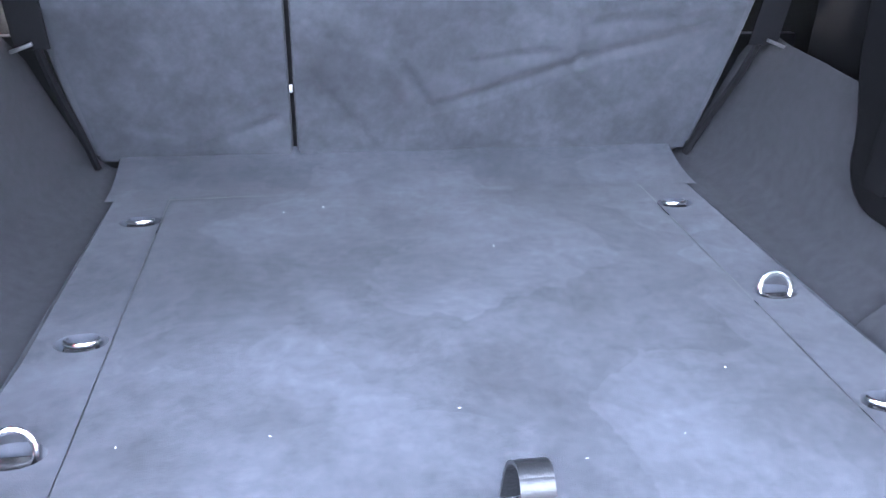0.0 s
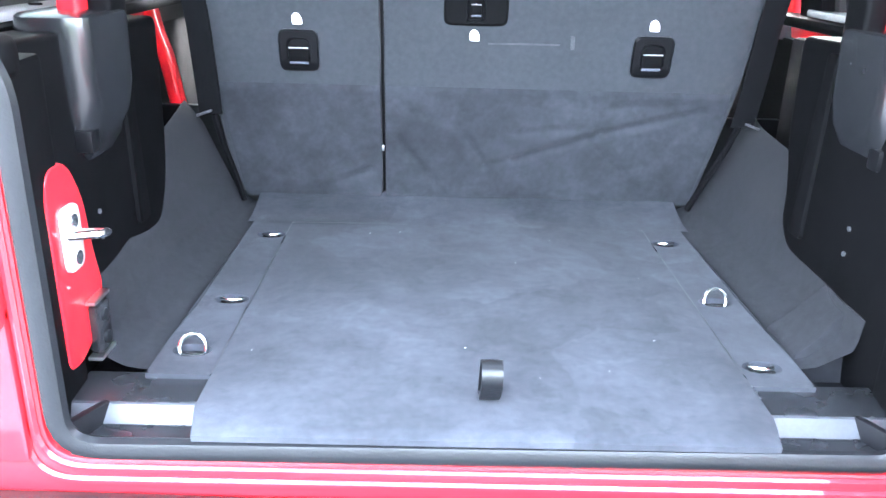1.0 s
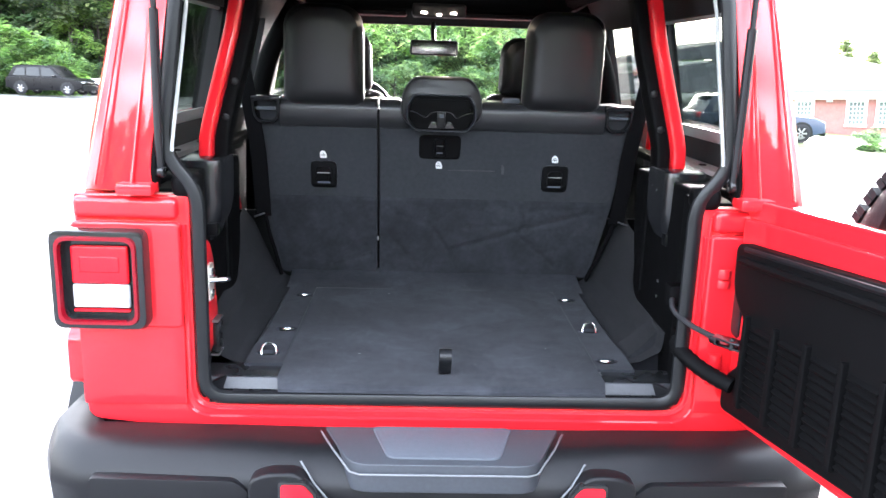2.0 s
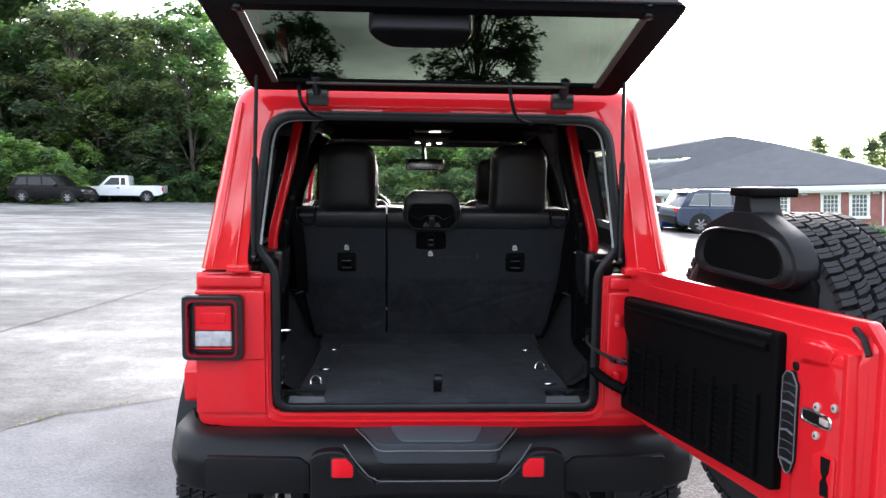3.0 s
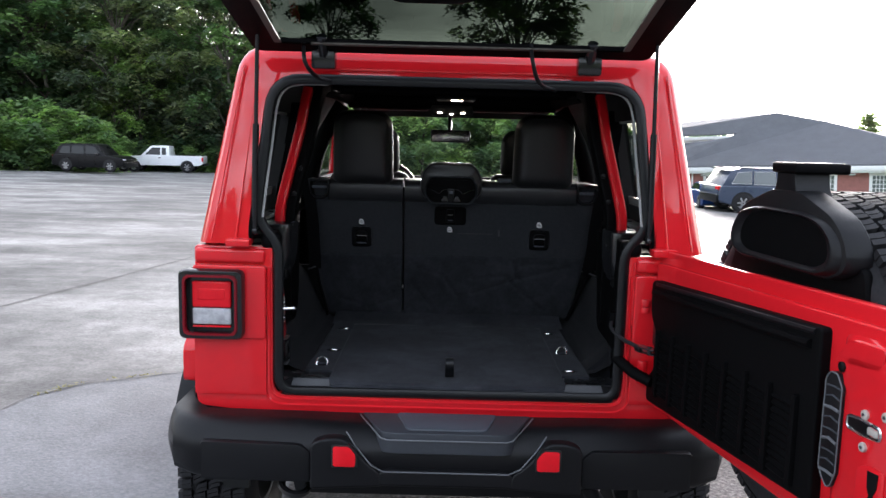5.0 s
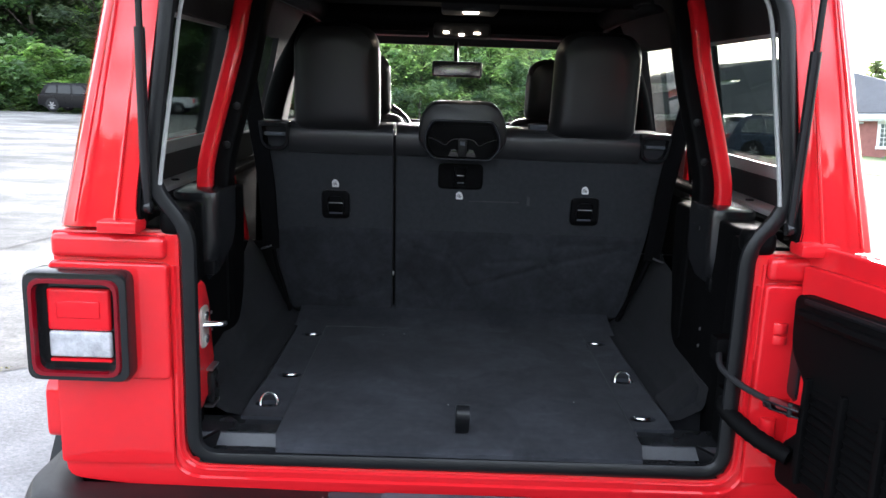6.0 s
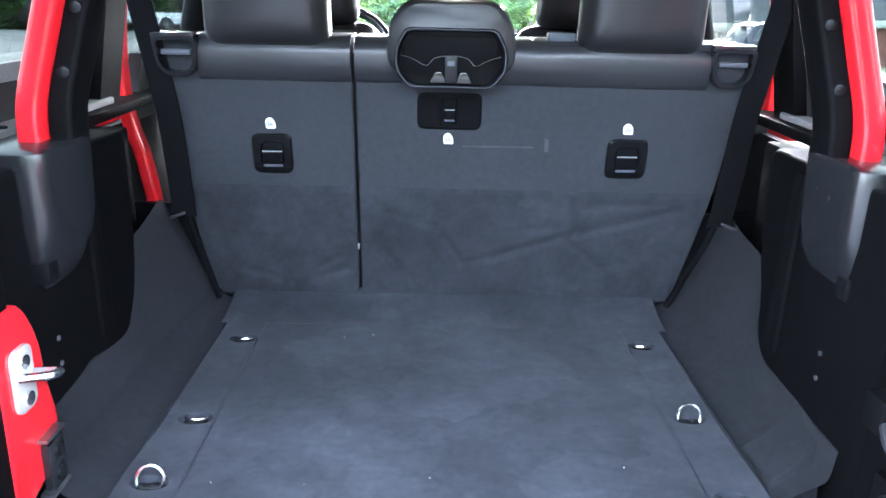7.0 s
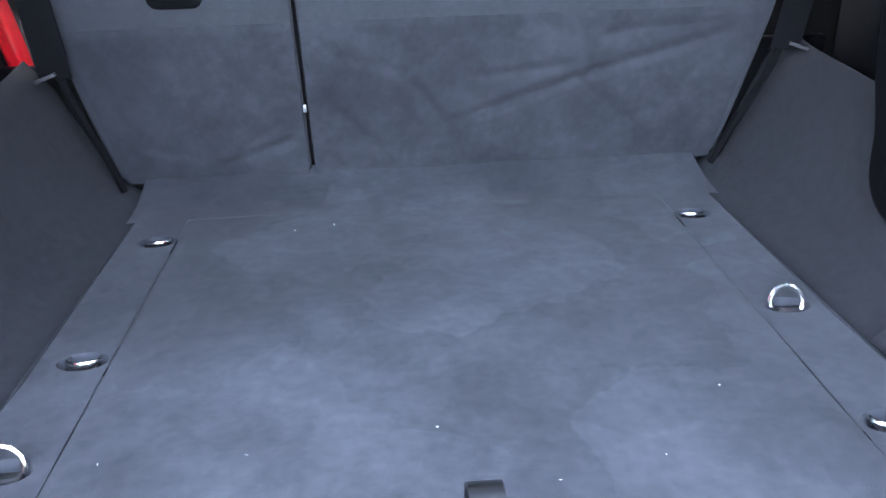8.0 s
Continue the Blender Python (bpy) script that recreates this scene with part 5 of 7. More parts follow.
# front seats, dash, steering wheel, mirror, dome lights
for s in (-1, 1):
    fs = part("front_seat", cushion(s * 0.39, 1.12, 0.46, 0.62, 1.52, 1.68, lean=0.12, r=0.06), LEATHER, car, "black leather front seat")
    part("seat_cushion", cushion(s * 0.37, 0.88, 0.50, 0.16, 1.60, 2.1, r=0.04, top_taper=0.98), LEATHER, fs)
    part("front_restraint", restraint(s * 0.375, 1.535, 0.26, 0.22, 1.46, 1.58, 0.1), LEATHER, fs)
part("bench_cushion", cushion(0.0, 0.93, 1.15, 0.16, 0.98, 1.45, r=0.04, top_taper=0.98), LEATHER, car, "black leather rear bench")
dash = part("dashboard", prism(rounded([(2.28, 0.95), (2.24, 1.25), (2.32, 1.325), (2.74, 1.345), (2.74, 0.9)], 0.03), "yz", -0.70, 0.70, 0.012), PLASTIC, car, "black dashboard")
part("dash_hood", prism(rounded([(-0.55, 1.31), (-0.52, 1.38), (-0.24, 1.38), (-0.21, 1.31)], 0.03), "xz", 2.25, 2.5, 0.01), PLASTIC, dash)
sw = pose(-0.37, 2.08, 1.285, 62, 0, 0)
part("steering_wheel", moved(tube([(0.188 * math.cos(a), 0.188 * math.sin(a), 0) for a in [2 * math.pi * k / 36 for k in range(36)]], 0.016, 8, True), sw), LEATHER, car, "black steering wheel")
part("steering_trim", moved(tube([(0.184 * math.cos(a), 0.184 * math.sin(a), 0.016) for a in [math.pi * (-0.1 + 1.2 * k / 24) for k in range(25)]], 0.004, 6), sw), CHROME, car)
mirror = part("rear_view_mirror", box((-0.108, 2.225, 1.575), (0.118, 2.26, 1.645), 0.014, 3), PLASTIC, car, "interior mirror")
part("mirror_glass", box((-0.100, 2.2225, 1.582), (0.110, 2.2255, 1.638), 0.001), CHROME, mirror)
part("mirror_stalk", tube([(0.0, 2.25, 1.64), (0.0, 2.40, 1.73)], 0.012, 8), PLASTIC, mirror)
lamp_bar = part("overhead_pod", box((-0.095, 1.268, 1.700), (0.095, 1.40, 1.745), 0.012, 3), HEADLINER, car, "overhead pod with lit map lamps")
for x, w, z in ((-0.053, 0.010, 1.713), (0.050, 0.010, 1.713), (-0.001, 0.008, 1.707)):
    part("map_lamp", box((x - w, 1.264, z - 0.0035), (x + w, 1.275, z + 0.003), 0.0015), DOME, lamp_bar, "lit map lamp")
dome = part("dome_pod", box((-0.07, 0.96, 1.757), (0.10, 1.14, 1.80), 0.012, 3), HEADLINER, car, "roof lamp housing")
part("dome_lamp", box((-0.005, 0.985, 1.753), (0.042, 1.02, 1.760), 0.003), DOME, dome, "lit roof lamp")
for s in (-1, 1):
    part("sun_visor", box((s * 0.33 - 0.2, 2.26, 1.752), (s * 0.33 + 0.2, 2.38, 1.772), 0.008), HEADLINER, car)

# ---- tailgate, swung open on its side hinges ----
gate_dir = Vector((0.1438, -0.9896, 0))
gate_out = Vector((0.9896, 0.1438, 0))
GATE = Matrix((( gate_dir.x, gate_out.x, 0, 0.600), (gate_dir.y, gate_out.y, 0, -0.050), (0, 0, 1, 0), (0, 0, 0, 1))) @ Matrix.Translation((0, 0.036, 0))


def gate_part(name, bm, material, parent, label=""):
    return part(name, moved(bm, GATE), material, parent, label)


shell = bmesh.new()
outer_line = rounded([(-0.04, 0.80), (-0.055, 1.284), (1.052, 1.322), (1.098, 1.278), (1.102, 0.955), (1.112, 0.94), (1.112, 0.845)], [0.02, 0.01, 0.012, 0.012, 0.006, 0.006, 0.03], 4)
merge(shell, prism(outer_line, "xz", 0.0, 0.026, 0.006, 3))
inner_line2 = rounded([(-0.01, 0.815), (-0.025, 1.248), (1.03, 1.287), (1.072, 1.25), (1.072, 0.865)], [0.02, 0.01, 0.03, 0.03, 0.04], 4)
merge(shell, prism(inner_line2, "xz", -0.014, 0.01, 0.005, 3))
tailgate = gate_part("tailgate", shell, RED, car, "red tailgate swung fully open")
def latch_ring(u0, u1, z0, z1, y, r):
    return [Vector((a, y, b)) for a, b in rounded([(u0, z0), (u0, z1 - 0.012), (u1, z1), (u1, z0 - 0.01)], r, 4)]


gate_part("latch_box", loft([latch_ring(0.846, 1.080, 0.872, 1.285, 0.0, 0.02), latch_ring(0.848, 1.076, 0.875, 1.282, -0.004, 0.02), latch_ring(0.884, 1.056, 0.90, 1.240, -0.033, 0.02), latch_ring(0.896, 1.046, 0.905, 1.230, -0.036, 0.018)]), RED, tailgate)
gate_part("latch_ridge", prism(rounded([(0.862, 1.20), (0.90, 1.252), (1.00, 1.256), (0.99, 1.215), (0.90, 1.205)], 0.012), "xz", -0.036, -0.02, 0.007, 3), RED, tailgate)
trim_line = rounded([(0.0, 0.832), (0.0, 0.905), (0.058, 0.955), (0.070, 1.03), (0.002, 1.095), (-0.004, 1.20), (0.818, 1.253), (0.828, 0.892)], [0.02, 0.03, 0.03, 0.03, 0.03, 0.02, 0.012, 0.015], 4)
trim = gate_part("gate_trim", prism(trim_line, "xz", -0.038, 0.004, 0.012, 3), TRIM, tailgate, "black moulded tailgate trim with louvres")
gate_part("trim_fold", tube([(0.02, -0.038, 1.168), (0.40, -0.040, 1.190), (0.79, -0.040, 1.214)], 0.010, 8), TRIM, trim)
gate_part("trim_lip", tube([(0.03, -0.034, 1.193), (0.40, -0.036, 1.216), (0.80, -0.036, 1.241)], 0.007, 8), PLASTIC, trim)
for i in range(8):
    u0 = 0.075 + i * 0.098
    zb, zt = 0.862 + u0 * 0.055, 1.062 + u0 * 0.05
    gate_part("trim_rib", prism(rounded([(u0 - 0.009, zb), (u0 - 0.006, zt), (u0 + 0.006, zt), (u0 + 0.009, zb)], 0.004), "xz", -0.049, -0.03, 0.005, 2), TRIM, trim)
    if i < 7:
        for k in range(11):
            z = zb + 0.016 + k * (zt - zb - 0.012) / 11.5
            gate_part("louvre", moved(box((0, -0.007, -0.003), (0.074, 0.006, 0.003), 0.0015), pose(u0 + 0.012, -0.0385, z, 38, 0, 0)), TRIM, trim)
def vent_part(name, bm, material, parent, label=""):
    return gate_part(name, moved(bm, Matrix.Translation((0.018, 0, 0))), material, parent, label)


vent = vent_part("gate_vent", prism(rounded([(0.836, 0.99), (0.836, 1.165), (0.848, 1.182), (0.868, 1.182), (0.886, 1.158), (0.888, 0.995), (0.878, 0.965), (0.864, 0.955), (0.846, 0.972)], 0.004), "xz", -0.043, -0.02, 0.002), PLASTIC, tailgate, "dark ribbed gate vent with bright rim")
rim_line = rounded([(0.836, 0.99), (0.836, 1.165), (0.848, 1.181), (0.868, 1.181), (0.885, 1.158), (0.887, 0.995), (0.877, 0.966), (0.864, 0.957), (0.847, 0.973)], 0.004, 2)
vent_part("vent_rim", tube([(x, -0.043, z) for x, z in rim_line], 0.0016, 6, True), EDGEGREY, vent, "bright thin vent rim")
for k in range(9):
    vent_part("vent_rib", tube([(0.840, -0.0435, 0.985 + k * 0.021), (0.86, -0.0445, 0.988 + k * 0.021 + 0.003 * (k % 2)), (0.883, -0.0435, 0.986 + k * 0.021)], 0.0022 if k % 3 else 0.0034, 5), STEPPAD if k % 3 else EDGEGREY, vent)
gate_part("vent_screw", disc((0.888, -0.034, 1.196), (0, -1, 0), 0.010, 0.012, 12, 0.003), INKBLACK, tailgate)
for u, z in ((0.965, 1.130), (1.018, 1.143), (0.967, 1.070)):
    bolt = gate_part("latch_bolt", disc((u, -0.038, z), (0, -1, 0), 0.0092, 0.008, 14, 0.003), PALEMETAL, tailgate, "pale steel latch bolt")
    gate_part("bolt_socket", disc((u, -0.0425, z), (0, -1, 0), 0.0032, 0.002, 6), DARKSTEEL, bolt)
slot_line = rounded([(0.918, 1.092), (0.918, 1.114), (0.955, 1.118), (1.008, 1.116), (1.008, 1.096), (0.955, 1.090)], 0.008, 3)
gate_part("latch_slot", tube([(x, -0.037, z) for x, z in slot_line], 0.0035, 6, True), CHROME, tailgate, "bright latch slot rim")
gate_part("latch_hole", prism(rounded([(0.918, 1.092), (0.918, 1.114), (0.975, 1.117), (0.985, 1.105), (0.975, 1.092)], 0.005), "xz", -0.0385, -0.03), INKBLACK, tailgate)
gate_part("latch_tongue", box((0.975, -0.040, 1.098), (1.002, -0.034, 1.112), 0.003), PALEMETAL, tailgate)
gate_part("slot_recess", prism(rounded([(0.955, 0.942), (0.955, 1.03), (0.985, 1.045), (1.03, 1.045), (1.03, 0.942)], 0.012), "xz", -0.039, -0.03, 0.004), RED, tailgate)
gate_part("drain_slot", prism([(0.992, 0.955), (0.990, 0.982), (0.997, 0.992), (0.990, 1.005), (0.988, 1.035), (1.016, 1.037), (1.014, 1.010), (1.006, 0.994), (1.014, 0.982), (1.016, 0.957)], "xz", -0.0405, -0.03), INKBLACK, tailgate)
gate_part("latch_flange", prism(rounded([(1.052, 0.88), (1.045, 1.26), (1.060, 1.262), (1.070, 0.88)], 0.005), "xz", -0.048, -0.02, 0.008, 3), RED, tailgate)
label = gate_part("gate_label", box((0.962, -0.0385, 0.893), (1.040, -0.034, 0.925), 0.001), GLOSSBLACK, tailgate, "small black label with pale print")
rows = [(0.006, 0.011, 0.014, 0.010), (0.024, 0.034, 0.016, 0.006), (0.010, 0.050, 0.006, 0.0016)]
o = GATE @ Vector((0.964, -0.039, 0.894))
text_bars(o, gate_dir, (0, 0, 1), -gate_out, rows, WHITEMARK, label)
gate_part("gate_seal", tube([(1.027, -0.012, 1.305), (1.057, -0.016, 1.292), (1.077, -0.018, 1.262)], 0.0065, 8), INKBLACK, tailgate, "black seal end")
for z in (0.88, 1.16):
    h = gate_part("gate_hinge", box((-0.075, -0.004, z - 0.035), (0.01, 0.035, z + 0.035), 0.008), RED, tailgate, "red tailgate hinge")
    gate_part("hinge_pin", tube([(-0.05, -0.01, z - 0.045), (-0.05, -0.01, z + 0.045)], 0.011, 10), RED, h)

# check rod and wiring boot between car and tailgate
part("rod_grommet", box((0.498, 0.042, 1.030), (0.548, 0.085, 1.078), 0.008), TRIM, car)
part("wire_grommet", box((0.512, 0.012, 0.930), (0.548, 0.060, 0.982), 0.010), TRIM, car)
rod = part("check_rod", tube(curve_pts([(0.512, 0.055, 1.052), (0.503, 0.038, 1.044), (0.502, 0.012, 1.029), (0.526, -0.03, 1.012), (0.560, -0.078, 1.002)]), 0.0062, 8), ROD, tailgate, "black tailgate check rod")
fork = bmesh.new()
for d in (-0.0075, 0.0075):
    merge(fork, box((d - 0.0022, -0.034, -0.009), (d + 0.0022, 0.026, 0.009), 0.002))
merge(fork, box((-0.0085, 0.018, -0.0085), (0.0085, 0.036, 0.0085), 0.004))
clevis = part("check_clevis", moved(fork, pose(0.578, -0.098, 0.999, 0, 70, 40)), CLEVIS, tailgate, "bright steel check clevis")
part("clevis_pin", disc((0.586, -0.110, 0.999), (0, 0, 1), 0.006, 0.026, 12, 0.002), GLOSSBLACK, clevis)
part("wire_boot", tube(curve_pts([(0.522, 0.03, 0.958), (0.518, 0.005, 0.944), (0.555, -0.05, 0.918), (0.60, -0.10, 0.902)]), [0.0165 + 0.0015 * (k % 2) for k in range(25)], 10), TRIM, tailgate, "ribbed black wiring boot")

# spare wheel and its carrier
SP = GATE @ Matrix.Translation((0.535, 0.186, 1.098))
spare = wheel("spare_wheel", SP)
part("wheel_carrier", moved(box((0.42, 0.04, 0.97), (0.68, 0.15, 1.22), 0.03), GATE), PLASTIC, spare).parent = tailgate
def bowl(k, y):
    pts = [(-0.240, -0.062), (-0.222, 0.002), (-0.180, 0.047), (-0.095, 0.078), (-0.052, 0.092), (0.052, 0.092), (0.095, 0.078), (0.180, 0.047), (0.228, 0.002), (0.240, -0.056), (0.185, -0.083), (-0.180, -0.083)]
    return [Vector((0.560 + a * k, y, 1.415 + b * k)) for a, b in rounded(pts, 0.03, 3)]
def well(k, y):
    pts = [(-0.195, -0.045), (-0.185, 0.0), (-0.150, 0.032), (-0.09, 0.045), (0.09, 0.045), (0.150, 0.032), (0.188, 0.0), (0.195, -0.045), (0.150, -0.066), (-0.150, -0.066)]
    return [Vector((0.560 + a * k, y, 1.412 + b * k)) for a, b in rounded(pts, 0.035, 3)]
chm = gate_part("brake_light_arm", loft([bowl(0.94, 0.085), bowl(1.0, 0.075), bowl(1.0, 0.030), bowl(0.975, 0.020), bowl(0.93, 0.018)]), PLASTIC, tailgate, "black high brake light arm")
gate_part("arm_rim", loft([well(1.15, 0.021), well(1.12, 0.012), well(1.06, 0.005), well(1.0, 0.006), well(0.94, 0.013), well(0.90, 0.0165)], caps=False), PLASTIC, chm, "satin rim of the brake light arm")
gate_part("arm_well", loft([well(0.95, 0.0175), well(0.94, 0.0155)]), TRIM, chm, "matt black sunk panel")
gate_part("arm_neck", prism(rounded([(0.495, 1.48), (0.515, 1.512), (0.517, 1.548), (0.588, 1.548), (0.592, 1.512), (0.625, 1.48)], [0.0, 0.02, 0.004, 0.004, 0.02, 0.0]), "xz", 0.022, 0.105, 0.008, 3), PLASTIC, tailgate)
gate_part("high_brake_light", box((0.503, 0.014, 1.543), (0.605, 0.145, 1.567), 0.008, 3), TRIM, tailgate, "black high brake light")
gate_part("arm_leg", prism(rounded([(0.235, 1.18), (0.315, 1.37), (0.805, 1.37), (0.84, 1.18)], 0.03), "xz", 0.050, 0.072, 0.008), TRIM, tailgate)

# ---- raised rear glass ----
LIFT = radians(17.6)
hx = Vector((0, -math.cos(LIFT), math.sin(LIFT)))
hn = Vector((0, math.sin(LIFT), math.cos(LIFT)))
HATCH = Matrix(((1, 0, 0, -0.014), (0, hx.y, hn.y, -0.005), (0, hx.z, hn.z, 1.852), (0, 0, 0, 1)))
HL = 0.545


def hatch_part(name, bm, material, parent, label=""):
    return part(name, moved(bm, HATCH), material, parent, label)


def hatch_loop(half0, half1, v0, v1, n, r=0.03):
    return [Vector((a, b, n)) for a, b in rounded([(-half0, v0), (half0, v0), (half1, v1), (-half1, v1)], r, 4)]


hfr = loft([hatch_loop(0.500, 0.520, 0.055, HL - 0.045, -0.012), hatch_loop(0.505, 0.525, 0.05, HL - 0.04, 0.004), hatch_loop(0.575, 0.610, -0.005, HL, 0.014),
            hatch_loop(0.580, 0.616, -0.01, HL + 0.004, 0.002), hatch_loop(0.570, 0.603, 0.0, HL - 0.006, -0.016), hatch_loop(0.503, 0.523, 0.052, HL - 0.042, -0.014)], caps=False)
hatch = hatch_part("rear_glass_frame", hfr, TRIM, car, "raised rear glass with gloss black border")
gl = loft([hatch_loop(0.515, 0.535, 0.04, HL - 0.03, 0.003, 0.02), hatch_loop(0.515, 0.535, 0.04, HL - 0.03, 0.007, 0.02)])
hatch_part("rear_glass", gl, GLASS_DARK, hatch, "dark tinted glass").visible_shadow = False
hatch_part("edge_lip", box((-0.588, HL - 0.03, 0.0), (0.588, HL + 0.012, 0.022), 0.006, 3), GLOSSBLACK, hatch, "black lower lip of rear glass")
for s in (-1, 1):
    hatch_part("edge_strip", prism([(s * 0.484, 0.06), (s * 0.503, 0.06), (s * 0.522, HL - 0.05), (s * 0.503, HL - 0.05)], "xy", -0.016, -0.011), TANEDGE, hatch, "tan strip along the glass")
    hatch_part("latch_pin", tube([(s * 0.515, HL - 0.004, -0.005), (s * 0.515, HL - 0.006, 0.058)], [0.012, 0.010], 10), GLOSSBLACK, hatch, "black latch pin")
    hatch_part("pin_base", disc((s * 0.515, HL - 0.02, -0.012), (0, 0, 1), 0.013, 0.026, 12, 0.003), INKBLACK, hatch)
    part("glass_hinge", box((s * 0.385 - 0.035, -0.03, 1.79), (s * 0.385 + 0.035, 0.01, 1.845), 0.008), GLOSSBLACK, hatch, "black rear glass hinge")
    part("hinge_arm", tube([(s * 0.385, -0.02, 1.83), (s * 0.385, -0.06, 1.875)], 0.016, 8), GLOSSBLACK, hatch)
    lo, hi = Vector((s * 0.592, -0.008, 1.31)), Vector((s * 0.555, -0.11, 1.885))
    mid = lo.lerp(hi, 0.55)
    strut = part("gas_strut", tube([lo, mid], 0.0095, 10), GLOSSBLACK, car, "black gas strut")
    part("strut_rod", tube([mid, hi], 0.006, 8), GLOSSBLACK, strut)
    part("strut_ball", disc(lo, (1, 0, 0), 0.013, 0.02, 10, 0.003), GLOSSBLACK, strut)
hatch_part("edge_strip", box((-0.40, 0.047, -0.016), (0.40, 0.058, -0.011)), TANEDGE, hatch, "tan strip along the glass")
wm = rounded([(-0.155, HL - 0.045), (-0.14, HL - 0.10), (-0.09, HL - 0.155), (0.09, HL - 0.155), (0.14, HL - 0.12), (0.155, HL - 0.045)], 0.03, 4)
hatch_part("wiper_motor_cover", moved(prism(wm, "xy", -0.055, -0.002, 0.015, 3), Matrix.Translation((-0.06, 0, 0)) @ Matrix.Diagonal((0.88, 1, 1, 1))), PLASTIC, hatch, "black wiper motor cover")
for c in ([(-0.44, -0.04, 1.86), (-0.43, -0.06, 1.80), (-0.40, 0.0, 1.765), (-0.33, 0.05, 1.752)], [(0.21, -0.05, 1.87), (0.215, -0.07, 1.82), (0.24, -0.03, 1.765), (0.29, 0.02, 1.748), (0.30, 0.05, 1.752)]):
    part("glass_hose", tube(curve_pts(c), 0.006, 8), RUBBER, hatch, "black washer hose")

# ---- ground: one sheet of weathered concrete with tarred joints ----
def ground_material():
    m = mat("car_park_concrete", (0.188, 0.184, 0.178), 0.72, var=0.2, scale=3.0, bump=0.3, bump_scale=90, rough_var=0.1, spec=0.10)
    n, l = m.node_tree.nodes, m.node_tree.links
    p = n["Principled BSDF"]
    old = p.inputs["Base Color"].links[0].from_socket
    at = n.new("ShaderNodeTexCoord")
    mp = n.new("ShaderNodeMapping")
    mp.inputs["Scale"].default_value = (0.2, 0.45, 1)
    mp.inputs["Rotation"].default_value = (0, 0, 0.25)
    big = n.new("ShaderNodeTexNoise")
    big.inputs["Scale"].default_value, big.inputs["Detail"].default_value, big.inputs["Roughness"].default_value = 1.6, 7, 0.6
    rng = n.new("ShaderNodeMapRange")
    rng.inputs["From Min"].default_value, rng.inputs["From Max"].default_value = 0.38, 0.60
    rng.inputs["To Min"].default_value, rng.inputs["To Max"].default_value = 0.56, 1.42
    grit = n.new("ShaderNodeTexNoise")
    grit.inputs["Scale"].default_value, grit.inputs["Detail"].default_value = 48, 4
    gr = n.new("ShaderNodeMapRange")
    gr.inputs["From Min"].default_value, gr.inputs["From Max"].default_value = 0.3, 0.7
    gr.inputs["To Min"].default_value, gr.inputs["To Max"].default_value = 0.82, 1.16
    mu = n.new("ShaderNodeMath")
    mu.operation = 'MULTIPLY'
    sc = n.new("ShaderNodeVectorMath")
    sc.operation = 'SCALE'
    l.new(at.outputs["Object"], mp.inputs["Vector"])
    l.new(mp.outputs[0], big.inputs["Vector"])
    l.new(at.outputs["Object"], grit.inputs["Vector"])
    l.new(big.outputs["Fac"], rng.inputs["Value"])
    l.new(grit.outputs["Fac"], gr.inputs["Value"])
    l.new(rng.outputs[0], mu.inputs[0])
    l.new(gr.outputs[0], mu.inputs[1])
    l.new(old, sc.inputs[0])
    l.new(mu.outputs[0], sc.inputs["Scale"])
    l.new(sc.outputs[0], p.inputs["Base Color"])
    wet = n.new("ShaderNodeMapRange")
    wet.inputs["From Min"].default_value, wet.inputs["From Max"].default_value = 0.38, 0.6
    wet.inputs["To Min"].default_value, wet.inputs["To Max"].default_value = 0.62, 0.90
    l.new(big.outputs["Fac"], wet.inputs["Value"])
    l.new(wet.outputs[0], p.inputs["Roughness"])
    return m


def ground_mesh():
    bm = bmesh.new()
    xsx = [-600, -60, -20, -8, 0, 3, 5, 7, 9, 12, 14, 17, 20, 26, 34, 60, 600]
    ysy = [-600, -60, -20, -6, 2, 4, 7, 10, 13, 16, 22, 30, 60, 120, 700]
    g = [[bm.verts.new((x, y, gz(x, y))) for y in ysy] for x in xsx]
    for i in range(len(xsx) - 1):
        for j in range(len(ysy) - 1):
            bm.faces.new((g[i][j], g[i + 1][j], g[i + 1][j + 1], g[i][j + 1]))
    return bm


CONCRETE = ground_material()
rubbed(CONCRETE, 0.84, 1.16, 0.9)
rubbed(CONCRETE, 0.9, 1.1, 9.0)
TAR = mat("tar_joint", (0.075, 0.072, 0.07), 0.8, var=0.3, scale=6)
WEED = mat("dry_weeds", (0.19, 0.18, 0.06), 0.9, var=0.4, scale=9)
GRASS = mat("mown_grass", (0.075, 0.11, 0.03), 0.9, var=0.4, scale=2.5)
ground = tagged(part("ground", ground_mesh(), CONCRETE), "weathered grey concrete car park with stained patches", "ground", kind="structure")


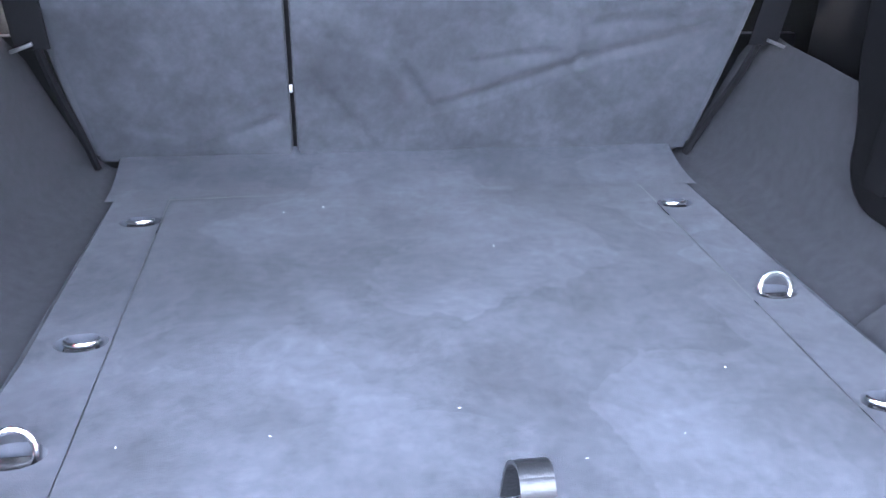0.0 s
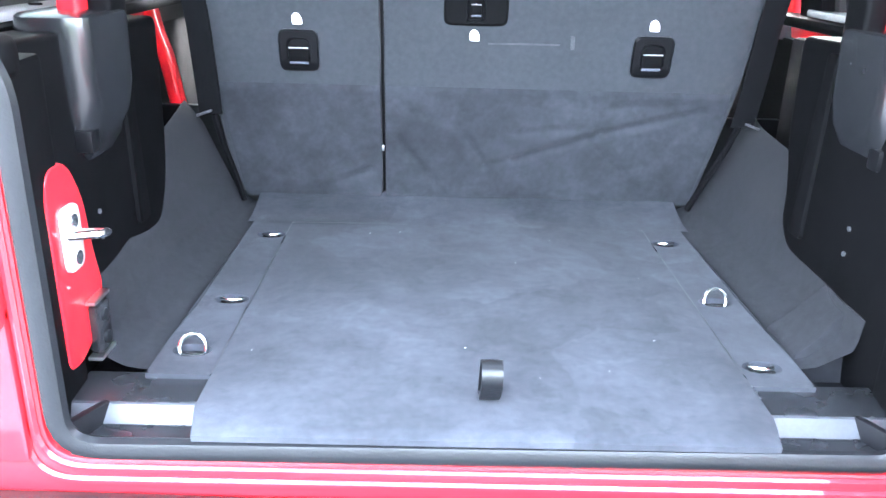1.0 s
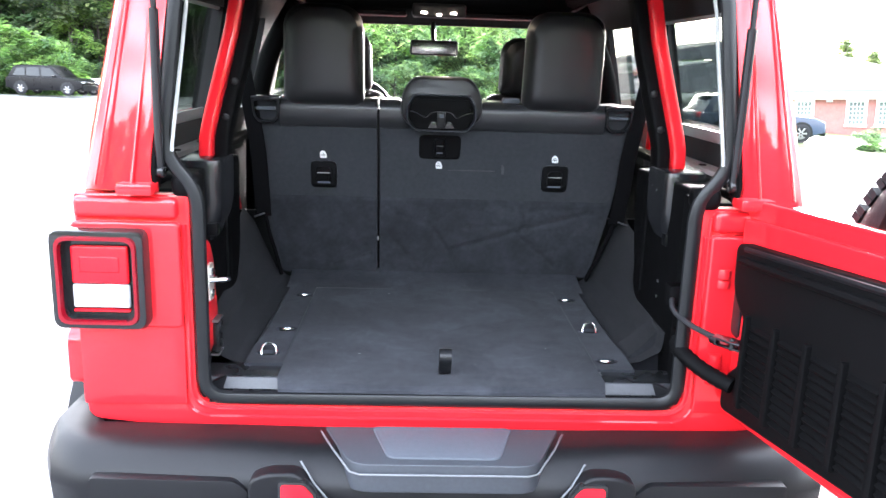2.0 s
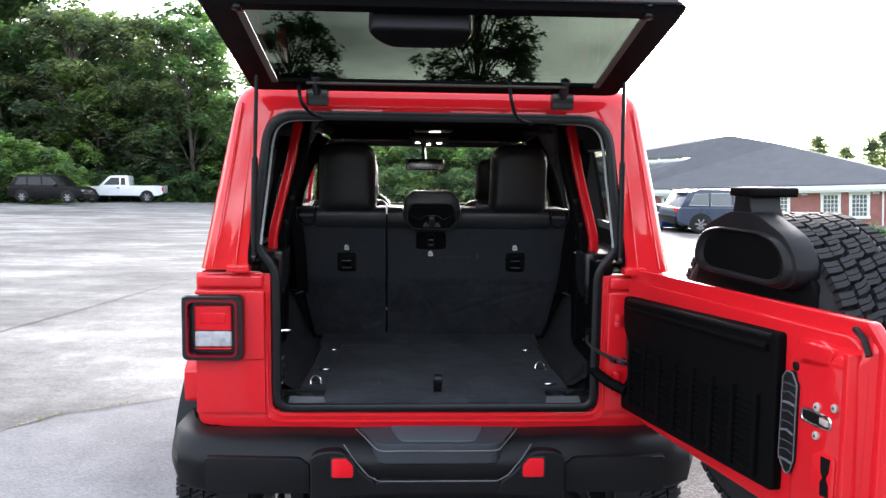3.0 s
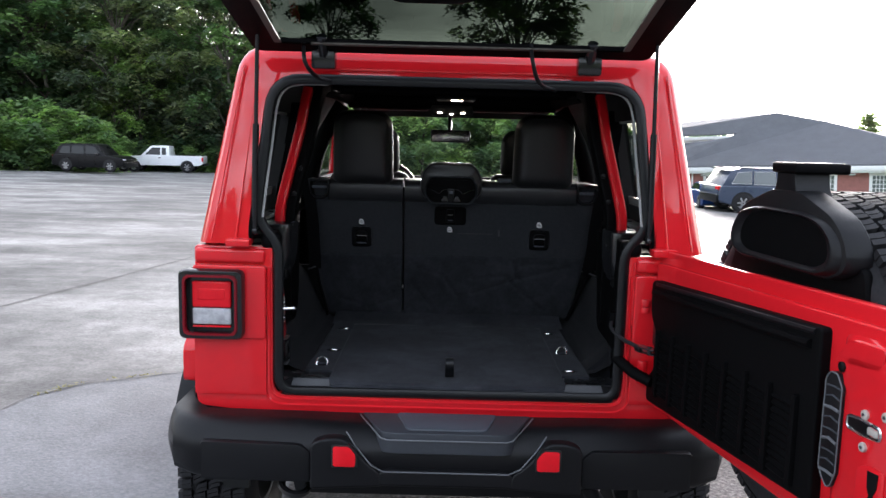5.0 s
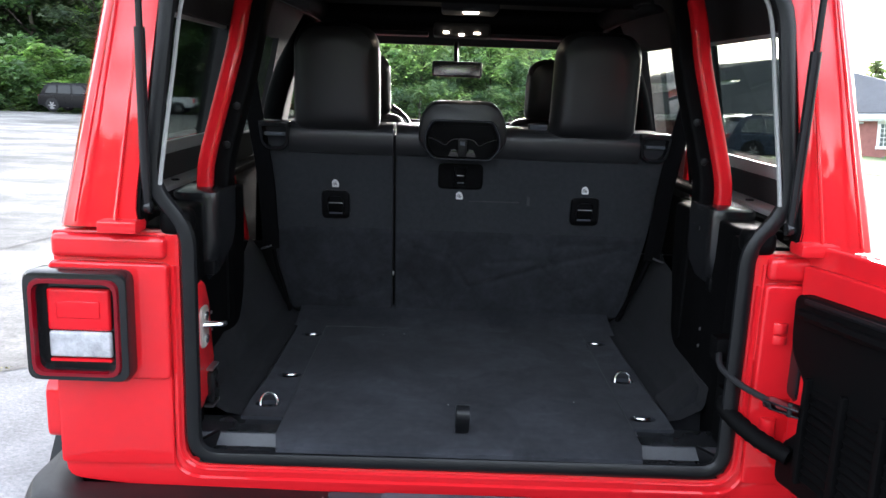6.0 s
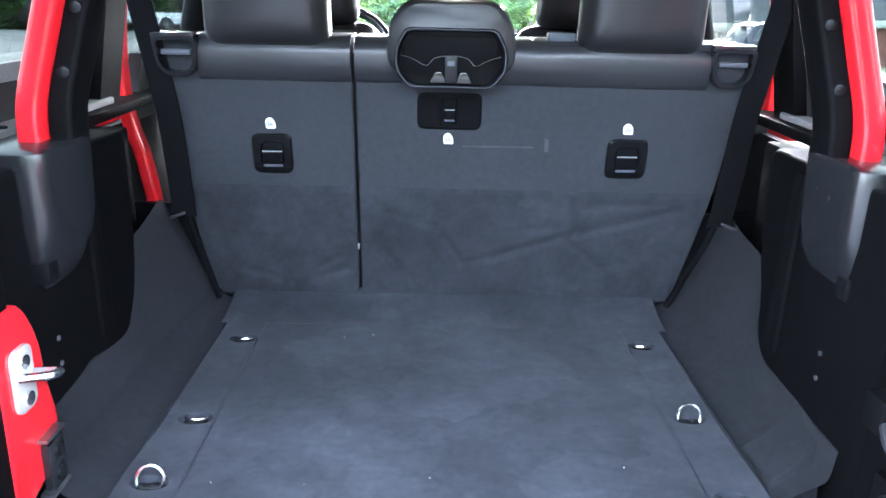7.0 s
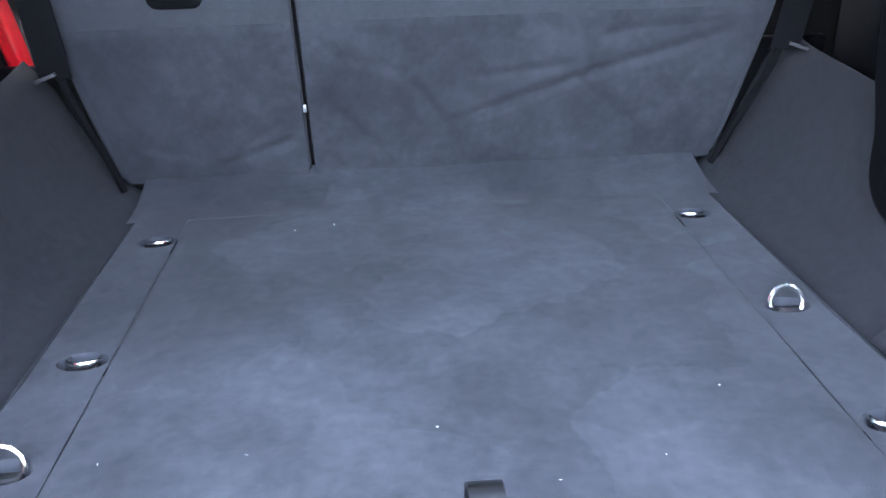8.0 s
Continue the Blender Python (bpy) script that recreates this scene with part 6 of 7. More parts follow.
def joint(a, b, width, seed, wander=0.0):
    """A dark filled joint, slightly ragged."""
    rng = random.Random(seed)
    a, b = Vector(a), Vector(b)
    n = max(8, int((b - a).length / 0.25))
    d = (b - a).normalized()
    side = Vector((-d.y, d.x))
    bm = bmesh.new()
    prev = None
    off = 0.0
    for i in range(n + 1):
        off += rng.uniform(-1, 1) * wander
        p = a.lerp(b, i / n) + side * off
        w = width * rng.uniform(0.55, 1.25)
        q, r = p - side * w / 2, p + side * w / 2
        cur = [bm.verts.new((q.x, q.y, gz(*q) + 0.006)), bm.verts.new((r.x, r.y, gz(*r) + 0.006))]
        if prev:
            bm.faces.new((prev[0], prev[1], cur[1], cur[0]))
        prev = cur
    return tagged(part("tar_joint", bm, TAR, ground, smooth=False))


joint((-4.45, 2.8), (-3.2, 11.6), 0.032, 1, 0.006)
joint((-3.2, 11.6), (-2.0, 22.0), 0.05, 2, 0.006)
for k, (a, b) in enumerate((((-2.9, 0.2), (-2.55, 1.55)), ((-2.55, 1.55), (-2.50, 2.19)), ((-2.50, 2.19), (-2.30, 2.50)), ((-2.30, 2.50), (-1.64, 2.92)), ((-1.64, 2.92), (-0.75, 3.35)))):
    joint(a, b, 0.013, 30 + k, 0.004)
joint((-9.5, 9.0), (-6.0, 17.0), 0.035, 4, 0.01)
joint((4.4, 1.0), (7.5, 12.0), 0.035, 5, 0.01)
# older asphalt on the near side of the crack, under and beside the car
ASPHALT = mat("old_asphalt", (0.105, 0.100, 0.098), 0.95, var=0.3, scale=7, bump=0.6, bump_scale=70, spec=0.08)
rubbed(ASPHALT, 0.62, 1.5, 55.0)
rubbed(ASPHALT, 0.8, 1.2, 1.6)
near = bmesh.new()
rng = random.Random(31)
edge_near, edge_fold, edge_far = [], [], []
for i in range(60):
    x = -0.7 + 13.0 * i / 59
    edge_near.append((x, -9.0))
    edge_fold.append((x, 2.0))
    edge_far.append((x, 2.9 - 0.03 * x + rng.uniform(-0.03, 0.03)))
loops = [[near.verts.new((a, b, gz(a, b) + 0.004)) for a, b in line] for line in (edge_near, edge_fold, edge_far)]
for lower, upper in zip(loops, loops[1:]):
    for i in range(59):
        near.faces.new((lower[i], lower[i + 1], upper[i + 1], upper[i]))
tagged(part("asphalt_apron", near, ASPHALT, smooth=False), "old brownish grey asphalt beside the concrete slabs", "pavement", kind="structure")
# a later, greyer slab on the near side of the crack
COLDSLAB = mat("grey_slab_concrete", (0.145, 0.149, 0.156), 0.75, var=0.18, scale=4.0, bump=0.4, bump_scale=60, spec=0.3)
rubbed(COLDSLAB, 0.82, 1.2, 1.4)
rubbed(COLDSLAB, 0.88, 1.14, 38.0)
crack = curve_pts([(-12.0, -9.5, 0), (-6.2, -3.6, 0), (-3.6, -1.2, 0), (-2.9, 0.2, 0), (-2.55, 1.55, 0), (-2.50, 2.19, 0), (-2.30, 2.50, 0), (-1.64, 2.92, 0), (-0.75, 3.35, 0)], 12)
slab_bm = bmesh.new()
across = [[slab_bm.verts.new((x, p.y, gz(x, p.y) + 0.003)) for x in (p.x, -0.7)] for p in crack]
for a, b in zip(across, across[1:]):
    slab_bm.faces.new((a[0], a[1], b[1], b[0]))
tagged(part("concrete_slab", slab_bm, COLDSLAB, smooth=False), "bluish grey worn concrete slab beside a weedy crack", "pavement", kind="structure")
weed_bm = bmesh.new()
rng = random.Random(12)
for k in range(210):
    t = rng.random() ** 1.3 * 0.75
    line = (Vector((-2.56, 1.5, 0)), Vector((-2.50, 2.19, 0)), Vector((-2.30, 2.50, 0)), Vector((-1.9, 2.75, 0)))
    i = min(2, int(t * 4))
    c = line[i].lerp(line[i + 1], t * 4 - i) + Vector((rng.gauss(0, 0.014), rng.gauss(0, 0.018), 0))
    if 0.14 < t < 0.3 or 0.52 < t < 0.6:
        continue
    h, a = rng.uniform(0.004, 0.014), rng.uniform(0, 6.28)
    e = Vector((math.cos(a), math.sin(a), 0)) * 0.007
    f = Vector((rng.gauss(0, 0.02), rng.gauss(0, 0.02), h))
    weed_bm.faces.new([weed_bm.verts.new(c + e), weed_bm.verts.new(c - e), weed_bm.verts.new(c + f)])
tagged(part("weeds", weed_bm, WEED, smooth=False), "dry yellow weeds in a joint of the concrete", "weeds", kind="stuff")

# ---- parked vehicles ----
def simple_wheel(parent, x, y, r, w, material=None):
    h = w / 2
    t = part("wheel", moved(lathe([(r * 0.62, -h), (r * 0.9, -h), (r, -h * 0.8), (r, h * 0.8), (r * 0.9, h), (r * 0.62, h)], 24), Matrix.Translation((x, y, r))), TYRE, parent)
    rim = lathe([(r * 0.62, -h * 0.7), (0.05, -h * 0.8), (0.05, h * 0.8), (r * 0.62, h * 0.7)], 20, close=True)
    for k in range(6):
        merge(rim, moved(box((0.03, -h * 0.95, -0.03), (r * 0.6, h * 0.95, 0.03), 0.008), Matrix.Rotation(math.pi * k / 3, 4, 'Y')))
    part("rim", moved(rim, Matrix.Translation((x, y, r))), ALLOY, t)


def parked_car(name, label, category, paint, m, low, glasshouse, windows, wheels, width, r, extras=(), glass_mat=None, surround=None):
    """A car whose length runs along local x, nose at +x. low and glasshouse: side outlines; windows: side panes."""
    ob = tagged(empty(name, m), label, category)
    hw = width / 2
    part("lower_body", prism(rounded(low, 0.06, 3), "xz", -hw, hw, 0.05, 3), paint, ob)
    gh = prism(rounded(glasshouse, 0.05, 3), "xz", -hw + 0.06, hw - 0.06, 0.04, 2)
    z0 = min(b for a, b in glasshouse)
    z1 = max(b for a, b in glasshouse)
    for v in gh.verts:
        k = (v.co.z - z0) / (z1 - z0)
        v.co.y *= 1 - 0.14 * k
    cabin = part("cabin", gh, paint, ob)
    for s in (-1, 1):
        for poly in windows:
            bm = bmesh.new()
            vs = []
            for a, b in poly:
                k = (b - z0) / (z1 - z0)
                vs.append((a, s * ((hw - 0.06) * (1 - 0.14 * k) + 0.012), b))
            lo = [bm.verts.new(v) for v in vs]
            hi = [bm.verts.new((v[0], v[1] - s * 0.03, v[2])) for v in vs]
            bm.faces.new(lo)
            for i in range(len(lo)):
                j = (i + 1) % len(lo)
                bm.faces.new((lo[i], lo[j], hi[j], hi[i]))
            part("side_window", bm, glass_mat or DARKPANE, cabin, smooth=False)
            if surround:
                part("window_surround", tube([Vector((v[0], v[1] + s * 0.004, v[2])) for v in vs], 0.016, 5, True), surround, cabin)
    for x in wheels:
        for s in (-1, 1):
            arch = [(x + (r + 0.07) * math.cos(t), r + (r + 0.07) * math.sin(t)) for t in [math.pi * k / 12 for k in range(13)]]
            part("wheel_arch", prism(arch + [(x - r - 0.07, 0.25), (x + r + 0.07, 0.25)][::1], "xz", *sorted((s * (hw - 0.2), s * (hw + 0.006)))), RUBBER, ob)
            simple_wheel(ob, x, s * (hw - 0.10), r, 0.24)
    for nm, lo, hi, mt in extras:
        part(nm, box(lo, hi, 0.03, 2), mt, ob)
    return ob


DARKPANE = mat("dark_car_glass", (0.010, 0.012, 0.014), 0.06, var=0.1, scale=4, spec=0.28)
# pale base colour carries part of the sky's reflection in these panes
CARPANE = mat("sky_lit_car_glass", (0.10, 0.115, 0.12), 0.05, var=0.1, scale=4, spec=0.9)
SLATE = mat("slate_blue_paint", (0.046, 0.060, 0.094), 0.3, var=0.04, scale=3, coat=0.4, spec=0.2)
BLACKP = mat("black_paint", (0.004, 0.004, 0.005), 0.3, var=0.05, scale=3, spec=0.15)
WHITEP = mat("white_paint", (0.74, 0.76, 0.78), 0.3, var=0.04, scale=3, coat=0.8)
BLUEP = mat("bright_blue_paint", (0.010, 0.038, 0.15), 0.5, var=0.05, scale=3, spec=0.1)

suv_low = [(-2.38, 0.42), (-2.42, 0.75), (-2.34, 1.02), (-1.2, 1.06), (0.9, 1.06), (1.95, 0.98), (2.32, 0.82), (2.38, 0.45), (1.9, 0.28), (-1.9, 0.28)]
suv_top = [(-2.30, 1.0), (-1.95, 1.62), (-1.6, 1.72), (0.0, 1.76), (0.45, 1.70), (1.15, 1.02)]
suv_win = [[(-1.95, 1.12), (-1.72, 1.56), (-1.2, 1.60), (-1.2, 1.12)], [(-1.1, 1.12), (-1.1, 1.61), (-0.32, 1.63), (-0.25, 1.12)], [(-0.15, 1.12), (-0.22, 1.63), (0.36, 1.60), (0.86, 1.12)]]
suv_extra = (("front_bumper", (2.28, -0.85, 0.30), (2.44, 0.85, 0.62), PLASTIC), ("rear_bumper", (-2.47, -0.85, 0.36), (-2.33, 0.85, 0.66), PLASTIC),
             ("tail_lamp", (-2.43, -0.86, 0.86), (-2.2, -0.55, 1.0), LENSRED), ("headlamp", (2.18, -0.86, 0.74), (2.36, -0.5, 0.86), LENSWHITE), ("sill", (-1.0, -0.93, 0.26), (1.0, 0.93, 0.40), PLASTIC),
             ("roof_rail", (-1.6, -0.72, 1.70), (0.2, -0.68, 1.765), TRIM), ("spoiler", (-2.2, -0.6, 1.66), (-1.85, 0.6, 1.72), TRIM), ("wing_mirror", (0.55, -1.03, 1.06), (0.75, -0.85, 1.2), GLOSSBLACK))
parked_car("parked_suv", "slate blue parked SUV near the brick building", "car", SLATE, pose(12.45, 28.0, gz(12.45, 28) + 0.07, 0, 1.0, 3) @ Matrix.Diagonal((1, 1, 0.94, 1)), suv_low, suv_top, suv_win, (-1.48, 1.44), 1.9, 0.375, suv_extra, CARPANE, STEEL)
parked_car("parked_suv", "black parked SUV under the trees", "car", BLACKP, pose(-22.4, 49.1, gz(0, 49) + 0.15, 0, 0, -6), suv_low, suv_top, suv_win, (-1.48, 1.44), 1.9, 0.375, suv_extra)
coupe_low = [(-2.25, 0.38), (-2.30, 0.75), (-2.1, 0.98), (-1.0, 1.0), (1.0, 0.92), (2.0, 0.80), (2.25, 0.55), (2.2, 0.25), (-2.0, 0.25)]
coupe_top = [(-1.7, 0.95), (-0.9, 1.36), (-0.2, 1.42), (0.35, 1.36), (1.1, 0.9)]
parked_car("parked_coupe", "bright blue parked coupe with black spoiler", "car", BLUEP, pose(11.25, 31.0, gz(11.25, 31.0), 0, 0, 84) @ Matrix.Diagonal((0.9, 0.9, 0.76, 1)), coupe_low, coupe_top, [[(-1.0, 1.04), (-0.75, 1.3), (0.2, 1.34), (0.75, 1.02)]], (-1.4, 1.4), 1.85, 0.35,
           (("tail_lamp", (-2.33, -0.8, 0.74), (-2.2, -0.5, 0.84), LENSDARK), ("tail_lamp", (-2.33, 0.5, 0.74), (-2.2, 0.8, 0.84), LENSDARK), ("spoiler", (-2.25, -0.75, 1.08), (-2.0, 0.75, 1.13), GLOSSBLACK), ("spoiler_post", (-2.18, -0.5, 0.95), (-2.08, -0.44, 1.1), GLOSSBLACK)))
pick_low = [(-2.95, 0.62), (-2.95, 1.22), (-0.55, 1.22), (-0.5, 1.18), (1.25, 1.18), (2.75, 1.12), (2.90, 0.9), (2.9, 0.5), (-2.6, 0.5)]
pick_top = [(-0.62, 1.15), (-0.55, 1.86), (-0.40, 1.92), (0.55, 1.92), (0.75, 1.86), (1.45, 1.15)]
parked_car("pickup_truck", "white parked pickup truck under the trees", "truck", WHITEP, pose(-20.7, 56.8, gz(0, 57) + 0.05, 0, 0, 186), pick_low, pick_top, [[(-0.38, 1.26), (-0.34, 1.76), (-0.05, 1.78), (-0.05, 1.26)], [(0.05, 1.26), (0.05, 1.78), (0.62, 1.78), (1.12, 1.26)]], (-1.85, 1.9), 1.95, 0.41,
           (("tail_lamp", (-2.99, 0.82, 0.85), (-2.88, 0.99, 1.12), LENSRED), ("rear_bumper", (-3.08, -0.95, 0.5), (-2.93, 0.95, 0.66), PLASTIC), ("bed_well", (-2.85, -0.8, 1.2), (-0.7, 0.8, 1.224), RUBBER), ("door_handle", (0.0, 0.97, 1.02), (0.18, 1.0, 1.08), GLOSSBLACK)))

# ---- brick hall with hipped roof ----
HALLPANE = mat("curtained_pane", (0.13, 0.15, 0.145), 0.1, var=0.3, scale=2, spec=0.4)
BRICK = mat("red_brick", (0.31, 0.13, 0.115), 0.85, var=0.25, scale=4, bump=0.4, bump_scale=30)
SHINGLE = mat("grey_shingles", (0.098, 0.101, 0.112), 0.9, var=0.22, scale=1.2, bump=0.5, bump_scale=20)
WHITEWOOD = mat("white_trim_paint", (0.8, 0.8, 0.8), 0.6, var=0.08, scale=2)
STONE = mat("grey_stone", (0.16, 0.16, 0.155), 0.9, var=0.35, scale=3, bump=0.6, bump_scale=12)
A, B = Vector((16.9, 56.4, -0.15)), Vector((30.5, 46.6, 0.74))
ex = (B - A).normalized()
ey = Vector((-ex.y, ex.x, 0)).normalized()
ez = ex.cross(ey).normalized()
HALL = Matrix(((ex.x, ey.x, ez.x, A.x), (ex.y, ey.y, ez.y, A.y), (ex.z, ey.z, ez.z, A.z), (0, 0, 0, 1)))
hall = tagged(empty("brick_hall", HALL), "single-storey brick hall with grey hipped roof and white trim", "building")
W0, W1, DEEP, TALL = -4.0, 18.6, 12.0, 3.6
part("wall", box((W0, 0.4, -TALL), (W1, DEEP, -0.05), 0.0), BRICK, hall, "red brick wall", smooth=False)
def roof_faces(faces, thick=0.12):
    bm = bmesh.new()
    for f in faces:
        bm.faces.new([bm.verts.new(p) for p in f])
    bmesh.ops.remove_doubles(bm, verts=bm.verts, dist=0.001)
    r = bmesh.ops.extrude_face_region(bm, geom=bm.faces[:])
    for v in [g for g in r["geom"] if isinstance(g, bmesh.types.BMVert)]:
        v.co.z += thick
    return bm
r0, r1 = Vector((5.6, 6.2, 3.85)), Vector((9.0, 6.2, 3.05))
e = 0.5
c0, c1, c2, c3 = Vector((-0.2, -e + 0.4, 0)), Vector((W1 + e, -e + 0.4, 0)), Vector((W1 + e, DEEP + e, 0)), Vector((W0 - e, DEEP + e, 0))
part("roof", roof_faces([(c0, c1, r1, r0), (c1, c2, r1), (c2, c3, r0, r1), (c3, c0, r0)]), SHINGLE, hall, "dark grey shingle roof", smooth=False)
part("roof_wing", roof_faces([(Vector((-6, 4.0, 2.35)), Vector((3.4, 4.4, 2.4)), r0 + Vector((0, 0.2, 0.02)), Vector((-2.0, 8.5, 3.6)))]), SHINGLE, hall, smooth=False)
part("low_roof", roof_faces([(Vector((-4.6, -0.1, 0)), Vector((-0.2, -0.1, 0)), Vector((2.9, 3.3, 2.05)), Vector((-4.6, 4.4, 1.35)))]), SHINGLE, hall, smooth=False)
part("dormer_wall", box((-5.5, 4.5, 0.6), (2.2, 4.7, 2.2)), WHITEWOOD, hall, "white boarded wall above the roof")
part("dormer_fascia", box((-6, 4.1, 2.1), (3.0, 4.4, 2.33)), WHITEWOOD, hall)
part("gutter", box((-4.0, -0.22, -0.30), (W1 + e, 0.02, 0.02), 0.03), WHITEWOOD, hall, "white gutter and fascia")
part("soffit", box((-4.0, -0.1, -0.42), (W1 + e, 0.45, -0.28)), WHITEWOOD, hall)
def hall_window(x, w=0.85, h=1.38):
    top = -0.62
    fr = bmesh.new()
    for lo, hi in (((x - w / 2 - 0.20, 0.30, top), (x + w / 2 + 0.20, 0.44, top + 0.22)), ((x - w / 2 - 0.18, 0.31, top - h), (x - w / 2, 0.44, top)), ((x + w / 2, 0.31, top - h), (x + w / 2 + 0.18, 0.44, top)), ((x - w / 2 - 0.22, 0.26, top - h - 0.18), (x + w / 2 + 0.22, 0.44, top - h))):
        merge(fr, box(lo, hi, 0.01))
    win = part("window", fr, WHITEWOOD, hall, "white framed sash window")
    part("pane", box((x - w / 2, 0.39, top - h), (x + w / 2, 0.41, top)), HALLPANE, win)
    for k in range(1, 4):
        part("glazing_bar", box((x - w / 2 + w * k / 4 - 0.018, 0.365, top - h), (x - w / 2 + w * k / 4 + 0.018, 0.392, top)), WHITEWOOD, win)
    for k in range(1, 5):
        part("glazing_bar", box((x - w / 2, 0.367, top - h + h * k / 5 - 0.018), (x + w / 2, 0.390, top - h + h * k / 5 + 0.018)), WHITEWOOD, win)
for x in (2.6, 6.6, 10.2, 13.3, 15.0, 17.6):
    hall_window(x)
for x in (1.2, 16.35):
    part("downpipe", box((x - 0.05, 0.28, -TALL), (x + 0.05, 0.38, -0.3), 0.01), WHITEWOOD, hall)
for x in (2.0, 11.7, 15.95):
    part("wall_lamp", box((x - 0.18, 0.2, -0.62), (x + 0.18, 0.4, -0.48), 0.03), STEEL, hall)
tagged(part("garden_wall", moved(box((13.5, -3.2, -3.3), (22, -2.8, -2.45), 0.05), HALL), STONE), "low grey stone garden wall", "wall", kind="structure")
def verge_sheet(u, v):
    """Mown strip from the kerbless edge of the car park back to the hall."""
    near_edge = curve_pts([(11.4, 30.5, 0), (12.6, 26.0, 0), (15.0, 21.5, 0), (24.0, 15.5, 0), (44.0, 8.0, 0)], 8)
    far_edge = [Vector((17.0, 57.0, 0)), Vector((60.0, 34.0, 0))]
    f = u * (len(near_edge) - 1)
    i = min(len(near_edge) - 2, int(f))
    p = near_edge[i].lerp(near_edge[i + 1], f - i).lerp(far_edge[0].lerp(far_edge[1], u), v)
    return (p.x, p.y, gz(p.x, p.y) + 0.03 + 0.02 * noise.noise((p.x * 0.6, p.y * 0.6, 0)) + 0.05 * min(1.0, v * 8))


tagged(part("grass_verge", sheet(verge_sheet, 32, 30), GRASS), "mown grass strip beside the car park", "grass", kind="structure")

# ---- trees ----
def leaf_material(name, color, through):
    m = mat(name, color, 0.6, var=0.45, scale=0.22, island=0.3, spec=0.3)
    n, l = m.node_tree.nodes, m.node_tree.links
    p, out = n["Principled BSDF"], n["Material Output"]
    tr, mix = n.new("ShaderNodeBsdfTranslucent"), n.new("ShaderNodeMixShader")
    sc = n.new("ShaderNodeVectorMath")
    sc.operation = 'MULTIPLY'
    sc.inputs[1].default_value = (1.6, 2.0, 1.1)
    old = p.inputs["Base Color"].links[0].from_socket
    # random patches put sunlit yellow-green and shaded dark tones into the leaf colour
    at, dapple, ranged, lit_mix = n.new("ShaderNodeTexCoord"), n.new("ShaderNodeTexNoise"), n.new("ShaderNodeMapRange"), n.new("ShaderNodeMix")
    dapple.inputs["Scale"].default_value, dapple.inputs["Detail"].default_value, dapple.inputs["Roughness"].default_value = 0.34, 3.0, 0.6
    ranged.inputs["From Min"].default_value, ranged.inputs["From Max"].default_value = 0.42, 0.66
    lit_mix.data_type = 'RGBA'
    tone, lit_tone = n.new("ShaderNodeVectorMath"), n.new("ShaderNodeVectorMath")
    tone.operation = lit_tone.operation = 'MULTIPLY'
    tone.inputs[1].default_value, lit_tone.inputs[1].default_value = (0.64, 0.69, 0.75), (1.75, 1.60, 1.10)
    l.new(at.outputs["Object"], dapple.inputs["Vector"])
    l.new(dapple.outputs["Fac"], ranged.inputs["Value"])
    l.new(ranged.outputs[0], lit_mix.inputs[0])
    l.new(old, tone.inputs[0])
    l.new(old, lit_tone.inputs[0])
    l.new(tone.outputs[0], lit_mix.inputs[6])
    l.new(lit_tone.outputs[0], lit_mix.inputs[7])
    l.new(lit_mix.outputs[2], p.inputs["Base Color"])
    l.new(lit_mix.outputs[2], sc.inputs[0])
    l.new(sc.outputs[0], tr.inputs["Color"])
    mix.inputs[0].default_value = through
    l.new(p.outputs[0], mix.inputs[1])
    l.new(tr.outputs[0], mix.inputs[2])
    l.new(mix.outputs[0], out.inputs["Surface"])
    return m


LEAF = leaf_material("dark_green_leaves", (0.078, 0.128, 0.072), 0.45)
LEAF2 = leaf_material("fresh_green_leaves", (0.15, 0.22, 0.10), 0.5)
LEAF3 = leaf_material("grey_green_leaves", (0.125, 0.148, 0.105), 0.45)
LEAF5 = leaf_material("silvery_green_leaves", (0.19, 0.225, 0.155), 0.5)
# brighter, greyer leaf copy: sunlight and windscreen haze are put into its colour
LEAF4 = leaf_material("sunlit_pale_leaves", (0.255, 0.325, 0.215), 0.52)
BARK = mat("grey_bark", (0.11, 0.095, 0.08), 0.9, var=0.35, scale=3, bump=0.7, bump_scale=25)


def leaf(bm, c, size, rng, droop=0.3):
    a, b = rng.uniform(0, 2 * math.pi), rng.uniform(-0.9, 0.5)
    d = Vector((math.cos(a) * math.cos(b), math.sin(a) * math.cos(b), math.sin(b) - droop)).normalized()
    s = d.cross(Vector((rng.uniform(-1, 1), rng.uniform(-1, 1), rng.uniform(-0.3, 1)))).normalized() * size * rng.uniform(0.22, 0.4)
    p0, p1, p2 = c, c + d * size * 0.5, c + d * size
    bm.faces.new([bm.verts.new(p0), bm.verts.new(p1 + s), bm.verts.new(p2), bm.verts.new(p1 - s)])


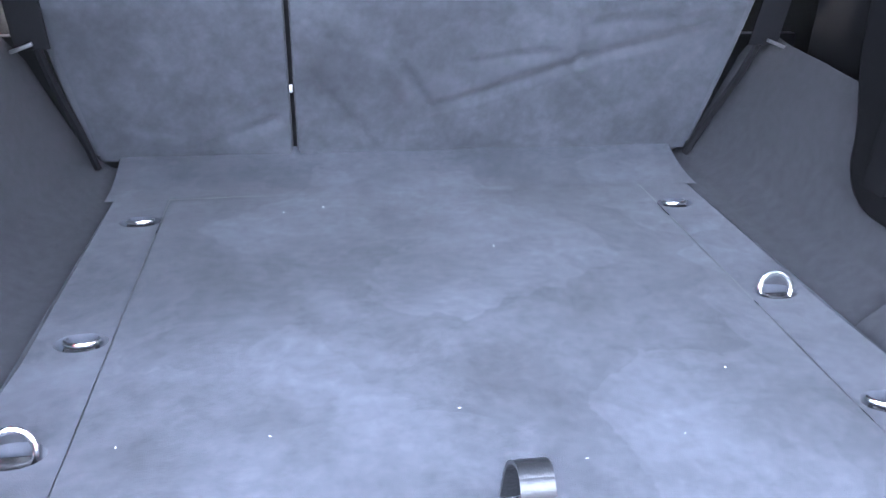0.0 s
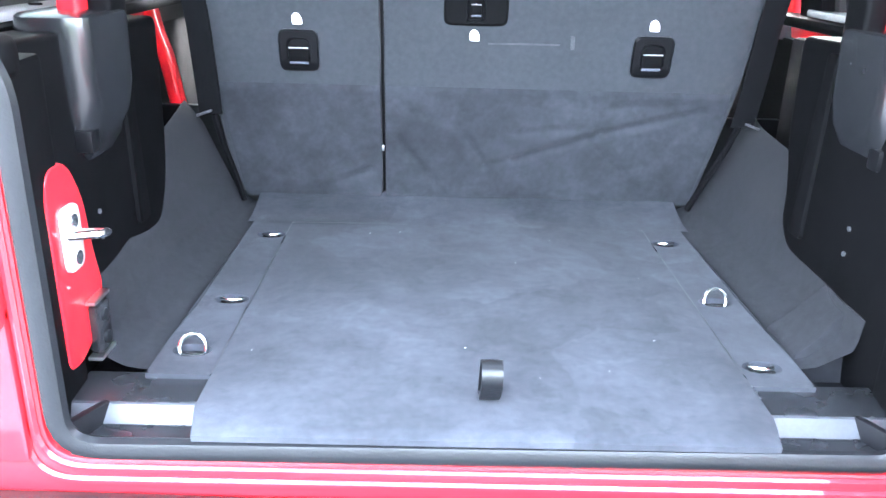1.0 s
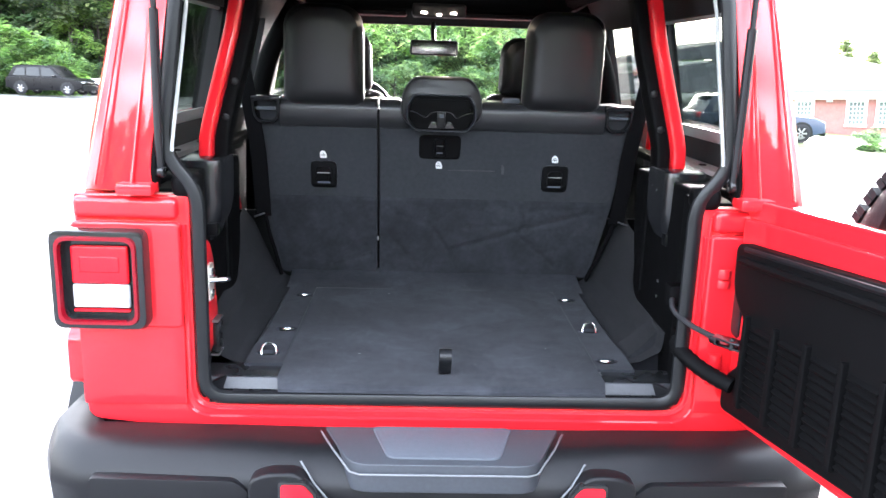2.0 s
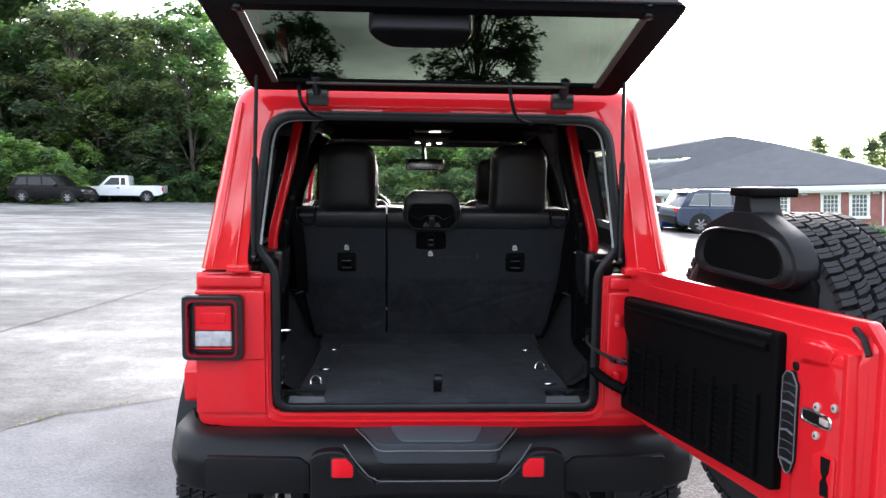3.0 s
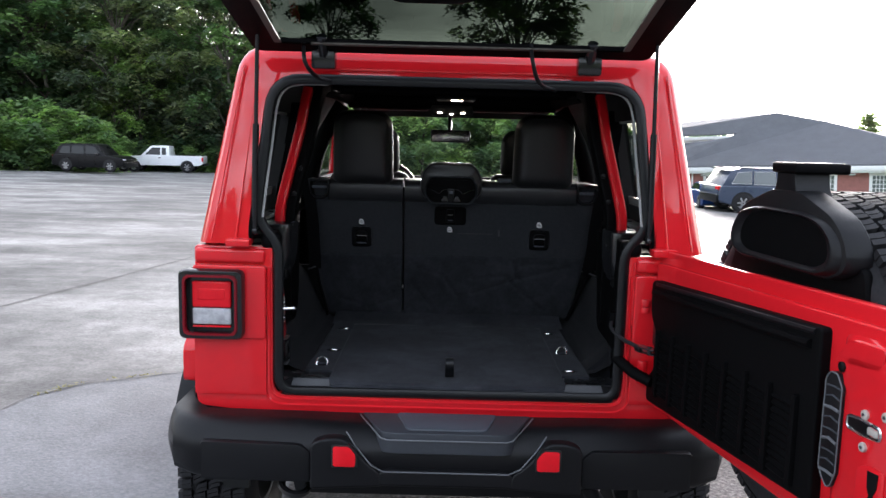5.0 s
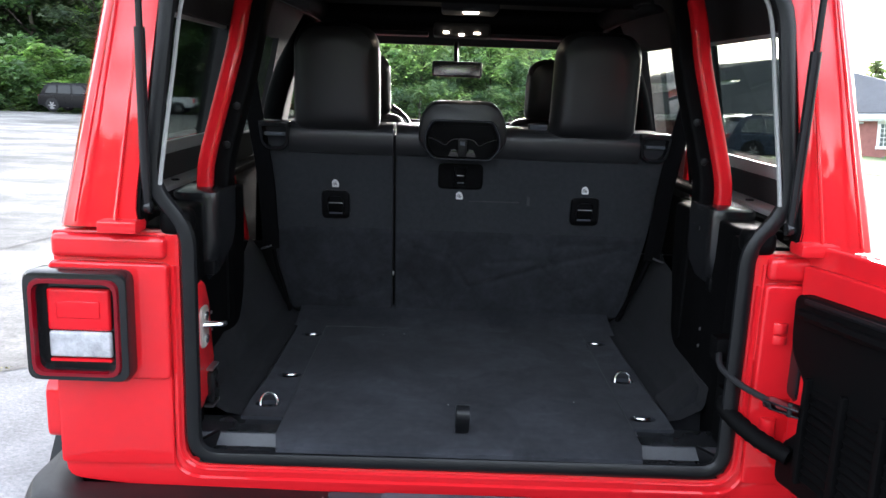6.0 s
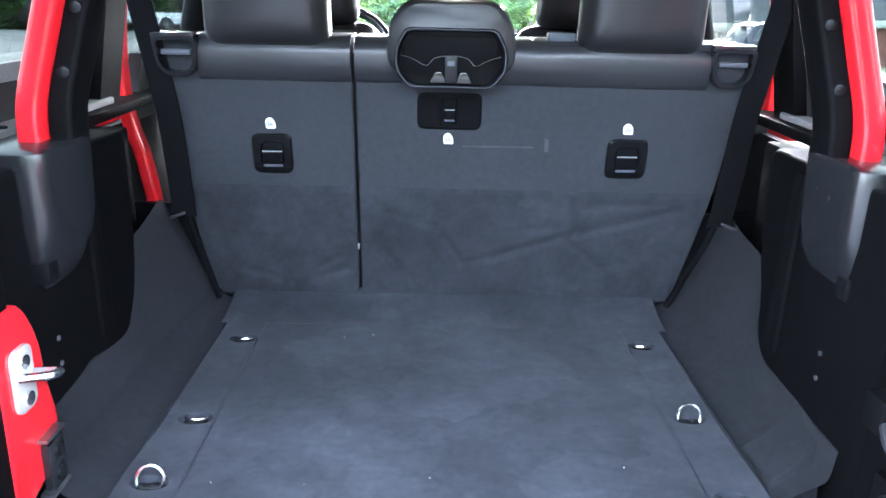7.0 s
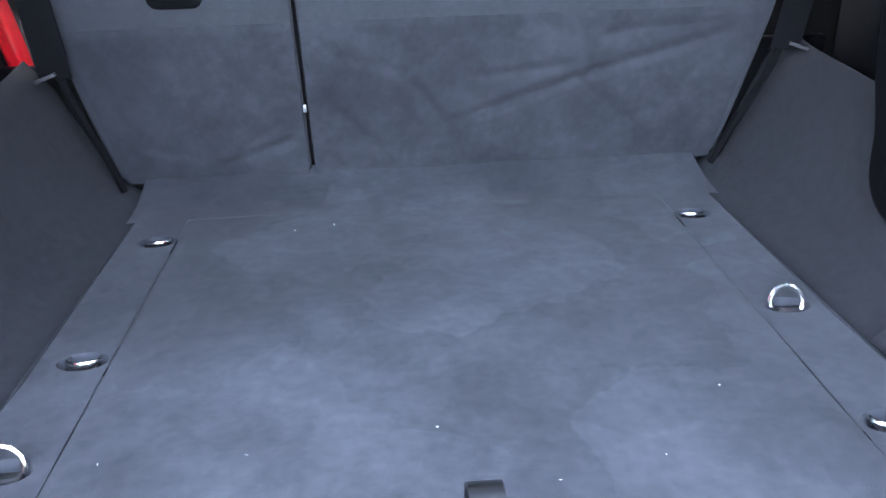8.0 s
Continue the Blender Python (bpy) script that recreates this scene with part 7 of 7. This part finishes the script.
def spray(bm, c, length, rng):
    """A drooping twig with narrow leaflets to both sides."""
    a = rng.uniform(0, 2 * math.pi)
    d = Vector((math.cos(a), math.sin(a), rng.uniform(-0.5, 0.25)))
    side = d.cross(Vector((rng.uniform(-0.4, 0.4), rng.uniform(-0.4, 0.4), 1))).normalized()
    for k in range(1, 4):
        t = k / 3
        p = c + d * length * t * 0.8 + Vector((0, 0, -0.35 * length * t * t))
        for q in (-1, 1):
            e = (side * q + d * 0.6 + Vector((0, 0, rng.uniform(-0.5, 0.1)))).normalized() * length * 0.5 * (1.1 - 0.45 * t) * rng.uniform(0.8, 1.2)
            w = e.cross(Vector((rng.uniform(-0.6, 0.6), rng.uniform(-0.6, 0.6), 1))).normalized() * e.length * 0.34
            m = p + e * 0.45
            bm.faces.new([bm.verts.new(p), bm.verts.new(m + w), bm.verts.new(p + e), bm.verts.new(m - w)])


def tree_meshes(seed, height, spread, clumps, per, size, low=0.25, open_=0.0):
    """Trunk with limbs, and a crown of leaf clumps at the limb ends with gaps between them."""
    rng = random.Random(seed)
    wood, crown = bmesh.new(), bmesh.new()
    lean = Vector((rng.uniform(-0.06, 0.06), rng.uniform(-0.06, 0.06), 1))
    trunk = [Vector((lean.x * t * height + 0.2 * math.sin(t * 5 + seed), lean.y * t * height, t * height * 0.9)) for t in [k / 7 for k in range(8)]]
    tube(trunk, [0.016 * height * (1 - 0.85 * k / 7) for k in range(8)], 7, bm=wood)
    centres = []
    for i in range(clumps):
        t = low + (1 - low) * rng.random() ** 0.8
        base = trunk[min(7, int(t * 7))]
        a = rng.uniform(0, 2 * math.pi)
        prof = math.sin(math.pi * min(1.0, (t - low * 0.6) / (1.12 - low * 0.6))) ** 0.6
        rad = spread * prof * (0.35 + 0.75 * rng.random() ** 0.6)
        tip = Vector((base.x + rad * math.cos(a), base.y + rad * math.sin(a), t * height + rng.uniform(-0.3, 0.6)))
        if i % 3 == 0:
            mid = base.lerp(tip, 0.5) + Vector((0, 0, 0.05 * height * rng.random()))
            tube([base - Vector((0, 0, 0.06 * height)), mid, tip], [0.005 * height, 0.003 * height, 0.001 * height], 5, bm=wood, caps=False)
        centres.append(tip)
    for c in centres:
        cr = spread * rng.uniform(0.11, 0.23)
        for _ in range(int(per * 0.42 * rng.uniform(0.7, 1.3))):
            v = Vector((rng.gauss(0, 1), rng.gauss(0, 1), rng.gauss(0, 0.65)))
            v = v.normalized() * cr * rng.random() ** 0.45
            v.z -= 0.25 * (v.x * v.x + v.y * v.y) / max(cr, 0.1)
            spray(crown, c + v, size * rng.uniform(1.6, 2.6), rng)
    return wood, crown


def make_tree(name, label, category, group, leafmat, seed, height, spread, clumps, per, size, low=0.25):
    ob = tagged(empty(name), label, category, group)
    w, c = tree_meshes(seed, height, spread, clumps, per, size, low)
    part("trunk", w, BARK, ob)
    part("crown", c, leafmat, ob, smooth=False)
    return ob


kinds = [
    make_tree("broadleaf_tree", "tall dark green broadleaf tree at the woodland edge", "tree", "woodland trees", LEAF, 1, 14.0, 4.3, 95, 60, 0.42, 0.12),
    make_tree("broadleaf_tree", "tall dark green broadleaf tree at the woodland edge", "tree", "woodland trees", LEAF, 2, 15.0, 4.0, 95, 60, 0.42, 0.10),
    make_tree("broadleaf_tree", "tall fresh green broadleaf tree at the woodland edge", "tree", "woodland trees", LEAF2, 3, 12.5, 3.8, 90, 60, 0.40, 0.08),
    make_tree("broadleaf_tree", "tall greyish green broadleaf tree at the woodland edge", "tree", "woodland trees", LEAF3, 4, 15.5, 4.6, 95, 60, 0.45, 0.2),
    make_tree("small_tree", "low bushy tree in front of the wood, leaf colour paled as sunlit and hazy", "tree", "woodland trees", LEAF4, 5, 6.5, 2.9, 70, 60, 0.34, 0.05),
    make_tree("small_tree", "low bushy green tree in front of the wood", "tree", "woodland trees", LEAF, 6, 7.0, 3.1, 70, 60, 0.36, 0.05),
]
shrub = make_tree("shrub", "pale green rambling shrub at the wood's foot", "shrub", "woodland shrubs", LEAF2, 7, 2.6, 2.0, 40, 55, 0.26, 0.0)
shrub2 = make_tree("shrub", "low dark green shrub at the car park's edge", "shrub", "woodland shrubs", LEAF, 8, 2.0, 1.8, 34, 55, 0.24, 0.0)
airy = make_tree("tall_tree", "tall airy broadleaf tree ahead of the car", "tree", "woodland trees", LEAF5, 9, 20.0, 4.4, 180, 58, 0.45, 0.22)
used = set()


def plant(kind, x, y, scale=1.0, turn=0.0, dz=0.0):
    m = Matrix.Translation((x, y, gz(x, y) + dz - 0.05)) @ Matrix.Rotation(turn, 4, 'Z')
    if kind.name not in used:
        used.add(kind.name)
        kind.matrix_basis = m
        kind.scale = (scale, scale, scale)
        return kind
    c = copy_thing(kind, m)
    c.scale = (scale, scale, scale)
    return c


rng = random.Random(21)
# the wood on the far side: tall on one hand, falling to low trees ahead of the car
for row, (d, step) in enumerate(((63.0, 3.8), (69.0, 4.4))):
    x = -62.0
    while x < -11.0:
        if not -14.0 < x < -11.6:
            k = rng.choice(kinds[:4])
            s = rng.uniform(0.9, 1.12) * (1.32 if x < -29.5 else 1.0 if x < -18 else 1.08)
            plant(k, x + rng.uniform(-0.8, 0.8), d + rng.uniform(-1.5, 1.5) - 0.12 * (x + 30) * (1 if x < -30 else 0), s, rng.uniform(0, 6.28))
        x += step * rng.uniform(0.8, 1.2)
x = -6.0
while x < 9.5:
    plant(kinds[4], x, 52.0 + rng.uniform(-3, 3), rng.uniform(0.75, 0.95), rng.uniform(0, 6.28))
    plant(rng.choice((kinds[4], kinds[4], kinds[5])), x + 1, 62.0 + rng.uniform(-3, 3), rng.uniform(0.9, 1.15), rng.uniform(0, 6.28))
    x += 2.3
# the depth of the wood behind the first trees
def far_wood():
    r2 = random.Random(77)
    bm = bmesh.new()
    for _ in range(17000):
        x = r2.uniform(-80, 26)
        high = 15.5 if x < -30 else 12.0 if x < -14.2 else 8.5 if x < -11.6 else 12.5 if x < -7.2 else 5.2
        high *= 0.82 + 0.18 * math.sin(x * 0.9) * math.sin(x * 0.37 + 1)
        z = high * r2.random() ** 0.8
        c = Vector((x, 76 + r2.uniform(-3, 4), gz(0, 76) + z))
        for q in range(2):
            leaf(bm, c + Vector((r2.gauss(0, 0.5), 0, r2.gauss(0, 0.4))), r2.uniform(0.7, 1.3), r2)
    return bm


tagged(part("far_wood", far_wood(), LEAF, smooth=False), "dense dark green wood behind the first trees", "woodland", kind="stuff")
plant(airy, 5.3, 60.0, 1.0, 1.0)
plant(kinds[1], -8.5, 62.0, 0.95, 2.0)
plant(kinds[2], -9.6, 64.5, 0.9, 0.6)
# the wood across the car park behind the walk, whose outline shows in the car's paint
x = -52.0
while x < 54.0:
    for d in (-56.0, -63.0):
        plant(rng.choice(kinds[:4]), x + rng.uniform(-1, 1) + (0 if d > -60 else 2.4), d + rng.uniform(-1.5, 1.5), rng.uniform(0.8, 1.08), rng.uniform(0, 6.28))
    plant(rng.choice((shrub, shrub2)), x + rng.uniform(-1, 1), -52.5, rng.uniform(1.3, 1.8), rng.uniform(0, 6.28))
    x += 4.6 * rng.uniform(0.85, 1.15)
# shrubs along the foot of the wood
x = -58.0
while x < -7.0:
    plant(rng.choice((shrub, shrub2)), x, 60.6 + rng.uniform(-0.6, 1.0) + (0 if x > -30 else -0.10 * (x + 30)), rng.uniform(0.7, 1.25), rng.uniform(0, 6.28))
    x += 1.9 * rng.uniform(0.8, 1.2)
x = -46.0
while x < -8.0:
    plant(rng.choice((shrub, shrub2)), x, 65.5 + rng.uniform(-1, 1), rng.uniform(1.5, 2.1), rng.uniform(0, 6.28))
    x += 2.6
for x, y, s in ((-29.5, 52.5, 1.6), (-27.0, 53.5, 1.5), (-25.0, 54.5, 1.2), (-32.5, 51.5, 1.7), (-24.0, 52.8, 0.9), (-35.5, 50.5, 1.8), (-38.5, 50.0, 1.7)):
    plant(shrub, x, y, s, x)
for x, y, s in ((15.4, 24.8, 0.40), (16.3, 24.3, 0.36), (17.1, 24.0, 0.3)):
    plant(shrub2, x, y, s, x)


# conifers beyond the hall
def pine(seed):
    rng2 = random.Random(seed)
    wood, crown = bmesh.new(), bmesh.new()
    tube([(0, 0, 0), (0.1, 0, 6), (0, 0, 12)], [0.2, 0.14, 0.03], 6, bm=wood)
    for level in range(17):
        t = 0.22 + 0.78 * level / 16
        for k in range(8):
            if rng2.random() < 0.2:
                continue
            a = k * 0.785 + level * 0.5 + rng2.uniform(-0.3, 0.3)
            lift = rng2.uniform(-0.35, 0.35)
            reach = 3.3 * (1.04 - t) * rng2.uniform(0.6, 1.15) + 0.15
            for q in range(15):
                f = (q + 1) / 15
                c = Vector((reach * f * math.cos(a) + rng2.gauss(0, 0.09), reach * f * math.sin(a) + rng2.gauss(0, 0.09), 12 * t - 0.22 * reach * f + 0.12 * reach * f * f + lift + rng2.gauss(0, 0.16)))
                leaf(crown, c, 0.36, rng2, 0.1)
    return wood, crown


pine_ob = tagged(empty("pine_tree"), "distant dark green pine behind the brick hall", "tree", "pine trees")
w, c = pine(3)
part("trunk", w, BARK, pine_ob)
part("crown", c, LEAF3, pine_ob, smooth=False)
pine_ob.matrix_basis = Matrix.Translation((46.3, 86.0, -11.2))
pine_ob.scale = (1.8, 1.8, 1.35)
for x, y, z, s in ((49.8, 86.5, -7.6, 0.95), (52.6, 86, -7.2, 0.98), (54.6, 87, -6.6, 1.0), (57.5, 85, -7.0, 1.0), (61, 86, -6.5, 1.05), (65, 84, -6.5, 1.0)):
    copy_thing(pine_ob, Matrix.Translation((x, y, z - 3.9)) @ Matrix.Rotation(x, 4, 'Z')).scale = (1.75 * s, 1.75 * s, 1.35 * s)
